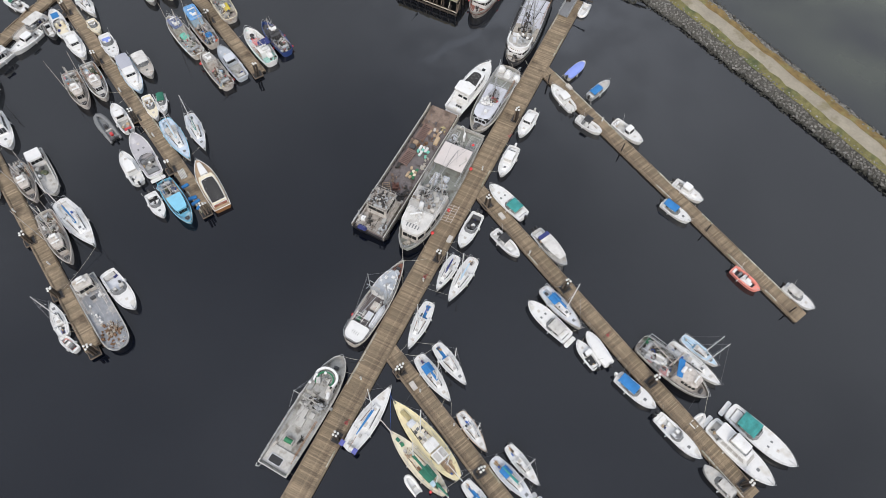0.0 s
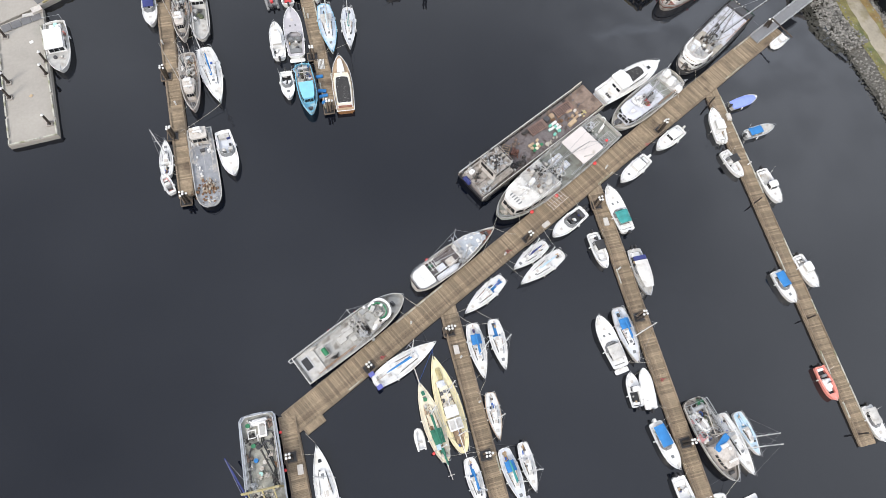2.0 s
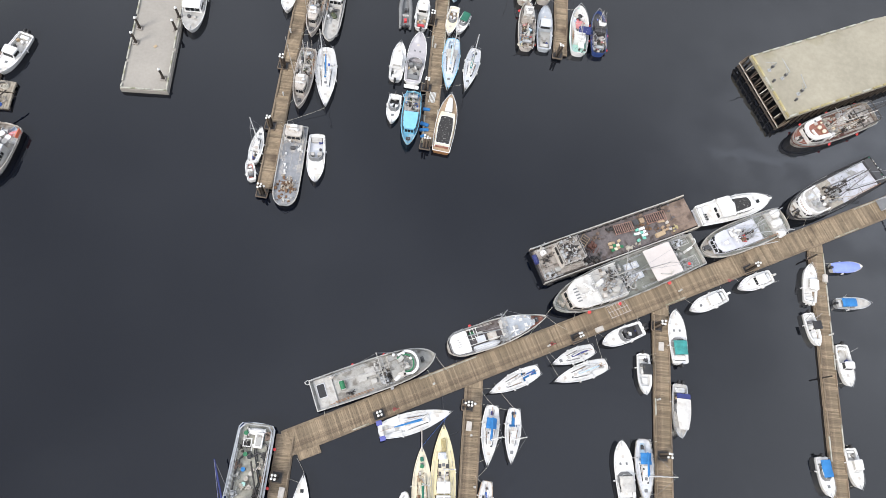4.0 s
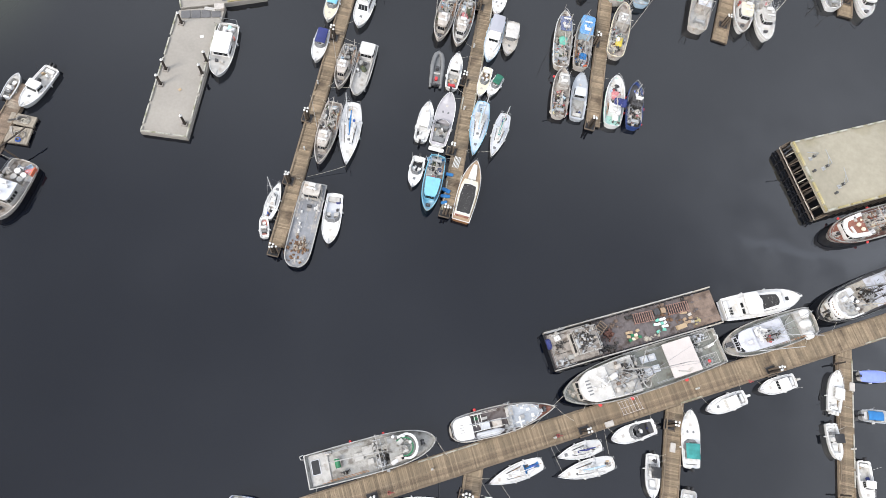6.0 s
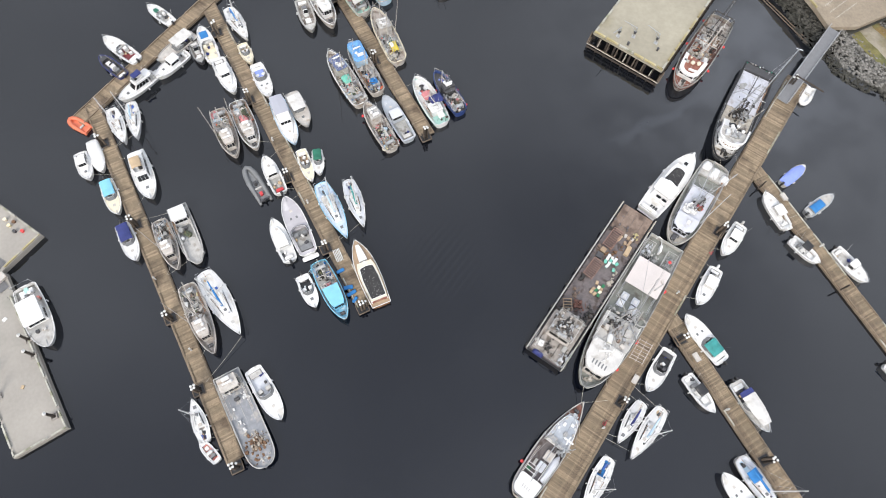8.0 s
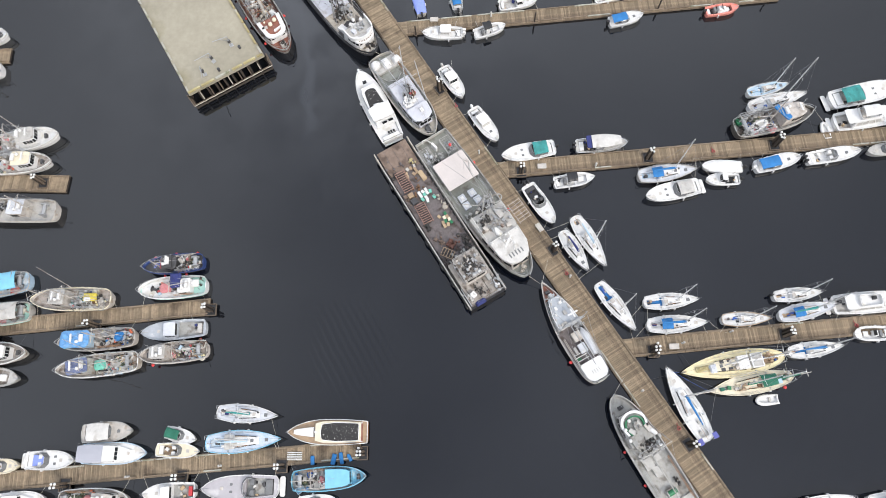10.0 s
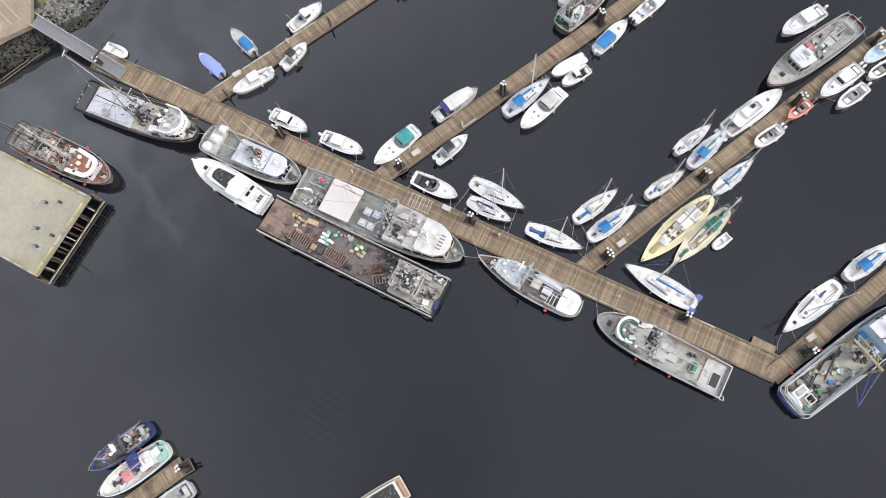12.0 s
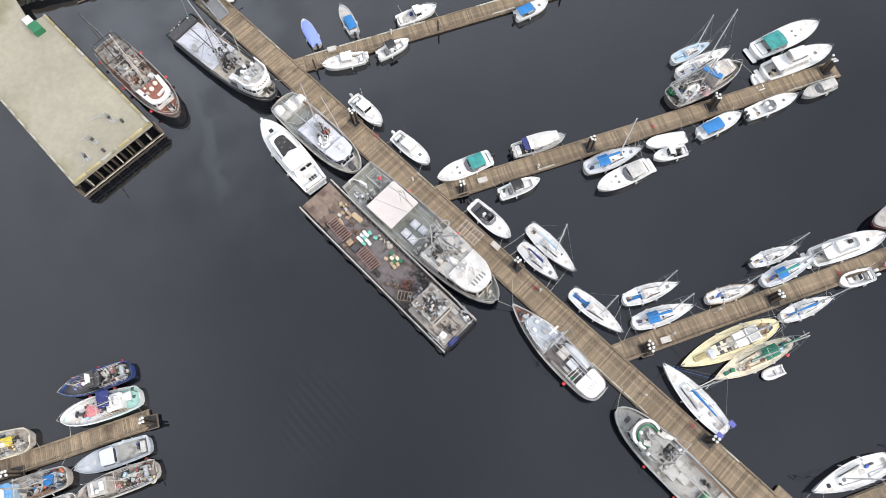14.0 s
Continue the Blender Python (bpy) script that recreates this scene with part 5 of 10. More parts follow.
def float_dock(name, p, q, width, label, planks="plank", white=0.0, seed=1, kind="structure", rail=True, pieces=0.0):
    """A timber float from p to q: cross planks, edge timbers, bull rails and dark flotation. Planks up to the distance `pieces` are parts of their own."""
    rng = random.Random(seed)
    d = Vector(q) - Vector(p)
    L, a = d.length, math.degrees(math.atan2(d.y, d.x))
    root = thing(name, pose(*p, 0, 0, 0, a), label, "dock", kind=kind)
    FLOATS.append((Vector(p), Vector(q), width))
    bm = bmesh.new()
    x, h = 0.0, width / 2
    shared = {}
    while x < L - 0.05:
        k = rng.choice((0.19, 0.24, 0.28))
        z = 0.45 + rng.uniform(-0.008, 0.008)
        e = rng.uniform(-0.03, 0.03)
        if x < pieces:
            if k not in shared:
                one = bmesh.new()
                block(one, 0, k - 0.022, -h + 0.02, h - 0.02, -0.06, 0, 0.006, 0.01)
                shared[k] = bpy.data.meshes.new("plank")
                one.to_mesh(shared[k])
                one.free()
                shared[k].materials.append(M["plankpiece"])
            ob = new("plank", shared[k])
            ob.parent = root
            ob.matrix_local = pose(x, e, z)
        else:
            vs = [bm.verts.new(c) for c in ((x, -h + 0.02 + e, z), (x + k - 0.022, -h + 0.02 + e, z), (x + k - 0.022, h - 0.02 + e, z), (x, h - 0.02 + e, z), (x, -h + 0.02 + e, z - 0.06), (x + k - 0.022, -h + 0.02 + e, z - 0.06), (x + k - 0.022, h - 0.02 + e, z - 0.06), (x, h - 0.02 + e, z - 0.06))]
            for i in ((0, 1, 2, 3), (0, 4, 5, 1), (1, 5, 6, 2), (2, 6, 7, 3), (3, 7, 4, 0)):
                bm.faces.new([vs[j] for j in i])
        x += k
    if len(bm.verts):
        tagged(part("planking", bm, planks, root), kind="stuff")
    bm = bmesh.new()
    block(bm, 0.02, L - 0.02, -h + 0.06, h - 0.06, -0.3, 0.36)
    part("flotation", bm, "creosote", root)
    for sd in (1, -1):
        bm = bmesh.new()
        block(bm, 0, L, sd * h - 0.05, sd * h + 0.07, 0.05, 0.42, 0.02)
        part("edge_timber", bm, "timber", root)
        x = 0.3
        while rail and x < L - 1.5:
            k = min(rng.choice((2.4, 3.6, 5.0)), L - x - 0.3)
            bm = bmesh.new()
            block(bm, x, x + k, sd * (h - 0.16) - 0.08, sd * (h - 0.16) + 0.08, 0.52, 0.66, 0.02)
            for c in (x + 0.2, x + k - 0.2):
                block(bm, c - 0.12, c + 0.12, sd * (h - 0.16) - 0.07, sd * (h - 0.16) + 0.07, 0.44, 0.53, 0.005)
            part("bull_rail", bm, "whitetimber" if rng.random() < white else "timber", root)
            x += k + rng.choice((0.25, 0.4, 0.9))
    return root


def pile_cluster(x, y, count=4, h=3.2, turn=0.0, seed=1, label="cluster of dark timber piles with white caps through a float"):
    rng = random.Random(seed)
    root = thing("pile_cluster", pose(x, y, 0, 0, 0, turn), label, "pile cluster", "pile clusters")
    spots = [(-0.22, -0.22), (0.22, -0.22), (-0.22, 0.22), (0.22, 0.22), (0.62, 0.05), (-0.62, 0)][:count]
    for u, v in spots:
        bm = bmesh.new()
        k = h + rng.uniform(-0.25, 0.25)
        bar(bm, (u, v, -1.5), (u + rng.uniform(-0.04, 0.04), v, k), 0.17, 0.155, 8)
        pl = part("timber_pole", bm, "creosote" if rng.random() < 0.6 else "pilebrown", root)
        bm = bmesh.new()
        bar(bm, (u, v, k - 0.04), (u, v, k + 0.08), 0.175, 0.175, 10)
        bar(bm, (u, v, k + 0.08), (u, v, k + 0.18), 0.175, 0.03, 10)
        part("cap", bm, "cap", pl)
    bm = bmesh.new()
    slab(bm, rrect(-0.75, 0.75, -0.65, 0.65, 0.05), 0.455, 0.475, 0.005)
    part("pile_opening", bm, "black", root, "dark opening in the float")
    bm = bmesh.new()
    for a, c, e, g in ((-0.85, 0.85, 0.65, 0.8), (-0.85, 0.85, -0.8, -0.65), (0.75, 0.88, -0.65, 0.65), (-0.88, -0.75, -0.65, 0.65)):
        block(bm, a, c, e, g, 0.4, 0.6)
    part("guide_frame", bm, "pilebrown", root)
    return root


def utility_box(x, y, turn, lx=1.25, ly=0.7):
    root = thing("dock_box", pose(x, y, 0.46, 0, 0, turn), "pale grey storage box on a timber float", "box", "dock boxes")
    bm = bmesh.new()
    block(bm, -lx / 2, lx / 2, -ly / 2, ly / 2, 0, 0.3, 0.03)
    part("body", bm, "offwhite", root)
    bm = bmesh.new()
    block(bm, -lx / 2 - 0.03, lx / 2 + 0.03, -ly / 2 - 0.03, ly / 2 + 0.03, 0.304, 0.37, 0.03)
    part("lid", bm, "offwhite", root)


def steel_pile(x, y, h=2.6):
    root = thing("guide_pile", pose(x, y, 0), "slender dark pile with an iron hoop beside a float", "pile", "guide piles")
    bm = bmesh.new()
    bar(bm, (0, 0, -1.5), (0, 0, h), 0.13, 0.12, 8)
    part("timber_pole", bm, "creosote", root)
    bm = bmesh.new()
    tube(bm, [(0.24 * math.cos(t), 0.24 * math.sin(t), 0.55) for t in [2 * math.pi * i / 8 for i in range(9)]], 0.04, 4)
    part("hoop", bm, "rust", root)


MAIN0, MAIN1 = (-20.3, -26.6), (74.2, 27.2)
float_dock("main_float", MAIN0, MAIN1, 3.5, "wide weathered timber float, planks laid crosswise", "plank", 0.12, 1, pieces=70)
float_dock("finger_float", (4.3, -15.3), (7.6, -72), 2.5, "weathered timber finger float", "plank", 0.05, 2, pieces=60)
float_dock("finger_float", (31.5, 0.0), (34.2, -59), 2.55, "weathered timber finger float", "plank", 0.1, 3, pieces=62)
float_dock("finger_float", (57.3, 14.6), (59.9, -44.8), 2.45, "weathered timber finger float with whitened bull rails", "plank", 0.45, 4, pieces=62)
float_dock("finger_float", (-20.4, -25.3), (-17.9, -64), 2.4, "weathered timber finger float", "plank", 0.1, 5, pieces=0)
float_dock("finger_float", (-31.25, 9.6), (-33.9, 70.5), 2.35, "weathered timber finger float", "plank", 0.15, 6)
float_dock("finger_float", (-7.7, 21.6), (-10.9, 82), 2.35, "weathered timber finger float", "plank", 0.15, 7)
float_dock("finger_float", (12.4, 43.4), (9.6, 93), 2.35, "weathered timber finger float", "plank", 0.15, 8)
float_dock("finger_float", (32.6, 67.2), (35.5, 108), 2.7, "weathered timber finger float", "plank", 0.1, 9)
float_dock("finger_float", (56.3, 80.4), (55.8, 118), 2.6, "weathered timber finger float", "plank", 0.1, 10)
float_dock("cross_float", (-36.6, 68.4), (60, 122.7), 2.5, "weathered timber cross float joining the fingers", "plank", 0.1, 11)


def junction(p, q, width, seed):
    """Tapering boards that close the wedge between a square-ended finger and the slanting main float."""
    rng = random.Random(seed)
    p, q = Vector(p), Vector(q)
    d = (q - p).normalized()
    side = Vector((-d.y, d.x))
    m0, m1 = Vector(MAIN0), Vector(MAIN1)
    md = (m1 - m0).normalized()
    mn = Vector((md.y, -md.x))
    root = thing("float_hinge", pose(*p, 0, 0, 0, math.degrees(math.atan2(d.y, d.x))), "tapering boards where a finger float meets the main float", "dock", kind="structure")

    def reach(v):
        """How far back from p the board at offset v runs to the main float's edge."""
        return ((p + side * v - m0).dot(mn) - 1.83) / d.dot(mn)

    n_ = 9
    for i in range(n_):
        v0, v1 = -width / 2 + width * i / n_, -width / 2 + width * (i + 1) / n_ - 0.02
        r0, r1 = reach(v0), reach(v1)
        if max(r0, r1) < 0.06:
            continue
        r0, r1 = max(r0, 0.03), max(r1, 0.03)
        z = 0.44 + rng.uniform(-0.008, 0.008)
        bm = bmesh.new()
        ring_loft(bm, [[(-r0, v0, 0.1), (-0.01, v0, 0.1), (-0.01, v1, 0.1), (-r1, v1, 0.1)], [(-r0, v0, z), (-0.01, v0, z), (-0.01, v1, z), (-r1, v1, z)]])
        part("plank", bm, "plankpiece", root)


for i, (p, q, wd) in enumerate((((4.3, -15.3), (7.6, -72), 2.5), ((31.5, 0.0), (34.2, -59), 2.55), ((57.3, 14.6), (59.9, -44.8), 2.45))):
    junction(p, q, wd, i)
# small landing step by the corner
float_dock("landing_step", (-15.55, -26.4), (-18.2, -27.85), 1.1, "low timber landing step beside the float", "plank", 0, 12, "", False)

for i, (x, y, a, c) in enumerate(((-8.4, -21.0, 30, 4), (18.6, -5.8, 30, 4), (45.6, 9.6, 30, 5), (3.7, -17.9, 0, 6), (5.2, -35.6, 0, 5), (6.4, -53.4, 0, 5), (7.7, -68.8, 0, 4), (30.9, -2.0, 0, 4), (32.2, -20.8, 0, 4), (33.3, -39.4, 0, 5), (34.2, -57.1, 0, 5), (-20.5, -30.8, 0, 4), (-33.1, 31.5, 0, 4), (-32.7, 20.3, 0, 4), (-31.4, 8.8, 0, 5), (-33.4, 47.3, 0, 4), (-34.0, 62.7, 0, 3), (-11.0, 61.0, 0, 4), (-10.4, 45.3, 0, 4), (-9.5, 32.1, 0, 4), (-8.2, 21.5, 0, 5), (10.3, 59.7, 0, 4), (11.9, 43.2, 0, 4), (9.4, 74.6, 0, 4), (-11.4, 75.7, 0, 4), (32.9, 71.0, 0, 4), (56.4, 84, 0, 3), (8.2, 89, 0, 3))):
    pile_cluster(x, y, c, 3.2, a, i)
for x, y in ((57.1, -5.9), (58.2, -25.7), (59.0, -43.2), (55.9, 13.2)):
    steel_pile(x, y)
for x, y, a in ((22.0, -4.0, 30), (4.2, -20.7, 90), (31.6, -5.1, 90), (58.4, 10.2, 90), (-19.4, -32.6, 90)):
    utility_box(x, y, a)


def hose_coil(x, y, m="redfade", label="coiled red hose lying on a timber float"):
    root = thing("coiled_hose", pose(x, y, 0.46), label, "hose", "coiled hoses")
    rng = random.Random(int(x * 7))
    bm = bmesh.new()
    tube(bm, [(0.2 * math.cos(t) + rng.uniform(-0.06, 0.06), 0.19 * math.sin(t) + rng.uniform(-0.06, 0.06), 0.05 + 0.008 * i) for i, t in enumerate([0.7 * i for i in range(26)])] + [(0.5, 0.2, 0.05), (0.7, 0.1, 0.05)], 0.035, 5)
    part("hose", bm, m, root)


def shore_power(x, y, a):
    root = thing("power_pedestal", pose(x, y, 0.46, 0, 0, a), "slim white power pedestal on a timber float", "pedestal", "power pedestals")
    bm = bmesh.new()
    block(bm, -0.11, 0.11, -0.11, 0.11, 0, 0.85, 0.02)
    part("post", bm, "cap", root)
    bm = bmesh.new()
    block(bm, -0.14, 0.14, -0.14, 0.14, 0.854, 1.0, 0.04)
    part("lamp_head", bm, "lightgrey", root)


for x, y in ((42.4, 7.2), (32.7, -30.4), (6.1, -45.2), (15.0, -7.3), (-6.4, -19.9)):
    hose_coil(x, y)
for x, y in ((4.6, -21.9), (14.5, -7.7), (34.3, 4.1), (-1.5, -15.7), (31.3, -13.0), (5.9, -28.5), (58.6, 1.0), (-33.3, 38.0), (-31.9, 26.0), (-9.2, 40.2), (-10.2, 52.5)):
    shore_power(x, y, 30)

# ---- the high wharf ----
rngw = random.Random(77)
wharf = thing("timber_wharf", pose(0, 0, 0), "sandy wharf deck on dark timber piles with faded yellow edge rails", "wharf", kind="structure")
WP = [(45.3, 48.3), (51.7, 36.9), (74.9, 50.0), (73.9, 52.4), (84.5, 56.2), (160, 70), (160, 96), (86, 69.5), (69.2, 61.6)]
bm = bmesh.new()
for z0, z1, k in ((2.75, 3.2, 0),):
    lo = [bm.verts.new((*p, z0)) for p in WP]
    hi = [bm.verts.new((*p, z1)) for p in WP]
    bm.faces.new(hi)
    bm.faces.new(lo[::-1])
    for i in range(len(WP)):
        j = (i + 1) % len(WP)
        bm.faces.new((lo[i], lo[j], hi[j], hi[i]))
bmesh.ops.recalc_face_normals(bm, faces=bm.faces)
part("deck", bm, "wharf", wharf)


def edge_timbers(parent, p, q, step, z, material, wd=0.3, h=0.32, gap=0.25, off=0.2, seed=1, name="edge_rail"):
    rng = random.Random(seed)
    p, q = Vector(p), Vector(q)
    d = q - p
    a = math.degrees(math.atan2(d.y, d.x))
    x = 0.1
    while x < d.length - 0.5:
        k = min(step * rng.uniform(0.7, 1.3), d.length - x - 0.1)
        bm = bmesh.new()
        block(bm, 0, k, -wd / 2, wd / 2, 0.08, h, 0.03)
        for c in (0.2, k - 0.2):
            block(bm, c - 0.15, c + 0.15, -wd / 2 + 0.02, wd / 2 - 0.02, 0, 0.09, 0.005)
        ob = part(name, bm, material if rng.random() > 0.15 else "whitetimber", parent)
        pos = p + d.normalized() * x + Vector((-d.y, d.x)).normalized() * off
        ob.matrix_local = pose(pos.x, pos.y, z, 0, 0, a)
        x += k + gap


edge_timbers(wharf, WP[0], WP[1], 2.4, 3.2, "yellowtimber", 0.3, 0.36, seed=3)
edge_timbers(wharf, WP[1], WP[2], 2.2, 3.2, "yellowtimber", 0.3, 0.36, gap=0.5, seed=4)
edge_timbers(wharf, WP[8], WP[0], 3.0, 3.2, "whitetimber", 0.25, 0.3, gap=1.0, seed=5)
for p, q, k in ((WP[0], WP[1], 9), (WP[1], WP[2], 18), (WP[8], WP[0], 16)):
    p, q = Vector(p), Vector(q)
    for i in range(k + 1):
        c = p.lerp(q, i / k)
        bm = bmesh.new()
        bar(bm, (c.x, c.y, -1.5), (c.x, c.y, 2.8), 0.2, 0.18, 7)
        part("timber_pole", bm, "creosote", wharf)
# fender frame standing off the western end: piles, walings and struts back to the deck
a, c = Vector((45.3, 48.3)), Vector((51.7, 36.9))
u = (c - a).normalized()
out = Vector((u.y, -u.x))
a, c = a - u * 0.25, c + u * 0.35
for z, r, m, off in ((0.3, 0.17, "creosote", 0.62), (1.0, 0.13, "pilebrown", 0.6), (1.08, 0.08, "deckbeige", 0.78)):
    bm = bmesh.new()
    pa, pc = a + out * off, c + out * off
    bar(bm, (pa.x, pa.y, z), (pc.x, pc.y, z), r, r, 6)
    part("fender_beam", bm, m, wharf)
for i in range(9):
    g = a.lerp(c, (i + 0.15) / 8.3)
    o, inn = g + out * 0.62, g - out * 0.1
    bm = bmesh.new()
    bar(bm, (o.x, o.y, -1.5), (o.x + rngw.uniform(-0.1, 0.1), o.y, 1.0 + rngw.uniform(0, 0.4)), 0.16, 0.14, 7)
    part("fender_pole", bm, "creosote", wharf)
    bm = bmesh.new()
    bar(bm, (o.x, o.y, 1.0), (inn.x, inn.y, 2.75), 0.09, 0.09, 6)
    part("fender_strut", bm, "deckbeige" if i % 3 == 1 else "pilebrown", wharf)
    bm = bmesh.new()
    bar(bm, (o.x, o.y, 0.5), (inn.x - out.x, inn.y - out.y, 0.6), 0.1, 0.1, 6)
    part("fender_strut", bm, "creosote", wharf)
for e in (a, c):
    bm = bmesh.new()
    o = e + out * 0.65
    bar(bm, (o.x, o.y, 1.0), (e.x - out.x * 0.3, e.y - out.y * 0.3, 2.9), 0.13, 0.12, 6)
    part("corner_strut", bm, "pilebrown", wharf)


def davit(x, y, turn):
    root = thing("dock_davit", pose(x, y, 3.2, 0, 0, turn), "small pale lifting davit standing on the wharf", "davit", "davits")
    bm = bmesh.new()
    bar(bm, (0, 0, 0), (0, 0, 2.2), 0.09, 0.07, 7)
    block(bm, -0.3, 0.3, -0.3, 0.3, 0, 0.12)
    part("post", bm, "steel", root)
    bm = bmesh.new()
    bar(bm, (0, 0, 2.2), (2.4, 0, 2.7), 0.06, 0.05, 6)
    bar(bm, (0, 0, 1.2), (1.2, 0, 2.44), 0.04, 0.04, 5)
    part("jib", bm, "steel", root)
    bm = bmesh.new()
    block(bm, -0.2, 0.25, -0.18, 0.18, 0.9, 1.3)
    part("winch", bm, "darkgrey", root)


davit(53.8, 42.2, 120)
davit(48.7, 46.0, 200)
davit(51.0, 44.8, 130)
for x, y in ((53.2, 40.8), (49.3, 43.8)):
    root = thing("bollard", pose(x, y, 3.2), "dark iron bollard on the wharf deck", "bollard", "bollards")
    bm = bmesh.new()
    bar(bm, (0, 0, 0), (0, 0, 0.45), 0.2, 0.16, 9)
    bar(bm, (0, 0, 0.45), (0, 0, 0.6), 0.24, 0.2, 9)
    part("post", bm, "darkgrey", root)
box = thing("green_bin", pose(72.2, 51.2, 3.2, 0, 0, 30), "dark green steel bin at the wharf edge", "bin")
bm = bmesh.new()
block(bm, -0.9, 0.9, -0.75, 0.75, 0, 1.1, 0.05)
part("body", bm, "signgreen", box)
bm = bmesh.new()
block(bm, 0.95, 2.2, -0.5, 0.7, 0, 1.3, 0.05)
part("side_box", bm, "white", box)

# ---- gangway from the shore to the main float ----
gw = thing("gangway", look((0, 0, 0), (0, 0, -1)), "aluminium truss gangway down to the float", "gangway")
g0, g1 = Vector((68.7, 24.8, 0.75)), Vector((82.6, 31.6, 4.1))
d = g1 - g0
gw.matrix_world = pose(*g0, 0, -math.degrees(math.atan2(d.z, d.xy.length)), math.degrees(math.atan2(d.y, d.x)))
G = d.length
bm = bmesh.new()
block(bm, 0, G, -0.9, 0.9, 0, 0.06)
part("walkway", bm, "galv", gw)
for y in (-0.6, -0.2, 0.2, 0.6):
    bm = bmesh.new()
    block(bm, 0.1, G - 0.1, y - 0.05, y + 0.05, 0.06, 0.09, 0.01)
    part("tread_strip", bm, "galv", gw)
for i in range(24):
    bm = bmesh.new()
    block(bm, G * (i + 0.5) / 24 - 0.03, G * (i + 0.5) / 24 + 0.03, -0.85, 0.85, 0.062, 0.085, 0.01)
    part("cleat", bm, "galv", gw)
for sd in (-0.95, 0.95):
    bm = bmesh.new()
    for z in (0.05, 0.55, 1.1):
        bar(bm, (0, sd, z), (G, sd, z), 0.035, 0.035, 5)
    for i in range(15):
        x = G * i / 14
        bar(bm, (x, sd, 0.05), (x, sd, 1.1), 0.035, 0.035, 4)
        if i < 14:
            bar(bm, (x, sd, 0.05 if i % 2 else 1.1), (G * (i + 1) / 14, sd, 1.1 if i % 2 else 0.05), 0.025, 0.025, 4)
    part("truss", bm, "steel", gw)
gp = thing("gangway_portal", pose(71.3, 26.4, 0), "dark steel portal arm with white heads over the gangway foot", "frame")
bm = bmesh.new()
tube(bm, [(0.2, 0.4, 0.4), (0.2, 0.4, 3.6), (2.3, -4.0, 3.6)], 0.13, 6)
part("arm", bm, "creosote", gp)
for u, v in ((-0.1, 0.5), (0.4, 0.1), (0.6, 0.6)):
    bm = bmesh.new()
    bar(bm, (u, v, -1.5), (u, v, 3.3), 0.17, 0.16, 7)
    pl = part("timber_pole", bm, "creosote", gp)
    bm = bmesh.new()
    bar(bm, (u, v, 3.3), (u, v, 3.55), 0.22, 0.05, 9)
    part("cap", bm, "cap", pl)

# ---- concrete float with the red ramp ----
cf = thing("concrete_float", pose(0, 0, 0), "long pale concrete float with worn edges", "dock", kind="structure")
poly_slab("deck", [(-56.5, 21.9), (-49.4, 22.8), (-51.9, 47.6), (-58.75, 44.6)], -0.5, 0.9, "concrete", cf, 0.06)
for i, (p, q) in enumerate((((-58.9, 43.9), (-56.5, 21.9)), ((-49.4, 22.8), (-51.9, 43.9)), ((-56.5, 21.9), (-49.4, 22.8)))):
    edge_timbers(cf, p, q, 3.5, 0.9, "whitetimber", 0.22, 0.26, 0.5, 0.16, i, "edge_rail")
cf2 = thing("concrete_landing", pose(0, 0, 0), "broad pale concrete landing float", "dock", kind="structure")
poly_slab("deck", [(-58.6, 45.0), (-51.8, 48.2), (-46.0, 51.3), (-56.6, 69.6), (-70.0, 65.6)], -0.5, 1.0, "concrete", cf2, 0.06)
for i, (p, q) in enumerate((((-70.0, 65.6), (-58.6, 45.0)), ((-51.8, 48.2), (-46.0, 51.3)), ((-46.0, 51.3), (-56.6, 69.6)))):
    edge_timbers(cf2, p, q, 3.5, 1.0, "whitetimber" if i != 1 else "yellowtimber", 0.22, 0.26, 0.5, 0.16, i, "edge_rail")
lk = thing("hinge_plate", pose(-55.0, 44.9, 1.0, 0, 0, 20), "dark steel hinge plate joining two concrete floats", "plate", kind="structure")
bm = bmesh.new()
for k in range(4):
    block(bm, -3.2 + 1.6 * k, -1.75 + 1.6 * k, -0.75, 0.75, 0, 0.03 - 0.004 * k, 0.01)
part("plate", bm, "darkconcrete", lk)
ts = thing("tread_strip", pose(-55.5, 53.8, 1.02, 0, 0, -55.5), "dark tread strip laid on the concrete landing", "mat")
bm = bmesh.new()
block(bm, -6.2, 6.2, -0.75, 0.75, 0, 0.03, 0.01)
for yy in (-0.35, 0.35):
    block(bm, -6.2, 6.2, yy - 0.04, yy + 0.04, 0.03, 0.06, 0.01)
part("strip", bm, "darkconcrete", ts)
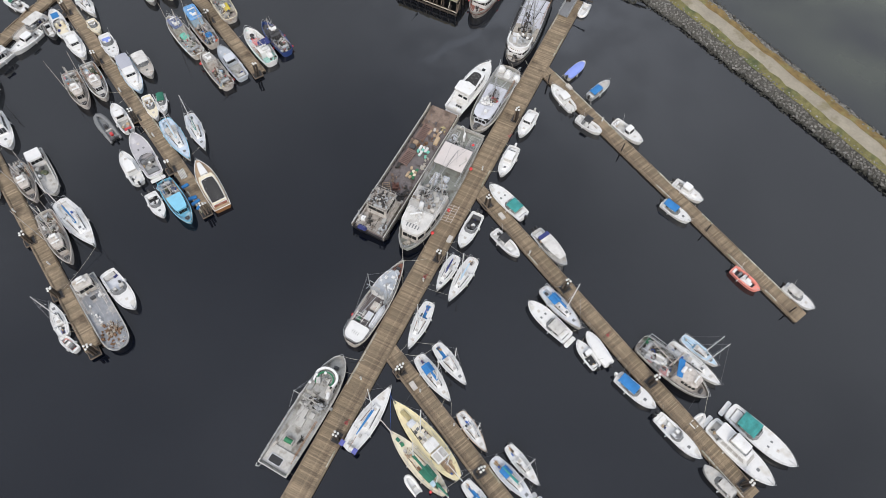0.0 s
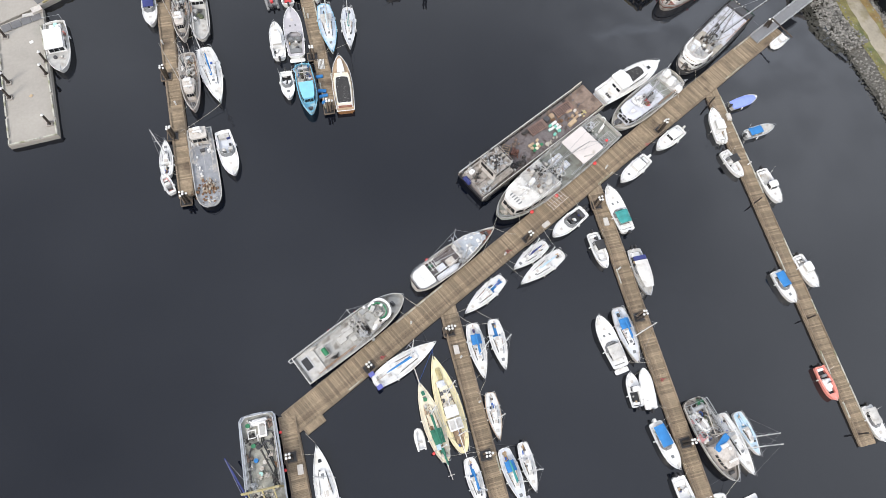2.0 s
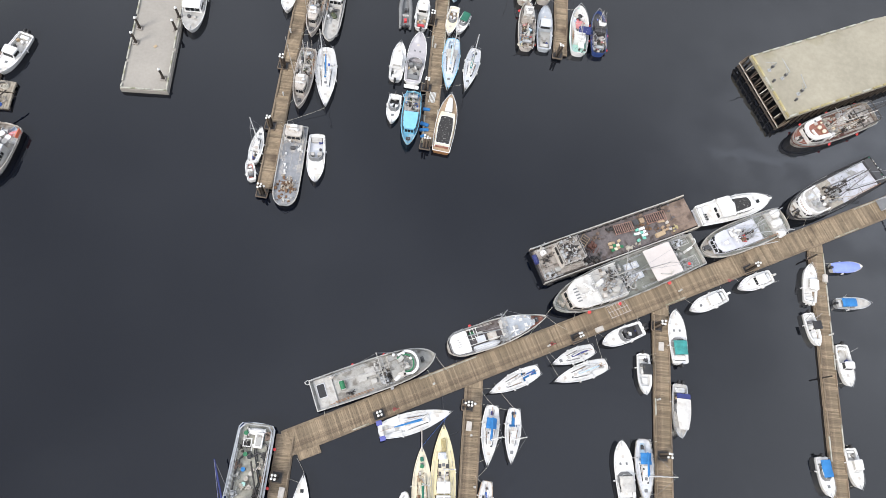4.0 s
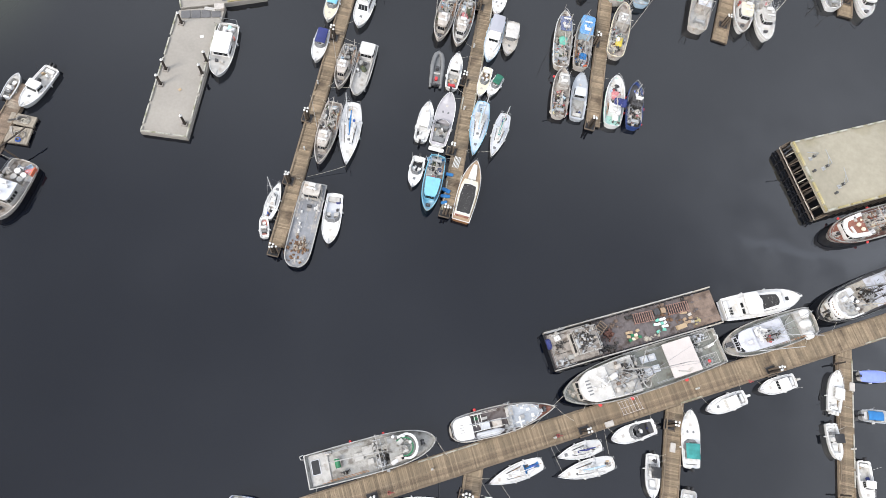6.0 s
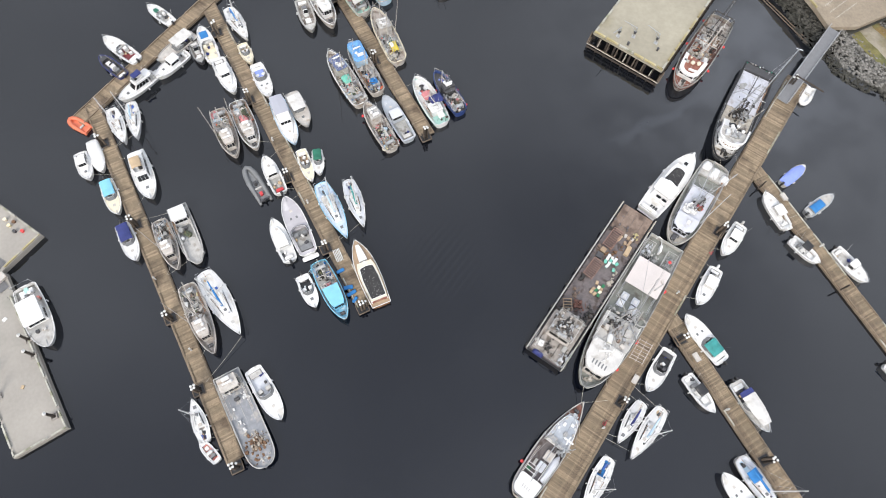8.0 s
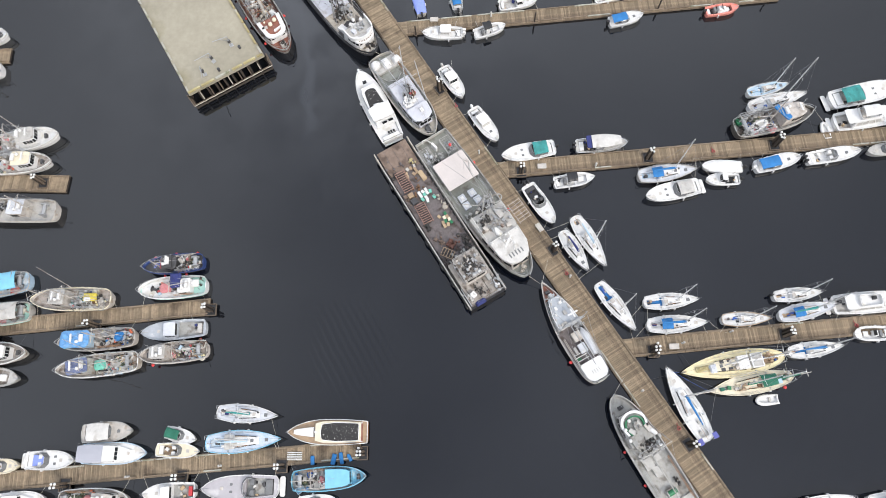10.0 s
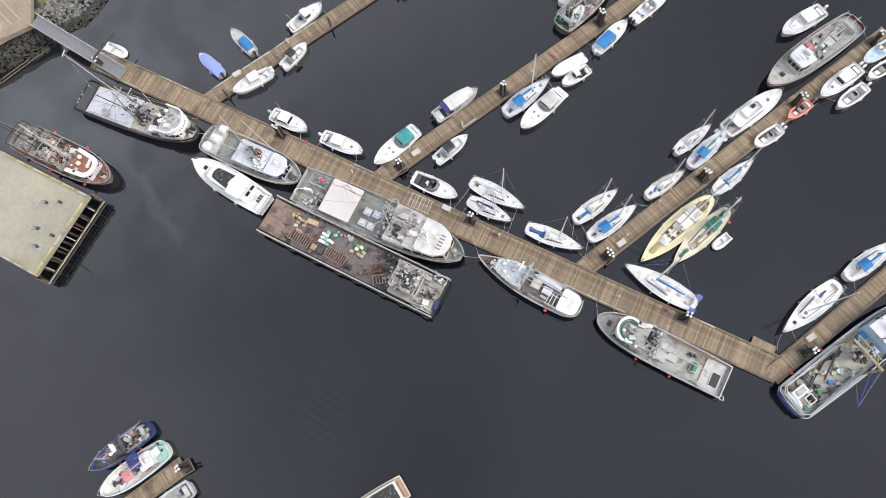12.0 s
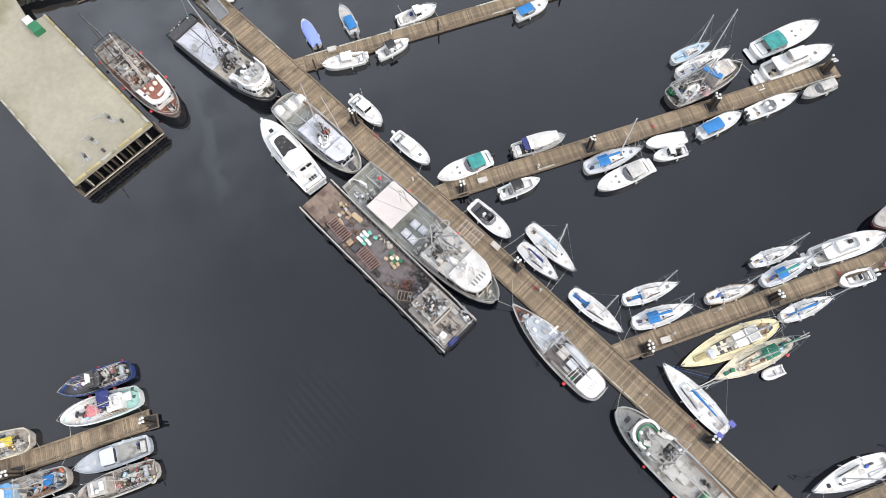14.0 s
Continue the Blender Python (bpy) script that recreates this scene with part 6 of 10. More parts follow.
for i, (x, y) in enumerate(((-56.7, 33.4), (-56.5, 30.6), (-51.2, 36.6), (-50.6, 25.0), (-57.4, 42.3), (-62.4, 52.4), (-51.1, 34.2), (-52.6, 62.4), (-67.4, 61.2))):
    root = thing("float_pile", pose(x, y, 0), "tall timber pile with a white cap at a concrete float", "pile", "float piles")
    bm = bmesh.new()
    bar(bm, (0, 0, -1.5), (0, 0, 3.5), 0.21, 0.18, 8)
    pl = part("timber_pole", bm, "creosote", root)
    bm = bmesh.new()
    bar(bm, (0, 0, 3.47), (0, 0, 3.75), 0.26, 0.06, 10)
    part("cap", bm, "cap", pl)
    bm = bmesh.new()
    for a_, c_, e_, g_ in ((-0.45, 0.45, 0.3, 0.45), (-0.45, 0.45, -0.45, -0.3), (0.3, 0.45, -0.3, 0.3), (-0.45, -0.3, -0.3, 0.3)):
        block(bm, a_, c_, e_, g_, 0.95, 1.15)
    part("pile_collar", bm, "deckgrey", root)

rp = thing("red_ramp", pose(0, 0, 0), "red-sided steel ramp with a dark deck from landing to shore", "ramp")
g0, g1 = Vector((-59.6, 61.0, 1.1)), Vector((-73.5, 90.0, 5.0))
d = g1 - g0
rp.matrix_world = pose(*g0, 0, -math.degrees(math.atan2(d.z, d.xy.length)), math.degrees(math.atan2(d.y, d.x)))
G = d.length
bm = bmesh.new()
block(bm, 0, G, -1.75, 1.75, -0.2, 0.02)
part("ramp_deck", bm, "darkgrey", rp)
bm = bmesh.new()
block(bm, 0, 3.0, -1.74, 1.74, 0.024, 0.04, 0.005)
part("toe_plate", bm, "redfade", rp)
for sd in (-1.9, 1.9):
    bm = bmesh.new()
    block(bm, -0.3, G, sd - 0.14, sd + 0.14, -0.3, 0.9, 0.03)
    part("side_girder", bm, "red", rp)
rb = thing("red_shed", pose(-58.2, 69.0, 1.0, 0, 0, 28), "small red steel equipment box with a paler lid", "box")
bm = bmesh.new()
block(bm, -1.5, 1.5, -1.1, 1.1, 0, 2.0, 0.05)
part("body", bm, "red", rb)
bm = bmesh.new()
block(bm, -1.55, 1.55, -1.1, 0.4, 2.004, 2.12, 0.05)
part("lid", bm, "pink", rb)
wg = thing("white_gangway", pose(0, 0, 0), "slim pale gangway with white rails", "gangway")
g0, g1 = Vector((-55.4, 67.2, 1.1)), Vector((-64.5, 90.0, 5.0))
d = g1 - g0
wg.matrix_world = pose(*g0, 0, -math.degrees(math.atan2(d.z, d.xy.length)), math.degrees(math.atan2(d.y, d.x)))
bm = bmesh.new()
block(bm, 0, d.length, -0.7, 0.7, -0.1, 0.02)
part("walkway", bm, "lightgrey", wg)
for sd in (-0.75, 0.75):
    bm = bmesh.new()
    for z in (0.1, 1.0):
        bar(bm, (0, sd, z), (d.length, sd, z), 0.05, 0.05, 5)
    for i in range(20):
        bar(bm, (d.length * i / 19, sd, 0), (d.length * i / 19, sd, 1.0), 0.03, 0.03, 4)
    part("rail", bm, "cap", wg)
for i, (x, y, h, m) in enumerate(((-50.0, 55.6, 0.5, "cream"), (-49.7, 54.4, 0.5, "yellow"), (-49.0, 54.8, 0.35, "brown"), (-49.2, 53.2, 0.5, "darkgrey"), (-48.2, 52.8, 0.4, "buoy"))):
    root = thing("cargo_tub", pose(x, y, 1.0), "small coloured tub standing on the concrete landing", "tub", "cargo tubs")
    bm = bmesh.new()
    bar(bm, (0, 0, 0), (0, 0, h), 0.22, 0.26, 9)
    part("tub", bm, m, root)
rng = random.Random(9)
for x, y, lx, ly, h, m, lab in ((-53.5, 40.8, 0.6, 0.5, 0.04, "cap", "white square plate lying on the concrete float"), (-52.6, 46.9, 1.6, 1.1, 0.5, "offwhite", "pale grey equipment box by the hinge plates"), (-54.0, 46.2, 1.8, 0.6, 0.12, "lightgrey", "grey steel ramp flap by the hinge plates"), (-53.4, 30.5, 0.5, 0.4, 0.1, "tan", "small tan mat on the concrete float")):
    root = thing("deck_item", pose(x, y, 0.92 if y < 45 else 1.02, 0, 0, rng.uniform(0, 60)), lab, "dock gear")
    bm = bmesh.new()
    block(bm, -lx / 2, lx / 2, -ly / 2, ly / 2, 0, h, 0.01)
    part("body", bm, m, root)
far_shore = thing("far_bank", pose(0, 0, 0), "low paved bank where the ramps land", "shore", kind="structure")
poly_slab("bank", [(-400, 89), (-50, 89), (-40, 132), (200, 200), (200, 400), (-400, 400)], -1, 4.9, "wharf", far_shore, 0.3)

# ---- work float with lifting frame ----
float_dock("work_float", (-75.9, 25.0), (-76.3, 2), 2.6, "grey weathered work float", "plankred", 0, 21)
for cx, cy, lx, ly, turn, seed in ((-73.7, 19.15, 3.9, 1.8, 2, 9), (-73.2, 16.6, 3.4, 2.7, 6, 10)):
    raft = thing("work_raft", pose(cx, cy, 0, 0, 0, turn), "weathered grey-beige work raft with coiled hose and timbers", "raft", "work rafts")
    k = int(lx / 0.36)
    for i in range(k):
        bm = bmesh.new()
        x0 = -lx / 2 + i * lx / k
        block(bm, x0, x0 + lx / k - 0.03, -ly / 2, ly / 2, 0.3, 0.6, 0.02)
        part("board", bm, "raftwood", raft)
    for y in (-ly / 2 + 0.3, ly / 2 - 0.3):
        bm = bmesh.new()
        bar(bm, (-lx / 2, y, 0.0), (lx / 2, y, 0.0), 0.3, 0.3, 8)
        part("log", bm, "creosote", raft)
    gear(raft, random.Random(seed), -lx / 2 + 0.5, lx / 2 - 0.5, ly / 2 - 0.5, 0.6, 5, ("coil", "pipe", "pipe", "coil"))
    bm = bmesh.new()
    tube(bm, [(0.9 * math.cos(t) + 0.2, 0.6 * math.sin(t), 0.68 + 0.01 * i) for i, t in enumerate([0.5 * i for i in range(22)])], 0.06, 5)
    part("coiled_hose", bm, "deckgrey", raft)
fr = thing("lifting_frame", pose(-73.6, 11.6, 0, 0, 0, 0), "dark timber lifting frame over the water", "frame")
for sd in (-1.6, 1.6):
    bm = bmesh.new()
    tube(bm, [(-1.8, sd, -0.5), (-0.9, sd, 2.8), (0.9, sd, 2.8), (1.8, sd, -0.5)], 0.14, 6)
    part("trestle", bm, "pilebrown", fr)
bm = bmesh.new()
for x in (-0.9, 0, 0.9):
    bar(bm, (x, -2.0, 2.9), (x, 2.0, 2.9), 0.1, 0.1, 6)
part("cross_beam", bm, "pilebrown", fr)
bm = bmesh.new()
bar(bm, (-0.5, 0, 2.9), (2.8, 5.5, 3.4), 0.14, 0.1, 6)
part("jib", bm, "creosote", fr)

M["yellowraft"] = mat("yellow_rubber", (0.62, 0.5, 0.06), 0.55, var=0.12)
M["aqua"] = mat("aqua_plastic", (0.16, 0.5, 0.4), 0.5, var=0.1)


def drape(root, x, y, z, lx, ly, h, material, name, seed=1, turn=0):
    """A loosely folded tarpaulin, bagged net or bundle lying on deck."""
    rng = random.Random(seed)
    bm = bmesh.new()
    dome(bm, rrect(-lx / 2, lx / 2, -ly / 2, ly / 2, min(lx, ly) * 0.2, 4), 0, h, 4)
    for v in bm.verts:
        v.co += Vector((rng.uniform(-0.07, 0.07), rng.uniform(-0.07, 0.07), rng.uniform(-0.05, 0.08)))
    bmesh.ops.transform(bm, matrix=Matrix.Translation((x, y, z)) @ Matrix.Rotation(radians(turn), 4, "Z"), verts=bm.verts)
    return part(name, bm, material, root)


def box(root, x, y, z, lx, ly, h, m="offwhite", name="deck_locker", turn=0.0, r=0.05, label=""):
    bm = bmesh.new()
    block(bm, -lx / 2, lx / 2, -ly / 2, ly / 2, 0, h, min(0.04, h / 3), r)
    bmesh.ops.transform(bm, matrix=Matrix.Translation((x, y, z)) @ Matrix.Rotation(radians(turn), 4, "Z"), verts=bm.verts)
    return part(name, bm, m, root, label)


def pole(root, p, q, r=0.05, m="steel", name="boom", r1=None):
    bm = bmesh.new()
    bar(bm, p, q, r, r1 or r * 0.75, 6)
    return part(name, bm, m, root)


def wires(root, pairs, r=0.018, m="wire", name="stay_wire"):
    for p, q in pairs:
        bm = bmesh.new()
        bar(bm, p, q, r, r, 4)
        part(name, bm, m, root)


def path(root, pts, r, m, name, k=6):
    bm = bmesh.new()
    tube(bm, pts, r, k)
    return part(name, bm, m, root)


def canister(root, p, q, r, m="white", name="life_raft"):
    """A round-ended drum lying between two points."""
    bm = bmesh.new()
    p, q = Vector(p), Vector(q)
    d = (q - p) * 0.12
    bar(bm, p, p + d, r * 0.6, r, 10)
    bar(bm, p + d, q - d, r, r, 10)
    bar(bm, q - d, q, r, r * 0.6, 10)
    return part(name, bm, m, root)


def coaming(root, x0, x1, w0, w1, z, h, m, name, t=0.14, nose=0.6, label=""):
    """A curved wall open aft that wraps round the front of a wheelhouse top."""
    outer = [(x0, w0)] + [(x1 - nose + nose * math.cos(a), (w1 * math.sin(a))) for a in [math.pi / 2 * (1 - i / 6) for i in range(13)]] + [(x0, -w0)]
    inner = [(x0, w0 - t)] + [(x1 - t - (nose - t / 2) + (nose - t / 2) * math.cos(a), (w1 - t) * math.sin(a)) for a in [math.pi / 2 * (1 - i / 6) for i in range(13)]] + [(x0, -w0 + t)]
    bm = bmesh.new()
    ring_loft(bm, [[(*o, z), (*o, z + h), (*i, z + h), (*i, z)] for o, i in zip(outer, inner)])
    return part(name, bm, m, root, label)


def marks(root, x, y0, y1, z, count, lx, ly, m="black", name="roof_mark"):
    for i in range(count):
        bm = bmesh.new()
        block(bm, -lx / 2, lx / 2, -ly / 2, ly / 2, 0, 0.012, 0.003, 0.02)
        ob = part(name, bm, m, root)
        ob.matrix_local = pose(x, y0 + (y1 - y0) * i / (count - 1), z)


def drying_pile(root, rng, x0, x1, w, z, m, name="net_roll", h=0.5):
    bm = bmesh.new()
    dome(bm, rrect(x0, x1, -w, w, 0.4, 4), z, z + h, 4)
    for v in bm.verts:
        v.co += Vector((rng.uniform(-0.1, 0.1), rng.uniform(-0.1, 0.1), rng.uniform(-0.1, 0.12)))
    return part(name, bm, m, root)


# ---- boats along the south side of the main float ----
r = sailboat(-3.3, -21.2, 23.3, 10.8, 3.1, "long white sailboat with blue sail cover and blue stern panels", cover="blue", stripe="white")
for y in (-1.0, 1.1):
    hatch(r, -4.9, y, 1.7, 0.8, 0.65, "solar", "blue solar panel", 0.05, "solar_panel")
sailboat(9.9, -13.6, -147.2, 8.4, 2.5, "white sailboat with blue cockpit cushions beside the main float", sole="blue", cover=None)
sailboat(18.2, -8.7, -152.2, 7.0, 2.3, "small white sailboat with navy sail cover", cover="navy")
sailboat(19.5, -10.9, -153.7, 8.8, 2.6, "white sailboat with pale blue sail cover rafted outside another", cover="paleblue")
motorboat(25.6, -4.4, -150.7, 7.4, 2.6, "white runabout with a dark windscreen and black seats", "cuddy", sole="black", seats="darkgrey", motors=2)
motorboat(38.9, 3.0, -148.7, 7.1, 2.5, "white low-cabin motorboat with an outboard", "cabin", sole="deckwhite", glass="lightgrey", motor_m="white")
motorboat(46.6, 7.6, -151.7, 6.6, 2.5, "white cabin motorboat with dark windows", "cabin", sole="deckwhite", motor_m="lightgrey")
inflatable(73.7, 24.1, -150.2, 4.1, 2.2, "white inflatable dinghy at the gangway foot", "white", "deckwhite")

# ---- first finger ----
yellow_ketch = sailboat(1.5, -27.9, 97.2, 14.2, 3.6, "long pale yellow ketch with cream deckhouse", "yellow", "yellow", cover=None, mizzen=True, name="ketch", house_m="cream", stripe="yellow", sole="teak", mast=0.95)
green_ketch = sailboat(-1.1, -29.9, 98.8, 11.5, 2.9, "cream gaff ketch with green canvas covers and a bowsprit", "cream", "cream", cover="green", mizzen=True, name="ketch", stripe="cream", tent="green", house_m="cream", sole="teak", mast=0.95)
bm = bmesh.new()
bar(bm, (5.0, 0, 1.25), (8.0, 0, 1.6), 0.09, 0.06, 6)
part("bowsprit", bm, "offwhite", green_ketch)
bm = bmesh.new()
bar(bm, (-5.2, 0, 1.1), (-8.0, 0, 1.3), 0.08, 0.05, 6)
bumkin = part("stern_spar", bm, "offwhite", green_ketch)
bm = bmesh.new()
bar(bm, (-7.4, -0.5, 1.25), (-7.4, 0.5, 1.25), 0.04, 0.04, 5)
part("cross_bar", bm, "offwhite", bumkin)
inflatable(-3.2, -31.9, 93.6, 2.9, 1.5, "small white inflatable dinghy tied beside a ketch", "white", "deckwhite", False)
sailboat(3.1, -39.1, -84.7, 7.5, 2.2, "small white sailboat with blue sail and cushions", cover="blue", sole="blue")
sailboat(7.2, -21.5, -88.8, 8.4, 2.6, "white sailboat with a blue cockpit cover and boom cover", cover="blue", tent="blue")
sailboat(10.4, -21.1, -88.1, 7.7, 2.4, "white sailboat with a short blue sail bag", cover=None, sole="blue")
sailboat(7.5, -30.8, -90.3, 6.8, 2.1, "small white sailboat with dark hatches and teak trim", cover=None, stripe="teak")
sailboat(10.6, -38.2, -86.4, 6.8, 2.0, "small plain white sailboat with an outboard", cover=None, motor=True)
sailboat(8.3, -39.1, -80.4, 8.2, 2.4, "white sailboat with a teal sail cover and blue cockpit tent", "white", "palegrey", cover="teal", tent="blue", sole="tan")
motorboat(9.1, -47.7, -88.0, 10.9, 3.1, "white flybridge motor yacht with pale windows", "fly", motors=0, top=None, glass="lightgrey")
r, f, zd = fishing(11.2, -60.4, 91.7, 17.4, 4.6, "grey fishing vessel with a maroon bow and white wheelhouse", "maroon", "grey", "lightgrey", "palegrey", m_rail="grey", fore_m="lightgrey", hs=(0.6, 0.76), hw=0.7, masts=(0.5,), mh=0.4, booms=2, drums=1, gears=7, seed=18, hatches=2, fb=1.5)
motorboat(16.0, -63.2, 87.8, 8.0, 2.9, "pale grey cabin motorboat rafted outside a fishing vessel", "cabin", "white", "palegrey", motor_m="white", glass="lightgrey")
motorboat(4.9, -46.9, 89.9, 5.0, 2.1, "white open dinghy with white outboards beside the float", "console", motors=2, motor_m="white", rail=False, name="dinghy", bluff=0.7, sole="deckwhite")
motorboat(5.5, -53.1, 90.9, 4.4, 1.7, "small faded red skiff with an outboard", "console", "pink", "pink", sole="pink", name="skiff", rail=False)
motorboat(5.6, -60.7, 91.8, 8.0, 2.5, "white cabin motorboat with a pale canvas top", "cabin", motors=2, motor_m="white")
motorboat(2.9, -60.4, 91.5, 5.9, 2.1, "small white open motorboat beside a float", "console", motors=1, motor_m="white")
motorboat(6.0, -68.4, 90.0, 6.3, 2.1, "pale blue sport boat beside a float", "cuddy", "white", "paleblue", glass="paleblue")
motorboat(3.7, -66.7, 87.8, 5.3, 1.9, "small white open skiff", "console", sole="deckgrey", name="skiff")

# ---- second finger ----
motorboat(29.1, -9.6, -83.3, 6.3, 2.2, "white centre-console boat with a small black canvas top", "console", top="black", sole="deckwhite", bluff=0.2)
motorboat(26.6, -23.6, 99.9, 8.5, 2.9, "white express cruiser with a grey cockpit top", "express", motors=0, top="lightgrey", sole="lightgrey")
sailboat(29.5, -23.2, -84.8, 8.9, 2.8, "pale grey sailboat with blue cockpit cover and boom cover", "lightgrey", "palegrey", cover="blue", tent="blue", sole="paleblue")
motorboat(28.1, -31.0, 88.6, 5.1, 2.0, "small white cabin boat with dark cockpit", "pilot", sole="black")
motorboat(30.1, -31.2, 85.7, 6.1, 2.1, "white runabout under a pale fitted cover", "cover", top="deckwhite")
motorboat(30.4, -39.2, -78.3, 7.1, 2.4, "white motorboat with a bright blue canopy", "cuddy", top="blue", motor_m="white")
motorboat(31.1, -47.3, -83.0, 8.2, 2.3, "low white speedboat with dark stripe windscreen", "cuddy", sole="deckwhite", motors=2)
motorboat(31.6, -54.8, 96.0, 5.5, 2.0, "small grey motorboat with a pale canopy", "cuddy", "lightgrey", "lightgrey", top="lightgrey")
motorboat(34.0, -3.3, 98.5, 8.5, 2.9, "white express cruiser with a teal cockpit canopy", "express", top="teal", motors=1)
motorboat(34.6, -14.1, -88.6, 8.0, 2.6, "aluminium workboat with a long pale canvas top and navy strip", "cuddy", "alu", "lightgrey", sole="darkgrey", motors=2, flat=("dirtywhite", 0.3, 0.86), strip="navy")
r, f, zd = fishing(37.1, -39.7, -77.9, 12.0, 3.9, "weathered grey fishing boat with a blue tarpaulin strip", "darksteel_hull", "deckgrey", "bleached", "bleached", "lightgrey", hs=(0.55, 0.84), hw=0.7, masts=(0.45,), mh=0.55, gears=12, seed=35, drums=1, gallows=True)
bm = bmesh.new()
block(bm, -0.45, 0.45, -1.5, 1.3, 0, 0.12, 0.05, 0.1)
ob = part("tarpaulin", bm, "blue", r)
ob.matrix_local = pose(0.6, 0.1, f.z(0.5) + 1.66, 0, 0, 25)
rng = random.Random(135)
for x, y, rx, ry, k, m in ((-4.8, 0.2, 0.8, 1.3, 34, "darksteel"), (-4.9, 0.9, 0.5, 0.5, 14, "signgreen"), (-2.9, -1.0, 1.3, 0.5, 22, "darksteel"), (-2.6, 1.2, 1.4, 0.4, 20, "grey"), (-0.6, 0.0, 0.5, 1.4, 20, "darkgrey")):
    machinery(r, rng, x, y, zd, rx, ry, 0.8, k, m)
inflatable(36.0, -37.1, -60.0, 3.2, 1.5, "small white inflatable tender lying on a fishing boat deck", "white", "deckwhite", False).location.z = f.z(0.3) - 0.3
sailboat(42.5, -40.0, -79.5, 6.6, 2.0, "small pale blue sailboat with white mast", "white", "paleblue", cover="paleblue", sole="cyan")
sailboat(40.4, -41.0, -77.7, 9.3, 2.5, "white sailboat rafted beside a fishing boat", cover=None)
motorboat(36.8, -53.9, -83.7, 11.4, 3.4, "cream-white motor yacht with a pale covered saloon", "fly", motors=0, top="deckwhite", seats="offwhite", glass="lightgrey")
motorboat(40.86, -54.0, -79.7, 11.4, 3.5, "white express cruiser with a large teal cockpit canopy", "express", motors=0, top="teal")
inflatable(35.2, -47.3, 4.2, 2.8, 1.4, "white tender hung at a motor yacht's stern", "white", "deckwhite", False)

# ---- third finger ----
motorboat(55.7, 8.9, 87.7, 6.7, 2.4, "white cabin motorboat with twin outboards", "cabin", motors=2, motor_m="white", glass="lightgrey", sole="deckwhite")
motorboat(55.8, 1.4, -74.6, 5.5, 2.1, "white centre-console boat with a small black canvas top", "console", top="black", sole="deckwhite")
motorboat(56.5, -20.3, -78.1, 5.8, 2.2, "white motorboat with bright blue canopy", "cuddy", top="blue")
skiff = motorboat(57.2, -35.5, -84.1, 5.4, 2.0, "faded red open boat with a white cover and black stern well", "console", "pink", "pink", sole="black", name="skiff")
drape(skiff, 0.1, 0, 0.5, 1.5, 1.3, 0.45, "deckwhite", "covered_seat", 6)
motorboat(62.1, 12.7, 12.2, 5.5, 1.9, "skiff under a periwinkle blue tarpaulin", "cover", "lightgrey", top="peri", name="skiff")
motorboat(62.7, 6.7, 9.2, 5.9, 2.0, "aluminium skiff with a dark blue cover", "cuddy", "alu", "lightgrey", top="blue", name="skiff", sole="grey")
motorboat(60.7, -3.5, -82.3, 6.7, 2.4, "white pilothouse motorboat with outboard", "pilot")
motorboat(61.0, -18.5, -78.9, 5.9, 2.2, "plain white cabin motorboat beside a float", "cabin", glass="lightgrey")
motorboat(62.0, -42.3, -83.0, 5.6, 2.1, "white runabout with a grey canvas top and black outboard", "cuddy", "white", top="lightgrey", sole="darkgrey")

sailboat(-16.5, -35.1, 94.8, 10.6, 3.0, "large white sailboat with black deck hatches and a swung boom", cover=None, name="sailboat", dark_hatch="glass")
sailboat(-16.0, -45.8, -89.5, 8.8, 2.6, "white sailboat with a blue cockpit tent and cream canvas", cover="blue", tent="blue")

# ---- west finger ----
r, f, zd = fishing(-28.2, 13.9, -86.4, 13.8, 3.9, "grey flat-decked work barge with rusty foredeck and white cabin aft", "lightgrey", "slate", "offwhite", "offwhite", "lightgrey", hs=(0.05, 0.2), hw=0.7, hh=2.0, masts=(), drums=0, gears=0, seed=58, round_stern=0.0, hatches=0, tw=0.94, bul=0.35, bluff=0.95, fb=0.95, p=4.5)
rng = random.Random(58)
for x, y, rx, ry, k, m, nm in ((3.9, 0.1, 1.9, 1.6, 30, "plankred", "scrap_heap"), (4.3, -0.4, 1.8, 1.6, 50, "brown", "scrap_heap"), (3.2, 0.5, 1.4, 1.2, 24, "deckbeige", "scrap_heap"), (-4.6, 0.6, 0.7, 1.3, 24, "steel", "deck_machine"), (-4.4, -0.9, 0.8, 0.7, 14, "white", "deck_machine"), (-2.8, 1.1, 0.8, 0.4, 10, "deckwhite", "loose_gear"), (0.2, -0.8, 2.2, 0.7, 9, "deckwhite", "loose_gear"), (5.8, 0.3, 0.4, 1.2, 12, "lightgrey", "loose_gear")):
    machinery(r, rng, x, y, zd, rx, ry, 0.3, k, m, nm)
drape(r, 3.6, 0.2, zd - 0.05, 2.6, 1.9, 0.16, "brown", "rusty_tarpaulin", 11, 20)
drape(r, 4.8, -0.7, zd - 0.05, 1.3, 1.2, 0.14, "rust", "rusty_tarpaulin", 12, -15)
for y in (-1.15, 0.0, 1.15):
    path(r, [(-3.4, y, zd + 0.03), (2.0, y, zd + 0.03)], 0.03, "lightgrey", "deck_seam", 4)
motorboat(-24.6, 15.9, -81.6, 8.6, 2.9, "white launch with an open pale cockpit and raked windscreen", "cuddy", sole="palegrey", motors=0, glass="smoke", seats="lightgrey", bluff=0.5)
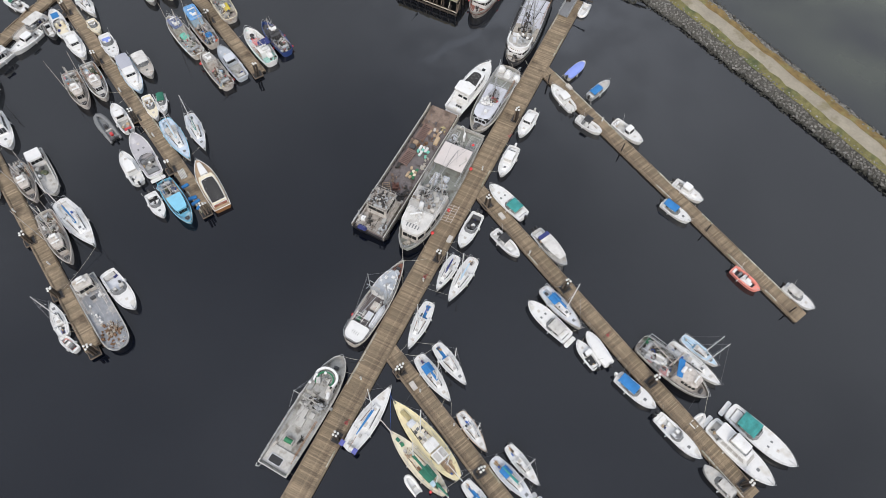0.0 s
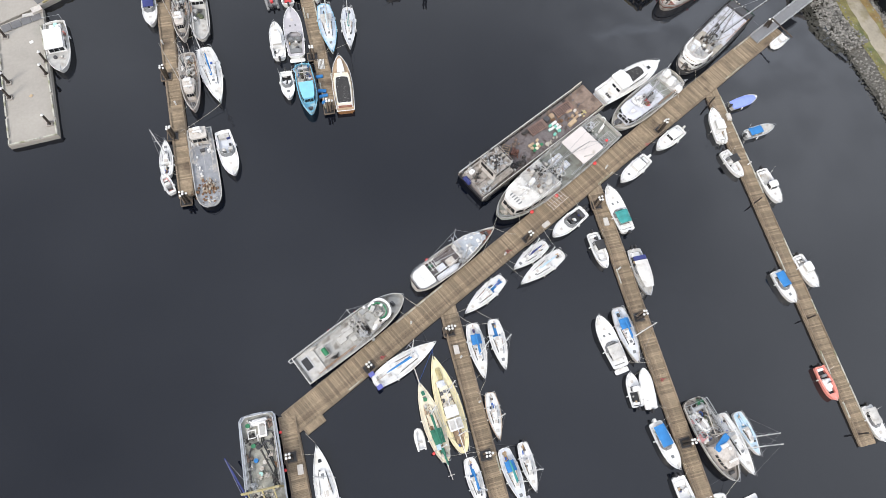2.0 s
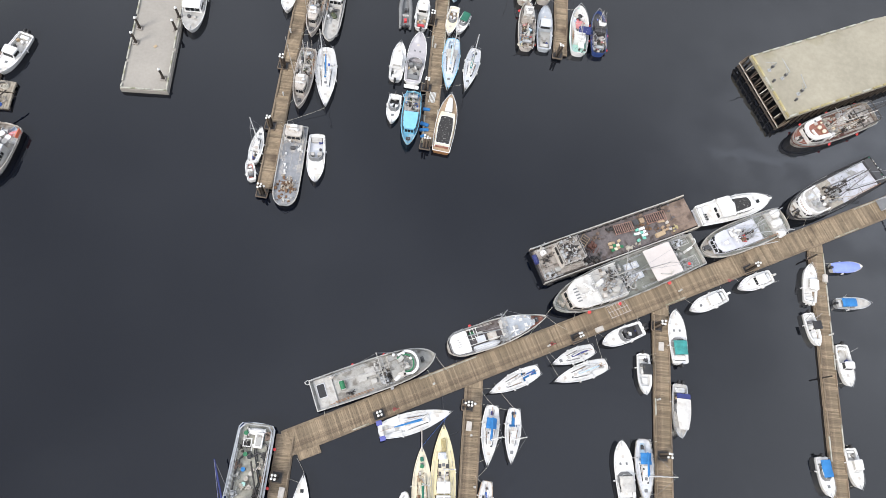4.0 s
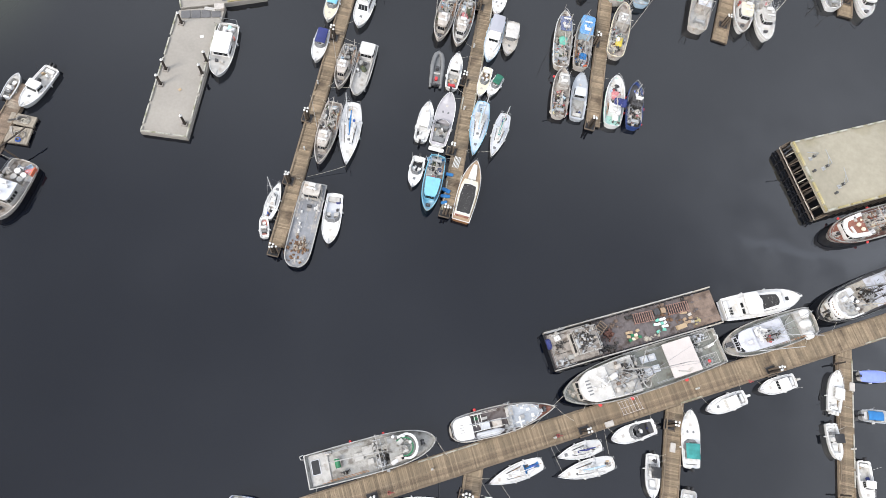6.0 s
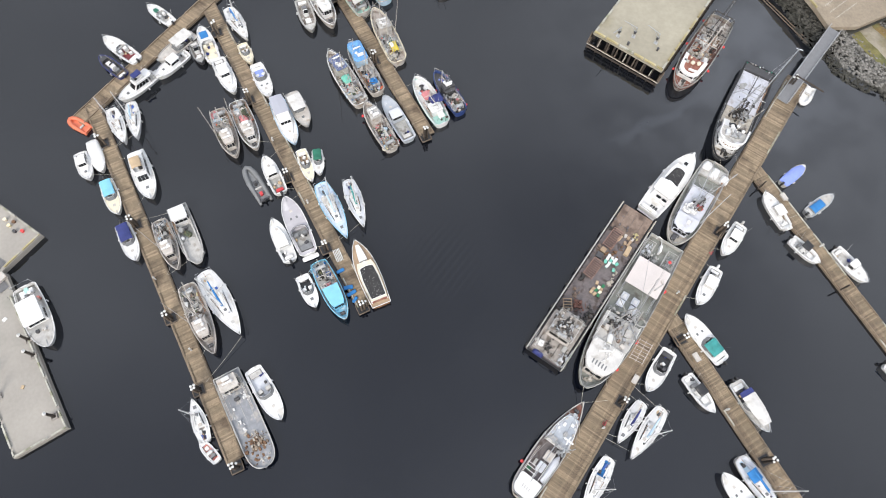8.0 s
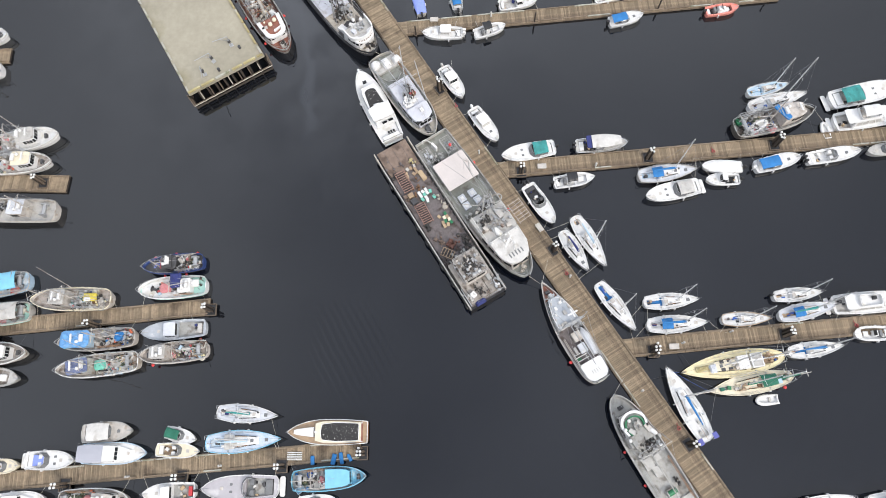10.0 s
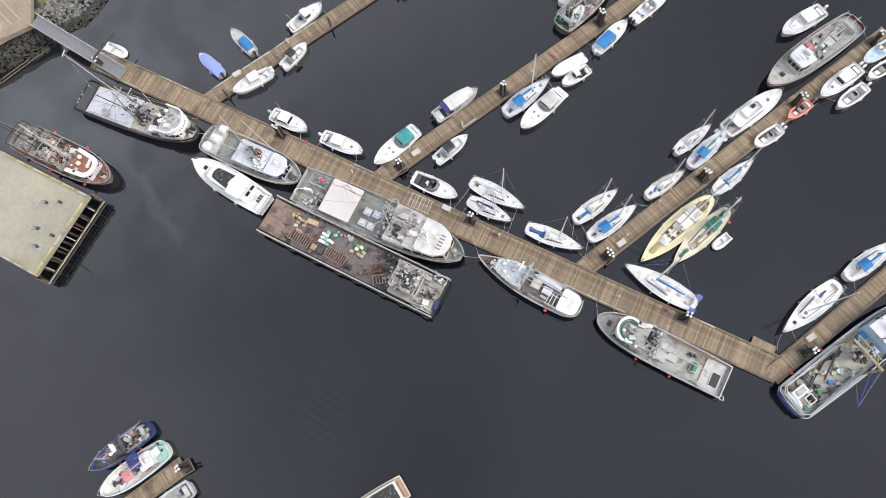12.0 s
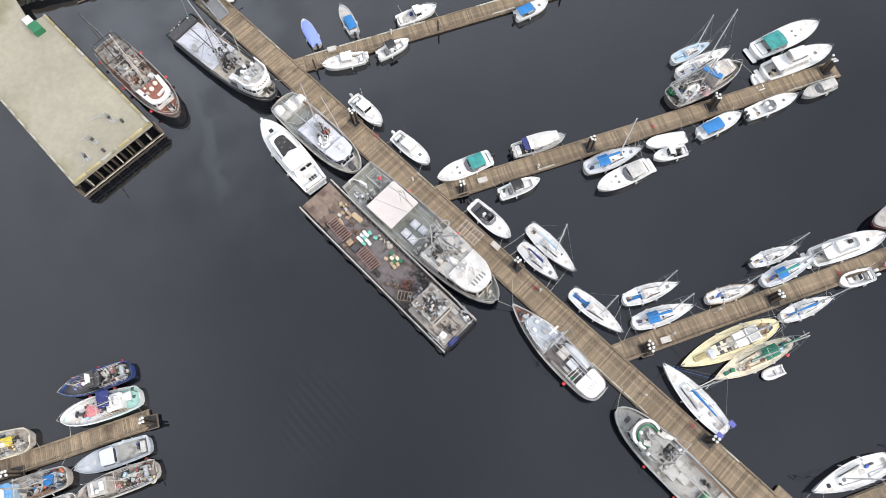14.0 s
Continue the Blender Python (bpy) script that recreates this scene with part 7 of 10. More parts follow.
sailboat(-33.8, 16.4, 88.7, 6.3, 2.1, "small white sailboat with cluttered cockpit", cover=None, sole="deckgrey")
motorboat(-33.9, 12.1, 110.3, 3.7, 1.5, "small white rowing dinghy beside a float", "console", motors=0, sole="pink", name="rowing_dinghy", rail=False)
fishing(-29.3, 29.5, -88.0, 11.2, 3.1, "weathered grey wooden troller with trolling poles", "bleached", "trollerdeck", "offwhite", "bleached", "bleached", hs=(0.55, 0.8), masts=(0.5, 0.28), mh=0.6, gears=12, seed=62, poles=1, bluff=0.35, p=2.2)
sailboat(-25.9, 30.5, -80.5, 11.5, 3.6, "large white sailing yacht with blue boom cover", cover="blue")
fishing(-30.0, 42.1, -89.0, 8.6, 2.7, "small weathered grey troller beside a float", "bleached", "trollerdeck", "offwhite", "bleached", "bleached", hs=(0.5, 0.78), masts=(0.46,), mh=0.6, gears=8, seed=64, poles=1, bluff=0.35, p=2.2)
lc, lcf, lcz = fishing(-27.0, 42.5, -88.9, 10.1, 3.1, "aluminium landing craft with a white cabin aft", "lightgrey", "lightgrey", "white", "deckwhite", "lightgrey", hs=(0.07, 0.3), hw=0.8, hh=1.8, masts=(), drums=0, gears=3, seed=65, round_stern=0.0, bluff=0.8, p=3.0, tw=0.92, fb=1.0, bul=0.5, hatches=0, kit=False, name="landing_craft")
bm = bmesh.new()
slab(bm, rrect(lcf.x(0.33), lcf.x(0.86), -1.0, 1.0, 0.3), lcz + 0.02, lcz + 0.05, 0.01)
part("well_deck", bm, "steeldeck_dark", lc)
for y in (-1.15, 1.15):
    bm = bmesh.new()
    block(bm, lcf.x(0.3), lcf.x(0.88), y - 0.12, y + 0.12, lcz, lcz + 0.75, 0.04)
    part("side_deck", bm, "lightgrey", lc)
motorboat(-30.0, 54.6, -90.1, 9.0, 3.2, "white cabin cruiser with tan canvas", "fly", motors=0, top="tan")
motorboat(-35.0, 45.0, -87.2, 6.9, 2.5, "white motorboat with navy canvas top", "cuddy", top="navy")
motorboat(-35.3, 53.1, -88.3, 6.6, 2.4, "cream motorboat with a blue tarpaulin", "cuddy", "white", "cream", top="cyan", sole="cream")
motorboat(-37.6, 59.9, -88.4, 5.4, 2.3, "small white cabin boat beside a float", "cabin", motors=0)
motorboat(-35.5, 60.8, -89.3, 6.3, 2.1, "narrow white cruiser under a fitted cover", "cover", top="deckwhite", motors=0)
sailboat(-31.1, 64.6, -88.0, 7.3, 2.4, "white sailboat with open cockpit", cover=None)
sailboat(-28.6, 64.6, -98.6, 7.2, 2.3, "white sailboat with pale blue covers", cover="paleblue")
inflatable(-36.5, 67.6, 124.0, 4.1, 2.1, "bright orange inflatable boat at a float corner", "orange", "orange", False)
motorboat(-26.3, 70.5, -157.0, 7.3, 2.7, "white cabin cruiser with navy canopy", "fly", top="navy", motors=0)
motorboat(-20.1, 72.4, -155.0, 7.0, 2.4, "white cabin cruiser moored at the cross float", "cabin", motors=0)
motorboat(-18.4, 75.4, -155.0, 8.0, 2.6, "grey boat with a flat pinkish awning over its cockpit", "cuddy", "lightgrey", "offwhite", sole="darkgrey", motors=1, flat=("dirtywhite", 0.1, 0.55))
motorboat(-26.7, 78.7, 118.5, 7.9, 2.6, "white motorboat with dark red cockpit seats beyond the cross float", "cuddy", sole="maroon", seats="white")
motorboat(-28.9, 76.0, 115.0, 6.1, 2.2, "dark navy open boat beyond the cross float", "console", "navy", "darkgrey", sole="darkgrey")
r = motorboat(-18.8, 83.0, 117.0, 6.0, 2.2, "white boat with a green hatch beyond the cross float", "cuddy", motors=1)
hatch(r, 0.9, 0, 0.98, 0.9, 0.7, "green", h=0.12, name="hatch_cover")
workboat = motorboat(-49.5, 39.5, -83.2, 10.6, 3.9, "white and grey workboat with a high cabin beside a concrete float", "pilot", "white", "lightgrey", sole="lightgrey", motors=0, bluff=0.6, roof="deckwhite")

for x, y, lx, ly, h, m, nm in ((-3.6, 0.5, 0.5, 0.5, 0.9, "white", "fish_barrel"), (-3.4, -0.5, 0.6, 0.5, 0.8, "deckwhite", "fish_barrel"), (-4.3, 0.1, 0.8, 0.6, 0.5, "mint", "deck_locker"), (-2.4, 1.2, 0.4, 0.4, 0.7, "pink", "deck_locker"), (2.4, -0.5, 0.5, 0.5, 0.35, "darkgrey", "deck_hose"), (2.5, 0.5, 0.45, 0.4, 0.3, "lightgrey", "deck_locker")):
    bm = bmesh.new()
    slab(bm, rrect(x - lx / 2, x + lx / 2, y - ly / 2, y + ly / 2, 0.15), 0.5 if x < 0 else 1.1, (0.5 if x < 0 else 1.1) + h, 0.06)
    part(nm, bm, m, workboat)
bm = bmesh.new()
slab(bm, rrect(-2.4, 1.6, -1.5, 1.35, 0.2), 2.3, 2.42, 0.05)
part("deck_roof", bm, "white", workboat)
for x, y in ((-2.2, -1.3), (-2.2, 1.15)):
    bm = bmesh.new()
    bar(bm, (x, y, 0.5), (x, y, 2.3), 0.05, 0.05, 5)
    part("roof_post", bm, "white", workboat)
bm = bmesh.new()
tube(bm, [(-5.0, -1.3, 0.9), (-5.0, -1.3, 2.2), (-5.0, 1.3, 2.2), (-5.0, 1.3, 0.9)], 0.05, 5)
part("stern_frame", bm, "steel", workboat)

# ---- second west finger ----
fishing(-11.2, 25.7, -87.5, 9.7, 3.0, "sky blue fishing boat with blue wheelhouse and cluttered grey aft deck", "cyan", "lightgrey", "cyan", "cyan", "cyan", hs=(0.48, 0.82), hw=0.8, masts=(0.3,), mh=0.35, gears=10, seed=73, drums=1, fore_m="cyan", kit=False, hatches=0)
motorboat(-14.2, 27.0, -89.2, 5.6, 2.3, "white skiff with a black hatch", "cuddy", sole="black", rail=False)
r = thing("wooden_cruiser", pose(-5.4, 26.0, 0, 0, 0, 88.2), "wooden cruiser with white deckhouse and a black glass cockpit roof", "motorboat")
f = Form(10.6, 3.3, 0.95, tw=0.84, p=2.6, mid=0.42, rise=0.32, bluff=0.25)
hull(r, f, "wood", "teak", "white", 0.06, None, railw=0.07)
curved_house(r, f, 0.06, 0.66, 0.86, f.z(0.4) - 0.1, 0.7, "deckwhite", "cream", "deckhouse", False)
curved_house(r, f, 0.66, 0.92, 0.42, f.z(0.8) - 0.1, 0.5, "deckwhite", "deckwhite", "fore_cabin", False)
zc = f.z(0.4) + 0.66
bm = bmesh.new()
slab(bm, rounded([(-4.2, -1.05), (-1.2, -1.15), (0.6, -0.95), (0.75, 0), (0.6, 0.95), (-1.2, 1.15), (-4.2, 1.05)], 0.2), zc - 0.1, zc + 0.1, 0.03)
cr = part("cockpit_roof", bm, "speckle", r, "black glossy cockpit roof with pale reflections painted in")
path(cr, [(-4.25, -1.1, zc + 0.06), (-1.2, -1.2, zc + 0.06), (0.65, -1.0, zc + 0.06), (0.82, 0, zc + 0.06), (0.65, 1.0, zc + 0.06), (-1.2, 1.2, zc + 0.06), (-4.25, 1.1, zc + 0.06), (-4.25, -1.1, zc + 0.06)], 0.05, "white", "roof_coaming", 5)
box(r, -4.55, 0, f.z(0.1) - 0.15, 0.25, 2.2, 0.5, "redbrown", "stern_bench")
hatch(r, 1.5, 0, zc - 0.02, 0.3, 0.3, "cap", name="vent")
rails(r, f, 0.55, 0.95, 0.4, 0.08, 4, "bow_rail", 0.016, bow=True)
motorboat(-14.9, 36.0, 90.8, 7.6, 2.5, "low white motorboat with empty deck", "cabin", sole="deckwhite", glass="lightgrey")
motorboat(-12.0, 37.3, 89.9, 10.4, 3.3, "white sport cruiser with grey deck and dark cockpit seats", "express", "white", "lavender_deck", sole="grey", motors=0, seats="rubber", glass="smoke")
sailboat(-6.2, 37.2, -88.2, 10.6, 3.1, "blue-decked white sailing yacht with pale blue trim", "white", "washedblue", cover="paleblue", stripe="cyan", sole="paleblue", house_m="white", dodger="lightgrey")
sailboat(-2.7, 36.9, -95.3, 8.7, 2.6, "white sailboat with pale grey deck and teal sail cover", "white", "palegrey", cover="teal")
inflatable(-15.2, 46.4, 97.1, 6.9, 2.5, "dark grey rigid inflatable with red seat boxes", "rubber", "rubber", True, True, "rigid_inflatable")
motorboat(-12.3, 46.7, 92.0, 7.2, 2.5, "white cabin boat with orange gear aft", "pilot", sole="grey", seats="red")
motorboat(-7.1, 46.1, -94.1, 6.2, 2.0, "small cream double-ended boat", "cuddy", "white", "cream", sole="teak", motors=0, rail=False)
motorboat(-5.2, 45.9, -106.6, 4.6, 1.9, "white dinghy with a green cover", "cuddy", top="green", motors=0, rail=False, name="dinghy")
motorboat(-7.2, 54.7, -90.9, 9.4, 3.0, "white fishing cruiser with a flat grey awning", "cabin", "paleblue", "deckwhite", roof="deckwhite", sole="grey", motors=0, flat=("bluegrey_awning", 0.02, 0.4))
motorboat(-4.4, 56.0, -88.1, 7.3, 2.8, "grey motorboat with a pale worn flat top", "cuddy", "lightgrey", "offwhite", sole="darkgrey", motors=0, flat=("dirtywhite", 0.2, 0.62))
fishing(-16.3, 56.4, -90.4, 9.3, 3.1, "weathered grey gillnetter with cluttered deck", "bleached", "trollerdeck", "offwhite", "bleached", "bleached", hs=(0.55, 0.84), masts=(0.4,), gears=12, seed=86, poles=1)
r, f, zd = fishing(-13.0, 56.5, -90.2, 9.6, 3.1, "white gillnetter with a faded red net pile", "offwhite", "trollerdeck", "white", "offwhite", "white", hs=(0.55, 0.84), masts=(0.4,), gears=9, seed=87, drums=1, fore_m="offwhite")
bm = bmesh.new()
dome(bm, rrect(f.x(0.28), f.x(0.46), -0.7, 0.7, 0.4, 4), zd, zd + 0.7, 3)
part("net_roll", bm, "rednet", r)
motorboat(-12.9, 66.8, -86.9, 7.9, 2.7, "plain white motor cruiser at a finger float", "cabin", motors=0)
r = motorboat(-7.8, 63.4, -90.9, 7.1, 2.6, "white cruiser with a slate blue cockpit cover", "express", motors=0, sole="deckwhite")
hatch(r, -1.3, 0, 1.0, 1.5, 1.4, "peri", h=0.12, name="cockpit_cover")
motorboat(-8.4, 69.7, -87.7, 4.5, 2.0, "small cream motorboat beside a float", "cuddy", "cream", "cream", sole="tan", motors=0)
r = motorboat(-13.6, 74.0, 89.8, 7.7, 2.7, "cream motor cruiser with a blue foredeck mat", "cuddy", "white", "deckwhite", sole="cream", seats="cream", motors=0)
hatch(r, 1.9, 0, 0.95, 1.4, 1.3, "blue", h=0.1, name="foredeck_mat")
motorboat(-15.6, 73.1, -89.2, 5.0, 2.2, "dark grey skiff with red buoys", "console", "darkgrey", "grey", sole="deckgrey", name="skiff")
sailboat(-7.7, 75.9, -82.7, 7.8, 2.6, "white sailboat with blue hatch cover", cover="blue")

for x, y, lx, ly, a in ((-8.75, 24.2, 0.75, 0.5, 10), (-8.85, 25.2, 0.7, 0.6, -12), (-8.7, 23.1, 0.5, 0.45, 30), (-8.9, 28.0, 0.6, 0.5, 4)):
    root = thing("foam_pad", pose(x, y, 0.5, 0, 0, a), "bright blue folded pad lying on a timber float", "pad", "foam pads")
    bm = bmesh.new()
    block(bm, -lx, lx, -ly / 2, ly / 2, 0, 0.28, 0.08, 0.1)
    part("pad", bm, "blue", root)
rack_w = thing("dock_rack", pose(-8.3, 30.4, 0.5, 0, 0, 88), "white slatted rack lying on a timber float", "rack")
for i in range(5):
    bm = bmesh.new()
    block(bm, -1.0, 1.0, -0.5 + 0.22 * i, -0.38 + 0.22 * i, 0.1, 0.2, 0.02)
    part("slat", bm, "cap", rack_w)
for x in (-0.8, 0.8):
    bm = bmesh.new()
    block(bm, x - 0.06, x + 0.06, -0.55, 0.55, 0, 0.1, 0.01)
    part("bearer", bm, "timber", rack_w)

# ---- third west finger ----
def worn_gear(root, z, seed, heaps):
    """Heaps of small working gear strewn over an open deck."""
    g = random.Random(seed)
    for x, spread, m in heaps:
        machinery(root, g, x, g.uniform(-0.4, 0.4), z, spread, 0.9, 0.4, 9, m, "deck_gear")


r, f, zd = fishing(15.2, 48.8, 92.6, 9.7, 3.3, "white fishing boat with mint green deck and navy tarpaulin", "white", "mint", "white", "white", "white", hs=(0.2, 0.4), hh=1.3, masts=(0.48,), mh=0.35, gears=4, seed=91, drums=0, bluff=0.6, fore_m="deckwhite")
worn_gear(r, zd, 146, ((-1.9, 1.0, "signgreen"), (-3.6, 0.9, "darksteel"), (1.4, 1.0, "redfade"), (0.4, 1.2, "darksteel")))
drape(r, -0.9, -0.7, zd + 1.5, 1.5, 2.1, 0.25, "navy", "tarpaulin", 1)
drape(r, -2.9, -0.4, zd + 0.3, 1.7, 1.1, 0.6, "white", "covered_skiff", 2)
drape(r, 0.9, 0, zd + 0.5, 1.5, 1.3, 0.4, "rednet", "net_roll", 3)
r, f, zd = fishing(18.7, 49.0, 93.8, 8.7, 2.9, "blue fishing boat with dark deck and red buoys", "hullblue", "darkgrey", "darkgrey", "darkgrey", "hullblue", hs=(0.45, 0.62), masts=(0.75,), mh=0.4, gears=14, seed=92, buoys=5)
worn_gear(r, zd, 145, ((-2.4, 1.2, "deckwhite"), (-3.2, 0.8, "buoy"), (-1.6, 1.2, "lightgrey"), (1.2, 0.9, "redfade"), (2.2, 0.8, "peri")))
drape(r, 0.2, 0, zd + 1.6, 2.2, 2.0, 0.2, "darkgrey", "awning", 4)
drape(r, 1.4, -0.2, zd + 0.6, 0.9, 1.3, 0.4, "redfade", "net_reel", 5)
motorboat(9.1, 48.1, 93.2, 9.4, 2.9, "pale blue-grey motor launch beside a float", "pilot", "bluegrey", "bluegrey", sole="grey", motors=0, house_m="bluegrey", roof="palegrey", bluff=0.45, seats="lightgrey")
r, f, zd = fishing(5.9, 47.7, 94.1, 9.3, 3.0, "weathered troller with cluttered deck", "bleached", "trollerdeck", "offwhite", "lightgrey", "offwhite", masts=(0.4,), gears=14, seed=94, buoys=2, bluff=0.6)
worn_gear(r, zd, 141, ((-2.6, 1.4, "redfade"), (-1.9, 1.3, "signgreen"), (-3.2, 1.2, "darksteel"), (-1.2, 1.1, "deckwhite"), (-2.2, 1.2, "grey")))
r, f, zd = fishing(4.5, 58.3, 95.2, 11.4, 3.2, "white troller with green and tan deck gear", "offwhite", "trollerdeck", "offwhite", "paleblue", "white", masts=(0.55, 0.25), gears=16, seed=95, poles=1)
drape(r, 1.9, 0.1, zd + 2.12, 3.0, 2.0, 0.25, "tarpslate", "tarpaulin", 21, 4)
worn_gear(r, zd, 142, ((-3.6, 1.3, "net"), (-2.6, 1.2, "yellow"), (-4.2, 0.9, "brown"), (-1.2, 1.2, "teal"), (-2.0, 1.4, "darksteel"), (3.4, 1.2, "navy"), (2.6, 1.0, "deckwhite")))
drape(r, 3.1, 0, f.z(0.8) - 0.2, 1.9, 1.5, 0.4, "navy", "tarpaulin", 6)
drape(r, -0.5, 0, zd + 0.6, 1.5, 1.4, 0.5, "aqua", "net_roll", 7)
drape(r, -3.7, -0.3, zd, 1.6, 1.6, 0.4, "tan", "net_roll", 8)
r, f, zd = fishing(8.1, 58.9, 92.7, 10.8, 3.1, "troller with blue tarpaulins over the deck", "bleached", "trollerdeck", "paleblue", "cyan", "offwhite", masts=(0.4,), gears=12, seed=96)
drape(r, 2.1, 0, zd + 2.12, 4.0, 2.3, 0.3, "tarpblue", "tarpaulin", 22, -3)
worn_gear(r, zd, 143, ((-3.4, 1.2, "blue"), (-2.6, 1.2, "redfade"), (-4.0, 0.9, "darksteel"), (-1.4, 1.3, "grey"), (-3.0, 1.3, "deckwhite")))
drape(r, 3.0, 0, f.z(0.75) + 0.4, 2.8, 2.0, 0.4, "cyan", "tarpaulin", 9)
drape(r, -3.5, -0.1, zd + 0.9, 1.3, 1.2, 0.3, "blue", "tarpaulin", 10)
r, f, zd = fishing(14.1, 63.4, 88.2, 11.6, 3.4, "white fishing boat with a yellow inflatable on its cream-railed aft deck", "offwhite", "trollerdeck", "offwhite", "lightgrey", "cream", hs=(0.5, 0.7), masts=(0.45, 0.72), gears=12, seed=97, poles=1, tw=0.86, round_stern=0.08, drums=0)
worn_gear(r, zd, 144, ((-3.2, 1.5, "yellow"), (-4.4, 0.9, "darksteel"), (-2.2, 1.3, "deckwhite"), (-3.6, 1.2, "brown"), (-1.4, 1.2, "teal")))
drape(r, -2.9, -0.2, zd + 0.7, 2.0, 1.1, 0.45, "yellowraft", "inflatable_raft", 11)
drape(r, -2.7, 0.1, zd + 1.0, 0.9, 0.5, 0.3, "white", "folded_cover", 12)
machinery(r, rng_deck, -4.3, 0.3, zd, 0.6, 0.9, 0.9, 16, "offwhite")
machinery(r, rng_deck, -1.2, 0.4, zd, 0.7, 0.9, 1.4, 20, "steel")
machinery(r, rng_deck, 2.6, 0.0, f.z(0.7) - 0.4, 0.9, 0.7, 0.8, 18, "bleached")
fishing(12.3, 74.1, 94.3, 9.8, 3.3, "fishing boat with teal foredeck and grey awning", "lightgrey", "mint", "offwhite", "lightgrey", "offwhite", masts=(0.5,), gears=8, seed=101, tarp="lightgrey")
fishing(16.5, 75.2, 98.3, 10.3, 3.4, "pale blue fishing boat with blue awning", "paleblue", "paleblue", "paleblue", "paleblue", "offwhite", masts=(0.6,), gears=8, seed=102, tarp="cyan")
fishing(12.9, 86.7, 96.0, 12.1, 4.2, "grey workboat with open aft deck", "lightgrey", "palegrey", "offwhite", "lightgrey", "lightgrey", masts=(0.5,), gears=8, seed=103)
fishing(6.7, 73.9, -89.9, 10.4, 3.3, "white fishing boat with cluttered aft deck", "offwhite", "trollerdeck", "white", "white", "white", masts=(0.4,), gears=12, seed=104)
motorboat(3.5, 73.0, -95.6, 7.4, 2.8, "green-grey open workboat beside a float", "console", "grey", "lightgrey", sole="deckgrey", motors=0)
motorboat(6.5, 85.8, -88.8, 8.8, 3.0, "white motor cruiser with blue hatch", "cabin", motors=0)
motorboat(0.8, 86.3, -168.9, 6.8, 2.5, "white cabin cruiser at the cross float", "cabin", motors=0)
motorboat(-4.0, 92.1, -67.5, 7.0, 2.7, "white cabin cruiser beyond the cross float", "cabin", motors=0)
motorboat(-7.1, 90.6, -65.6, 7.4, 2.7, "grey cruiser under a pale cover", "cover", "grey", top="lightgrey", motors=0)
motorboat(-4.1, 83.7, -161.5, 5.8, 2.1, "grey open skiff with a pale helm box", "console", "lightgrey", "lightgrey", sole="grey", motors=1)
motorboat(-11.7, 86.6, -70.3, 5.5, 2.3, "cream open boat beyond the cross float", "console", "cream", "cream", sole="cream", motors=1)

# ---- far fingers ----
fishing(28.2, 74.2, 86.6, 12.9, 3.7, "white steel fishing vessel with pale grey deck", "offwhite", "lightgrey", "offwhite", "palegrey", "offwhite", hs=(0.3, 0.5), masts=(0.28,), mh=0.5, gears=5, seed=110, bluff=0.9, tw=0.9, fb=1.4)
fishing(36.1, 75.1, -89.6, 10.7, 3.6, "white gillnetter with a cream cabin roof", "white", "trollerdeck", "white", "cream", "white", masts=(0.4,), gears=9, seed=111, hs=(0.5, 0.78), poles=1)
fishing(39.9, 75.1, -80.7, 11.7, 3.8, "white fishing boat with many dark windows", "white", "deckwhite", "white", "lightgrey", "white", masts=(0.45,), gears=10, seed=112, hs=(0.5, 0.75), poles=1)
fishing(52.3, 85.7, 104.0, 9.8, 3.5, "white fishing boat with red buoys", "white", "palegrey", "white", "white", "white", masts=(0.4,), gears=8, seed=113, buoys=3)
fishing(59.4, 86.1, -84.9, 10.5, 3.8, "white fishing boat with rounded bow", "white", "palegrey", "white", "white", "white", masts=(0.4,), gears=8, seed=114, poles=1)

# ---- at the work float ----
motorboat(-73.8, 24.9, -101.0, 8.3, 3.0, "white pilothouse motorboat with twin outboards", "pilot", motors=2, house_m="white")
motorboat(-77.4, 24.0, 86.0, 4.8, 1.9, "small grey aluminium skiff", "console", "alu", "lightgrey", sole="grey", name="skiff")
r, f, zd = fishing(-70.3, 7.9, -94.0, 9.8, 4.5, "white and grey fishing boat with an orange panel on its rail", "offwhite", "deckgrey", "lightgrey", "palegrey", "offwhite", masts=(), booms=0, gears=4, seed=120, hs=(0.4, 0.72), hw=0.78, bluff=0.6, p=3.0, drums=0, hatches=0, tw=0.86)
for x, y, m in ((-2.6, 0.9, "white"), (-2.0, -0.3, "lightgrey"), (-3.0, -0.2, "white"), (-1.9, 0.7, "lightgrey")):
    bm = bmesh.new()
    bar(bm, (x, y, zd), (x, y, zd + 0.8), 0.42, 0.45, 10)
    part("fish_barrel", bm, m, r)
bm = bmesh.new()
block(bm, -4.2, -2.8, 1.95, 2.1, f.z(0.1), f.z(0.1) + 0.7)
part("orange_panel", bm, "orange", r)

# ---- mooring lines ----
moored((14.4, -1.9, 2.2), (11.0, -7.3, 0.7))
moored((13.4, -3.6, 2), (17.0, -4.8, 0.7))
moored((1.3, -19.3, 1.1), (-2.0, -24.4, 1.2), "bluerope", 0.3, label="blue mooring rope between two moored sailboats")
moored((1.1, -19.0, 1.1), (0.6, -20.8, 1.2), "bluerope", 0.2, label="blue mooring rope between two moored sailboats")
moored((7.3, -25.8, 1), (5.7, -28.1, 0.6))
moored((7.2, -17.4, 1), (5.5, -15.7, 0.6))
moored((10.3, -17.4, 1), (7.1, -14.3, 0.6))
moored((-17.0, -29.7, 1.1), (-18.3, -28.1, 0.6))
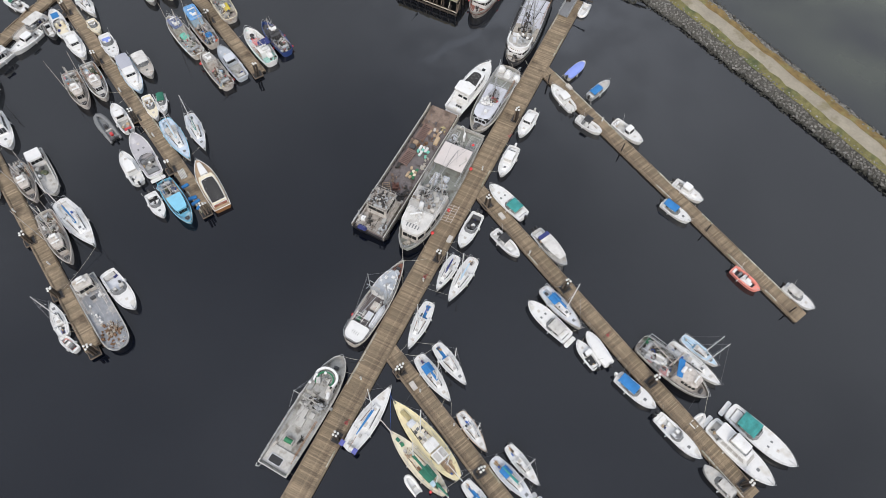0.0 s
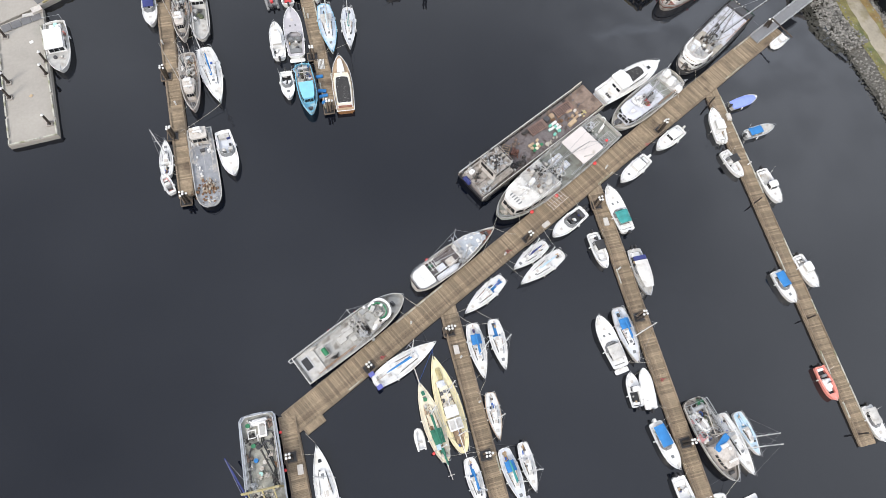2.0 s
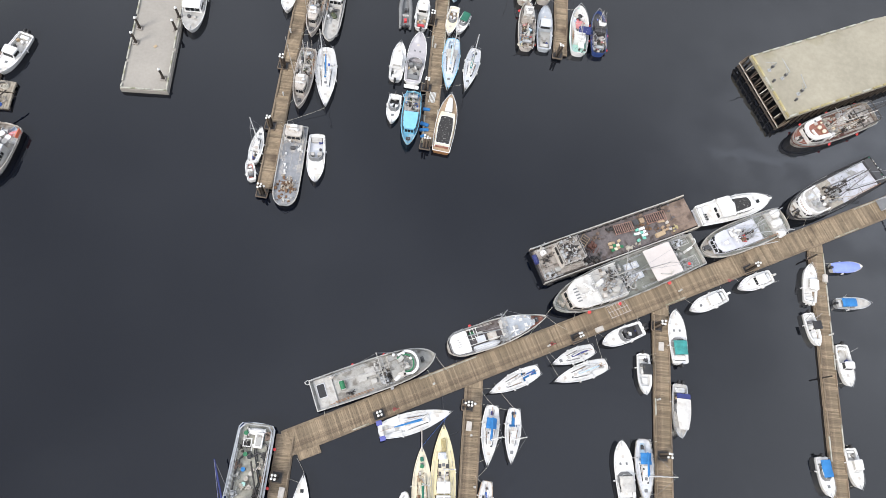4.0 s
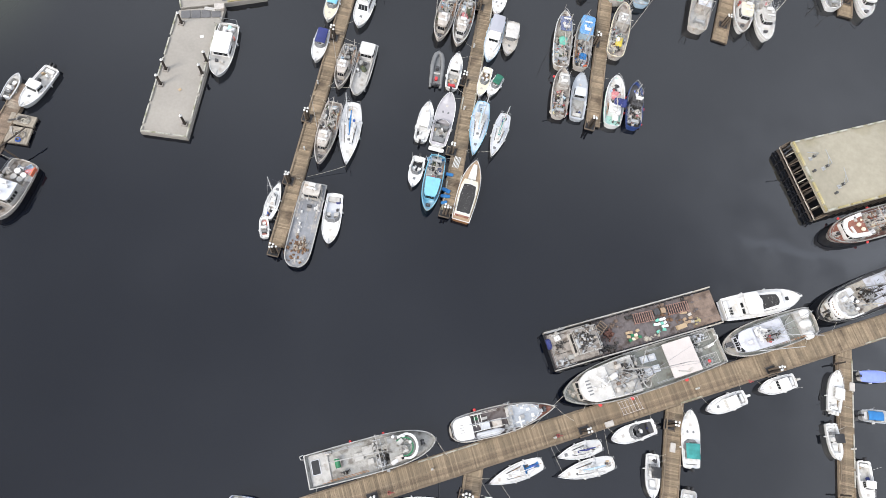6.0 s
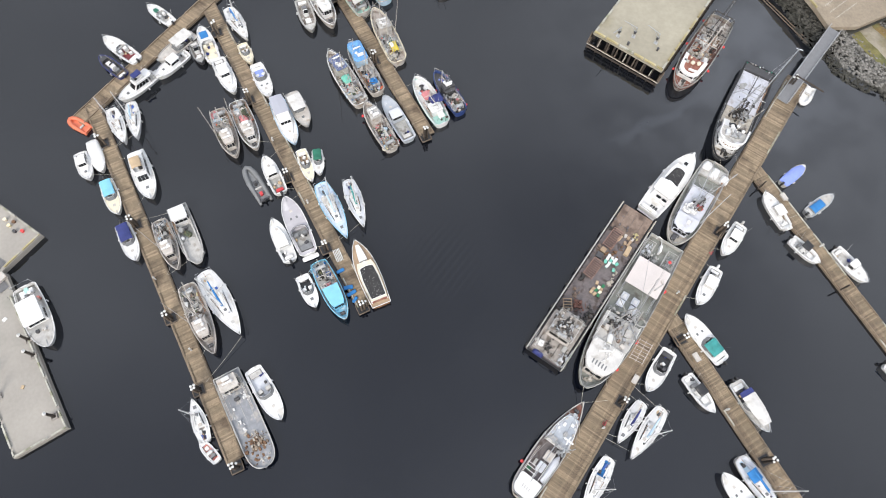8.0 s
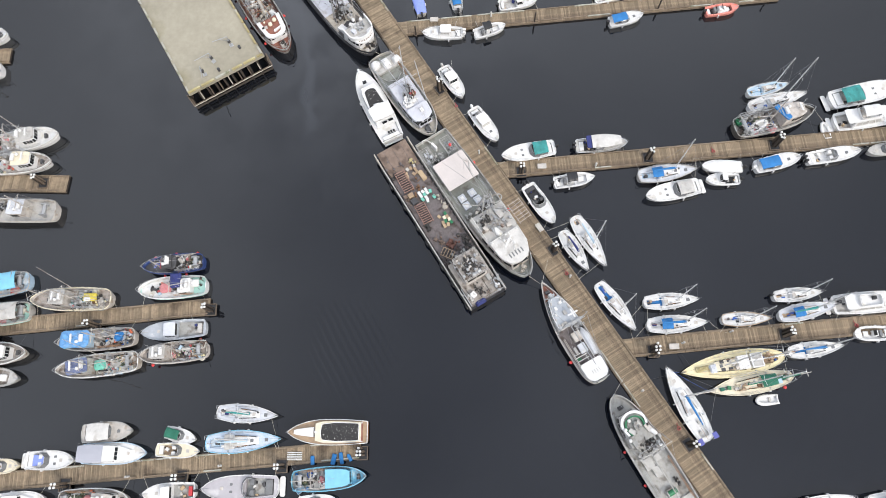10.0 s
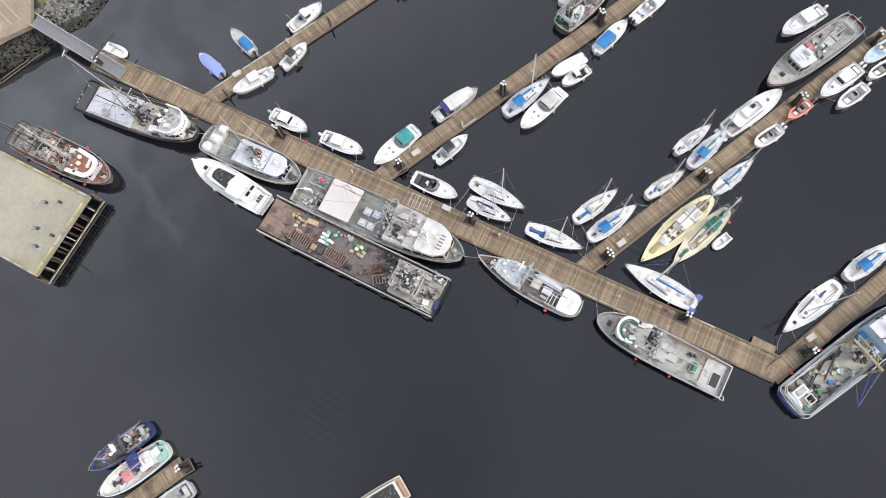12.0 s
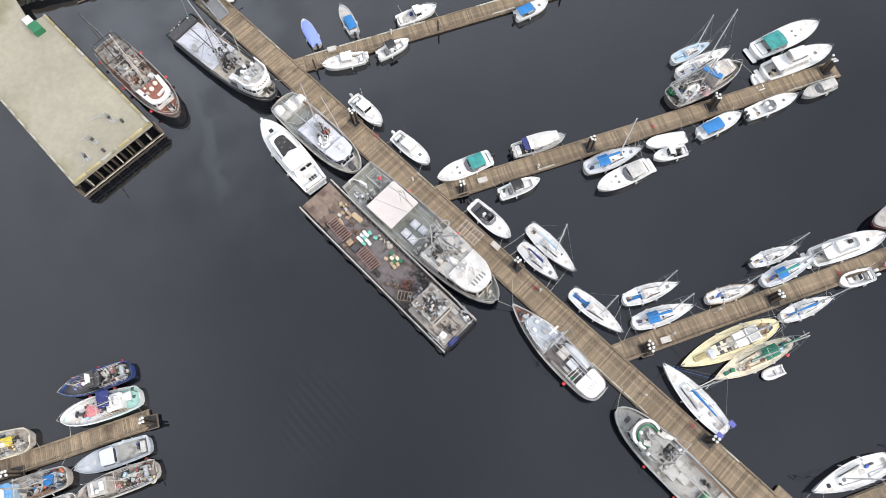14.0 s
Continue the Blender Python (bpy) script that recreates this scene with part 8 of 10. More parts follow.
moored((38.3, -45.4, 2), (34.9, -48.7, 0.6))
moored((-24.9, 24.7, 1.2), (-31.5, 20.9, 0.6), sag=0.3)
moored((27.2, -27.6, 1), (31.2, -26.0, 0.6))
moored((-2.1, -11.7, 1.9), (0.3, -13.6, 0.7))
moored((52.0, 19.6, 2), (50.8, 15.0, 0.7))

# ---- fittings of the working vessels ----
PLAIN = dict(masts=(), booms=0, drums=0, gears=0, hatches=0, kit=False)

# grey steel vessel at the west end of the main float
r, f, zd = fishing(-9.9, -15.8, 27.5, 17.7, 4.7, "grey steel fishing vessel with green-rimmed white wheelhouse top", "grey", "steeldeck", "lightgrey", "steeldeck", "lightgrey", hs=(0.62, 0.86), hw=0.8, hh=1.9, seed=48, round_stern=0.0, tw=0.94, bul=0.75, fb=1.35, bluff=0.75, p=3.0, **PLAIN)
rng = random.Random(48)
zr = f.z(0.62) - 0.75 + 2.0
coaming(r, f.x(0.71), f.x(0.85) + 0.1, 1.5, 1.72, zr, 0.5, "white", "wheelhouse_visor", 0.3, 1.4)
coaming(r, f.x(0.7), f.x(0.82), 1.06, 1.27, zr + 0.02, 0.42, "signgreen", "green_rim", 0.16, 1.1)
for x, y, lx, ly, h, m, t in ((3.5, -1.3, 1.1, 0.7, 0.5, "offwhite", 10), (4.0, 0.75, 0.9, 0.6, 0.5, "lightgrey", 30), (4.4, -0.3, 0.8, 0.9, 0.4, "lightgrey", 5), (2.9, 1.2, 1.3, 0.6, 0.5, "grey", 0)):
    box(r, x, y, zr, lx, ly, h, m, turn=t)
canister(r, (2.3, -1.75, zr + 0.3), (3.2, -1.4, zr + 0.35), 0.28)
for x, y in ((3.2, 1.6), (4.6, 1.4), (5.3, 0.4)):
    bm = bmesh.new()
    ball(bm, (x, y, zr + 0.5), 0.24, 2)
    part("satellite_dome", bm, "white", r, smooth=True)
machinery(r, rng, 1.5, -0.5, zd, 0.9, 1.1, 2.8, 40)
machinery(r, rng, 1.2, -1.2, zd, 0.8, 0.9, 3.0, 40, "steel")
machinery(r, rng, 2.2, 0.2, zd, 0.6, 1.2, 1.6, 24, "lightgrey")
machinery(r, rng, 4.2, 0.0, zr, 0.9, 0.9, 0.6, 22, "grey", "roof_gear")
machinery(r, rng, 0.6, 1.0, zd, 0.5, 0.6, 1.2, 14, "lightgrey")
for y in (-0.9, 0.9):
    pole(r, (1.0, y, zd), (0.9, y * 0.7, zd + 5.2), 0.09, "lightgrey", "mast_leg")
path(r, [(0.9, -2.4, zd + 4.4), (0.9, 2.4, zd + 4.4)], 0.05, "lightgrey", "cross_arm")
path(r, [(0.5, -1.7, zd + 3.3), (1.4, -1.7, zd + 3.3), (1.4, 1.7, zd + 3.3), (0.5, 1.7, zd + 3.3), (0.5, -1.7, zd + 3.3)], 0.045, "steel", "mast_platform")
pole(r, (0.9, 0.2, zd + 2.4), (-5.6, 0.5, zd + 3.6), 0.09, "lightgrey")
wires(r, [((0.9, s * 2.3, zd + 4.4), (x, s * y, f.z(0.5))) for s in (-1, 1) for x, y in ((-2.2, 2.2), (3.4, 2.1), (5.5, 1.6))] + [((0.9, 0, zd + 5.1), (-5.6, 0.5, zd + 3.6)), ((0.9, 0, zd + 5.1), (8.2, 0, f.z(0.97)))])
for x, y, lx, ly in ((-0.45, 0.75, 1.4, 1.25), (-1.75, 0.25, 1.2, 1.0), (-0.3, -0.7, 0.8, 0.7)):
    hatch(r, x, y, zd, lx, ly, "lightgrey", h=0.4, name="hold_hatch")
box(r, -7.1, 0, zd + 0.02, 2.6, 4.1, 0.14, "lightgrey", "stern_platform")
box(r, -7.55, 0.35, zd + 0.17, 1.0, 1.8, 0.1, "black", "stern_well")
path(r, [(-8.1, -0.6, zd + 0.27), (-8.1, 1.3, zd + 0.27), (-7.0, 1.3, zd + 0.27), (-7.0, -0.6, zd + 0.27), (-8.1, -0.6, zd + 0.27)], 0.05, "palegrey", "well_rim")
bm = bmesh.new()
bar(bm, (-4.65, -0.45, zd + 0.55), (-4.65, 0.75, zd + 0.55), 0.34, 0.34, 10)
dr = part("net_winch", bm, "signgreen", r)
for y in (-0.5, 0.8):
    box(dr, -4.65, y, zd, 0.8, 0.09, 1.0, "lightgrey", "winch_cheek")
for x in (-5.05, -4.25):
    box(dr, x, 0.15, zd, 0.08, 1.2, 0.5, "offwhite", "winch_bed")
machinery(r, rng, -3.9, -1.1, zd, 0.4, 0.4, 0.8, 9)
machinery(r, rng, -5.6, 1.7, zd, 0.5, 0.2, 0.5, 6, "offwhite")
path(r, [(-8.8, 1.7, 1.2), (-9.3, 1.8, 1.15), (-9.4, 2.2, 1.15), (-8.9, 2.3, 1.2)], 0.04, "cap", "stern_ring")
for s in (0.36, 0.62):
    bm = bmesh.new()
    ball(bm, (f.x(s), f.w(s) + 0.16, 0.55), 0.2, 2)
    part("buoy_fender", bm, "buoy", r, smooth=True)

# white troller with the red foredeck
r, f, zd = fishing(6.7, -7.0, 26.6, 15.3, 4.0, "white wooden troller with oxide red foredeck and grey wheelhouse roof", "offwhite", "plum", "white", "bluegrey", "offwhite", hs=(0.54, 0.83), hw=0.82, hh=1.7, seed=49, tw=0.86, fore_m="redbrown", bul=0.5, bluff=0.15, p=2.0, round_stern=0.14, **PLAIN)
rng = random.Random(49)
zr = f.z(0.54) - 0.5 + 1.8
bm = bmesh.new()
slab(bm, rounded([(-7.3, -1.0), (-6.6, -1.5), (-4.6, -1.62), (-4.6, 1.62), (-6.6, 1.5), (-7.3, 1.0)], 0.4), zd + 1.0, zd + 1.12, 0.04)
st = part("stern_shelter", bm, "deckwhite", r)
path(st, [(-4.6, -1.7, zd + 0.95), (-6.6, -1.58, zd + 0.95), (-7.35, -1.0, zd + 0.95), (-7.45, 0, zd + 0.95), (-7.35, 1.0, zd + 0.95), (-6.6, 1.58, zd + 0.95), (-4.6, 1.7, zd + 0.95)], 0.07, "rubber", "rubbing_strake", 5)
marks(st, -6.1, -0.5, 0.5, zd + 1.122, 4, 0.55, 0.09, "grey")
path(st, [(-7.4, -1.2, zd + 1.5), (-7.55, 0, zd + 1.5), (-7.4, 1.2, zd + 1.5), (-6.5, 1.7, zd + 1.5), (-5.0, 1.85, zd + 1.5)], 0.03, "steel", "stern_rail")
bm = bmesh.new()
dome(bm, rounded([(-4.3, -1.75), (-1.0, -1.85), (0.0, -1.35), (-1.0, -0.9), (-4.3, -0.95)], 0.3), zd + 0.55, zd + 1.15, 4)
part("covered_skiff", bm, "palegrey", r, "pale covered skiff lying on deck")
for z0, y in ((1.16, -1.35), (1.1, -1.6)):
    path(r, [(-4.2, y, zd + z0), (-0.6, y - 0.02, zd + z0)], 0.025, "lightgrey", "lashing")
hatch(r, -1.0, -0.3, zd, 1.3, 1.2, "offwhite", h=0.7, name="hold_hatch")
hatch(r, -2.7, -0.2, zd, 1.3, 1.0, "palegrey", h=0.5, name="hold_hatch")
hatch(r, -2.6, 0.75, zd, 0.9, 0.35, "lightgrey", h=0.3, name="hold_hatch")
for y, x in ((-0.75, -0.1), (0.1, -2.9), (1.5, -2.9)):
    path(r, [(x, y, zd + 1.25), (-4.6, y, zd + 1.15)], 0.045, "cap", "awning_rail")
for x in (-3.2, -3.6, -4.1):
    path(r, [(x, -0.2, zd + 1.24), (x, 1.5, zd + 1.24)], 0.045, "cap", "awning_bar")
for x, y in ((-3.2, 1.5), (-0.15, -0.75), (-4.5, 1.5)):
    pole(r, (x, y, zd), (x, y, zd + 1.22), 0.05, "cap", "awning_post")
machinery(r, rng, -3.6, 1.3, zd, 0.4, 0.3, 0.7, 12)
machinery(r, rng, 0.2, -1.2, zd, 0.3, 0.5, 2.6, 22, "steel")
box(r, -3.8, 1.0, zd, 0.6, 0.5, 0.4, "signgreen", "net_bin")
# radar scanner on a stub post
pole(r, (1.7, -0.9, zr), (1.7, -0.9, zr + 1.2), 0.08, "white", "radar_post")
box(r, 1.7, -0.9, zr + 1.2, 0.22, 1.5, 0.16, "white", "radar")
box(r, 1.7, -0.9, zr + 1.22, 1.2, 0.2, 0.12, "white", "radar_arm")
for x, y, lx, ly, m in ((3.4, 0.5, 0.5, 0.4, "white"), (2.6, 0.9, 0.35, 0.3, "white"), (2.4, -0.3, 0.6, 0.5, "lightgrey"), (3.9, -0.4, 0.4, 0.5, "white"), (1.1, 0.6, 0.4, 0.8, "offwhite")):
    box(r, x, y, zr, lx, ly, 0.25, m, "roof_box")
for sd in (1, -1):
    path(r, [(0.8, sd * 1.5, zr + 0.06), (2.6, sd * 1.42, zr + 0.06), (4.2, sd * 1.0, zr + 0.06), (4.8, sd * 0.3, zr + 0.06)], 0.06, "white", "roof_rim", 5)
    for x, k in ((1.2, 1.25), (2.1, 1.25), (2.9, 1.15), (3.7, 0.95), (4.2, 0.7)):
        box(r, x, sd * k, zr, rng.uniform(0.2, 0.45), 0.2, 0.2, rng.choice(("white", "offwhite", "steel", "white")), "roof_box", rng.uniform(-30, 30))
machinery(r, rng, 0.7, 0.0, zr, 0.3, 1.8, 0.7, 34, "steel", "mast_gear")
machinery(r, rng, 5.2, 0.0, f.z(0.83) - 0.4, 0.4, 0.7, 0.4, 12, "white", "anchor_gear")
box(r, 5.3, -0.1, f.z(0.83) - 0.4, 0.9, 0.5, 0.5, "white", "fore_hatch")
for y in (-1.45, 1.45):
    pole(r, (0.55, y, zd), (0.5, y * 1.05, zd + 7.5), 0.07, "steel", "trolling_pole")
path(r, [(0.5, -2.0, zd + 3.4), (0.5, 2.0, zd + 3.4)], 0.05, "steel", "cross_arm")
path(r, [(0.5, -1.5, zd + 5.4), (0.5, 1.5, zd + 5.4)], 0.045, "steel", "cross_arm")
pole(r, (0.5, 0, zd + 2), (-5.5, 0.3, zd + 4.2), 0.07, "steel")
wires(r, [((0.5, s * 1.5, zd + 7.2), (x, s * y, f.z(0.5))) for s in (-1, 1) for x, y in ((-4.5, 1.7), (4.8, 1.1))] + [((0.5, 0, zd + 5.4), (7.4, 0, f.z(0.98))), ((0.5, 0, zd + 5.4), (-5.5, 0.3, zd + 4.2))])
bm = bmesh.new()
ball(bm, (-3.6, 2.15, 1.0), 0.25, 2)
part("buoy_fender", bm, "buoy", r, smooth=True)

# the large seine vessel
r, f, zd = fishing(25.7, 4.7, -149.4, 25.9, 6.2, "large grey-white seine vessel with a pale square aft platform", "lightgrey", "greengrey", "offwhite", "lightgrey", "grey", hs=(0.565, 0.925), hw=0.9, hh=2.2, seed=50, round_stern=0.0, tw=0.86, bul=0.9, fb=1.7, bluff=0.75, p=3.0, name="seine_vessel", **PLAIN)
rng = random.Random(50)
bm = bmesh.new()
block(bm, -8.1, -3.4, -2.6, 2.5, zd + 1.9, zd + 2.0, 0.03, 0.1)
tp = part("aft_platform", bm, "canvas", r, "pale pinkish canvas-topped platform")
for x in (-8.0, -3.5):
    for y in (-2.45, 2.35):
        pole(tp, (x, y, zd), (x, y, zd + 1.9), 0.07, "steel", "platform_leg", 0.07)
path(tp, [(-4.4, 1.6, zd + 2.02), (-6.0, 2.3, zd + 2.05)], 0.1, "lightgrey", "stowed_gutter")
box(tp, -6.3, 2.0, zd + 2.0, 0.6, 0.3, 0.2, "offwhite", "roof_box", 20)
for y in (1.55, -2.1):
    fr = path(r, [(-9.1, y - 0.8, zd + 1.0), (-11.7, y - 0.8, zd + 1.0), (-11.7, y + 0.8, zd + 1.0), (-9.1, y + 0.8, zd + 1.0), (-9.1, y - 0.8, zd + 1.0)], 0.05, "lightgrey", "stern_cage")
    path(fr, [(-9.1, y - 0.75, zd + 0.35), (-11.6, y - 0.75, zd + 0.35), (-11.6, y + 0.75, zd + 0.35), (-9.1, y + 0.75, zd + 0.35)], 0.045, "lightgrey", "lower_rail")
    for j in range(7):
        path(fr, [(-9.1 - 0.42 * j, y - 0.8, zd + 0.6), (-9.1 - 0.42 * j, y + 0.8, zd + 0.6)], 0.026, "lightgrey", "cage_bar")
bm = bmesh.new()
ball(bm, (-10.1, 1.7, zd + 1.0), 0.26, 2)
part("net_float", bm, "buoy", r, smooth=True)
box(r, -11.2, -0.4, zd, 1.1, 0.35, 1.3, "white", "stern_post", 12)
path(r, [(-11.6, -0.6, zd + 1.5), (-12.6, -1.0, zd + 1.4), (-12.7, -1.5, zd + 1.4), (-12.2, -1.7, zd + 1.3)], 0.07, "cap", "stern_ring")
machinery(r, rng, -9.4, -0.3, zd, 0.9, 0.8, 1.2, 26, "lightgrey")
machinery(r, rng, -10.4, 1.6, zd, 0.9, 0.6, 0.9, 22, "steel")
machinery(r, rng, -10.4, -2.0, zd, 0.9, 0.6, 0.9, 22, "palegrey")
machinery(r, rng, -9.2, -1.2, zd, 0.7, 0.9, 0.8, 12)
for x, y in ((-2.05, 0.35), (-0.7, 0.5), (-2.05, -1.35), (-0.75, -1.4)):
    box(r, x, y, zd, 1.15, 1.05, 0.5, "palegrey", "hold_hatch")
    box(r, x + 0.05, y, zd + 0.504, 0.62, 0.5, 0.1, "white", "hatch_lid")
zr = f.z(0.565) - 0.9 + 2.29
bm = bmesh.new()
slab(bm, rounded([(6.5, -2.4), (9.2, -2.25), (10.7, -1.4), (11.0, 0), (10.7, 1.4), (9.2, 2.25), (6.5, 2.4)], 0.5), zr - 0.02, zr + 0.55, 0.06)
wr = part("bridge_roof", bm, "dirtywhite", r)
marks(wr, 9.6, -0.95, 0.95, zr + 0.553, 5, 0.72, 0.2, "rubber")
for y in (-2.0, -0.7, 0.7, 2.0):
    box(wr, 6.75, y, zr + 0.55, 0.3, 0.18, 0.22, "white", "lamp_box")
path(wr, [(6.6, -2.3, zr + 0.9), (6.6, 2.3, zr + 0.9), (9.0, 2.2, zr + 0.9)], 0.04, "cap", "roof_rail")
machinery(wr, rng, 7.7, 0.2, zr + 0.55, 0.7, 0.8, 1.3, 16, "white", "radar_mast")
box(wr, 8.0, -0.4, zr + 1.6, 0.25, 1.7, 0.14, "white", "radar", 35)
canister(r, (5.0, -0.6, zr + 0.45), (6.4, -0.25, zr + 0.45), 0.4)
for x, y, lx, ly, h, m in ((3.6, 1.3, 1.2, 0.8, 0.5, "lightgrey"), (4.4, -1.6, 0.8, 0.6, 0.6, "offwhite"), (2.8, -1.5, 0.7, 1.0, 0.4, "grey"), (5.6, 1.5, 0.6, 0.7, 0.5, "offwhite"), (3.3, 0.1, 0.9, 0.5, 0.3, "deckgrey"), (5.2, 0.7, 0.5, 0.4, 0.5, "rust")):
    box(r, x, y, zr, lx, ly, h, m, turn=rng.uniform(-20, 20))
machinery(r, rng, 3.9, 0.4, zr, 1.5, 1.9, 0.8, 44, "steel")
machinery(r, rng, 4.4, -0.2, zr, 1.4, 1.8, 0.6, 24, "deckgrey")
machinery(r, rng, 3.2, -0.9, zr, 1.0, 1.0, 0.7, 16)
path(r, [(2.0, -2.4, zr + 0.9), (6.0, -2.4, zr + 0.9)], 0.035, "cap", "upper_rail")
path(r, [(2.0, 2.4, zr + 0.9), (6.0, 2.4, zr + 0.9)], 0.035, "cap", "upper_rail")
for x in (2.0, 3.0, 4.0, 5.0, 6.0):
    for y in (-2.4, 2.4):
        pole(r, (x, y, zr), (x, y, zr + 0.9), 0.03, "cap", "rail_post")
# winch tower and power block
machinery(r, rng, 1.5, 0.5, zd, 0.8, 1.1, 3.6, 50)
machinery(r, rng, 1.4, 0.9, zd, 0.9, 1.0, 3.6, 70, "steel")
machinery(r, rng, 1.2, 0.2, zd, 0.9, 1.2, 3.0, 30, "offwhite")
machinery(r, rng, 0.9, -2.0, zd, 0.4, 0.5, 1.2, 18, "lightgrey")
for x, y in ((0.6, -0.9), (0.6, 1.9), (2.4, -0.9), (2.4, 1.9)):
    pole(r, (x, y, zd), (1.5, 0.5 + (y - 0.5) * 0.35, zd + 7.0), 0.1, "lightgrey", "tower_leg")
for z in (2.6, 4.2, 5.6):
    k = 1 - z / 9
    path(r, [(1.5 - 0.9 * k, 0.5 - 1.4 * k, zd + z), (1.5 + 0.9 * k, 0.5 - 1.4 * k, zd + z), (1.5 + 0.9 * k, 0.5 + 1.4 * k, zd + z), (1.5 - 0.9 * k, 0.5 + 1.4 * k, zd + z), (1.5 - 0.9 * k, 0.5 - 1.4 * k, zd + z)], 0.05, "steel", "tower_ring")
path(r, [(2.1 + 0.55 * math.cos(a), 1.6 + 0.85 * math.sin(a), zd + 5.0) for a in [math.pi * 2 * i / 14 for i in range(15)]], 0.1, "grey", "power_block")
for p, q in (((1.5, 0.4, zd + 5.5), (-5.0, 0.9, zd + 5.2)), ((1.5, -0.2, zd + 3.4), (0.6, -3.0, zd + 6.0)), ((2.2, 0.3, zr + 0.4), (7.0, -1.6, zr + 3.2)), ((2.2, 0.8, zr + 0.4), (5.0, 2.6, zr + 3.0))):
    pole(r, p, q, 0.075, "grey")
wires(r, [((1.5, 0.5, zd + 7), (x, y, z)) for x, y, z in ((-5.0, 0.9, zd + 5.2), (-11.5, 1.9, f.z(0.05)), (-11.5, -1.9, f.z(0.05)), (12.6, 0, f.z(0.98)), (4.0, 2.9, f.z(0.65)), (4.0, -2.9, f.z(0.65)), (-1.5, 3.0, f.z(0.45)), (-1.5, -3.0, f.z(0.45)), (7.0, -1.6, zr + 3.2))] + [((-5.0, 0.9, zd + 5.2), (-9.5, 1.5, zd + 1.0)), ((-5.0, 0.9, zd + 5.2), (-5.0, 0.9, zd + 2.1))], 0.025)
for j in range(7):
    path(r, [(3.0 + 0.5 * j, f.w(0.6) + 0.1, f.z(0.6) + 0.9), (3.0 + 0.5 * j, f.w(0.6) + 1.9, f.z(0.6) + 1.3)], 0.028, "canvas", "rack_bar", 4)
for k in (0.1, 1.0, 1.9):
    path(r, [(2.8, f.w(0.6) + k, f.z(0.6) + 0.88 + k * 0.22), (6.2, f.w(0.6) + k, f.z(0.6) + 0.88 + k * 0.22)], 0.03, "canvas", "rack_rail", 4)
machinery(r, rng, 11.6, 0, f.z(0.94) - 0.9, 0.5, 0.5, 0.7, 14, "deckbeige", "anchor_gear")
for x, y in ((-6.0, 3.2), (3.0, 3.25), (8.0, 2.7)):
    bm = bmesh.new()
    ball(bm, (x, y, 1.1), 0.3, 2)
    part("buoy_fender", bm, "buoy", r, smooth=True)

# the landing barge
BM = pose(23.35, 10.5, 0, 0, 0, 29.2)
barge = thing("landing_barge", BM, "weathered steel landing barge with open deck and stern house", "barge")
rng = random.Random(51)
L, B = 27.2, 5.8
bm = bmesh.new()
ring_loft(bm, [[(-L / 2 + 0.4, -B / 2 + 0.3, -0.4), (L / 2 - 3.2, -B / 2 + 0.3, -0.4), (L / 2 - 3.2, B / 2 - 0.3, -0.4), (-L / 2 + 0.4, B / 2 - 0.3, -0.4)], [(-L / 2, -B / 2, 1.2), (L / 2, -B / 2 + 0.15, 1.2), (L / 2, B / 2 - 0.15, 1.2), (-L / 2, B / 2, 1.2)]])
part("hull", bm, "black", barge)
bm = bmesh.new()
slab(bm, rrect(-L / 2 + 0.3, L / 2 - 4.2, -B / 2 + 0.4, B / 2 - 0.4, 0.1), 1.2, 1.24, 0.01)
part("cargo_deck", bm, "plum", barge)
bm = bmesh.new()
ring_loft(bm, [[(L / 2 - 4.2, -B / 2 + 0.45, 1.21), (L / 2 - 4.2, B / 2 - 0.45, 1.21), (L / 2 - 4.2, B / 2 - 0.45, 1.26), (L / 2 - 4.2, -B / 2 + 0.45, 1.26)], [(L / 2 + 0.2, -B / 2 + 0.45, 1.85), (L / 2 + 0.2, B / 2 - 0.45, 1.85), (L / 2 + 0.2, B / 2 - 0.45, 1.92), (L / 2 + 0.2, -B / 2 + 0.45, 1.92)]])
rp = part("bow_ramp", bm, "rust", barge)
for y in (-1.4, 0, 1.4):
    path(rp, [(L / 2 - 4.1, y, 1.28), (L / 2 + 0.15, y, 1.93)], 0.02, "plum", "ramp_cleat")
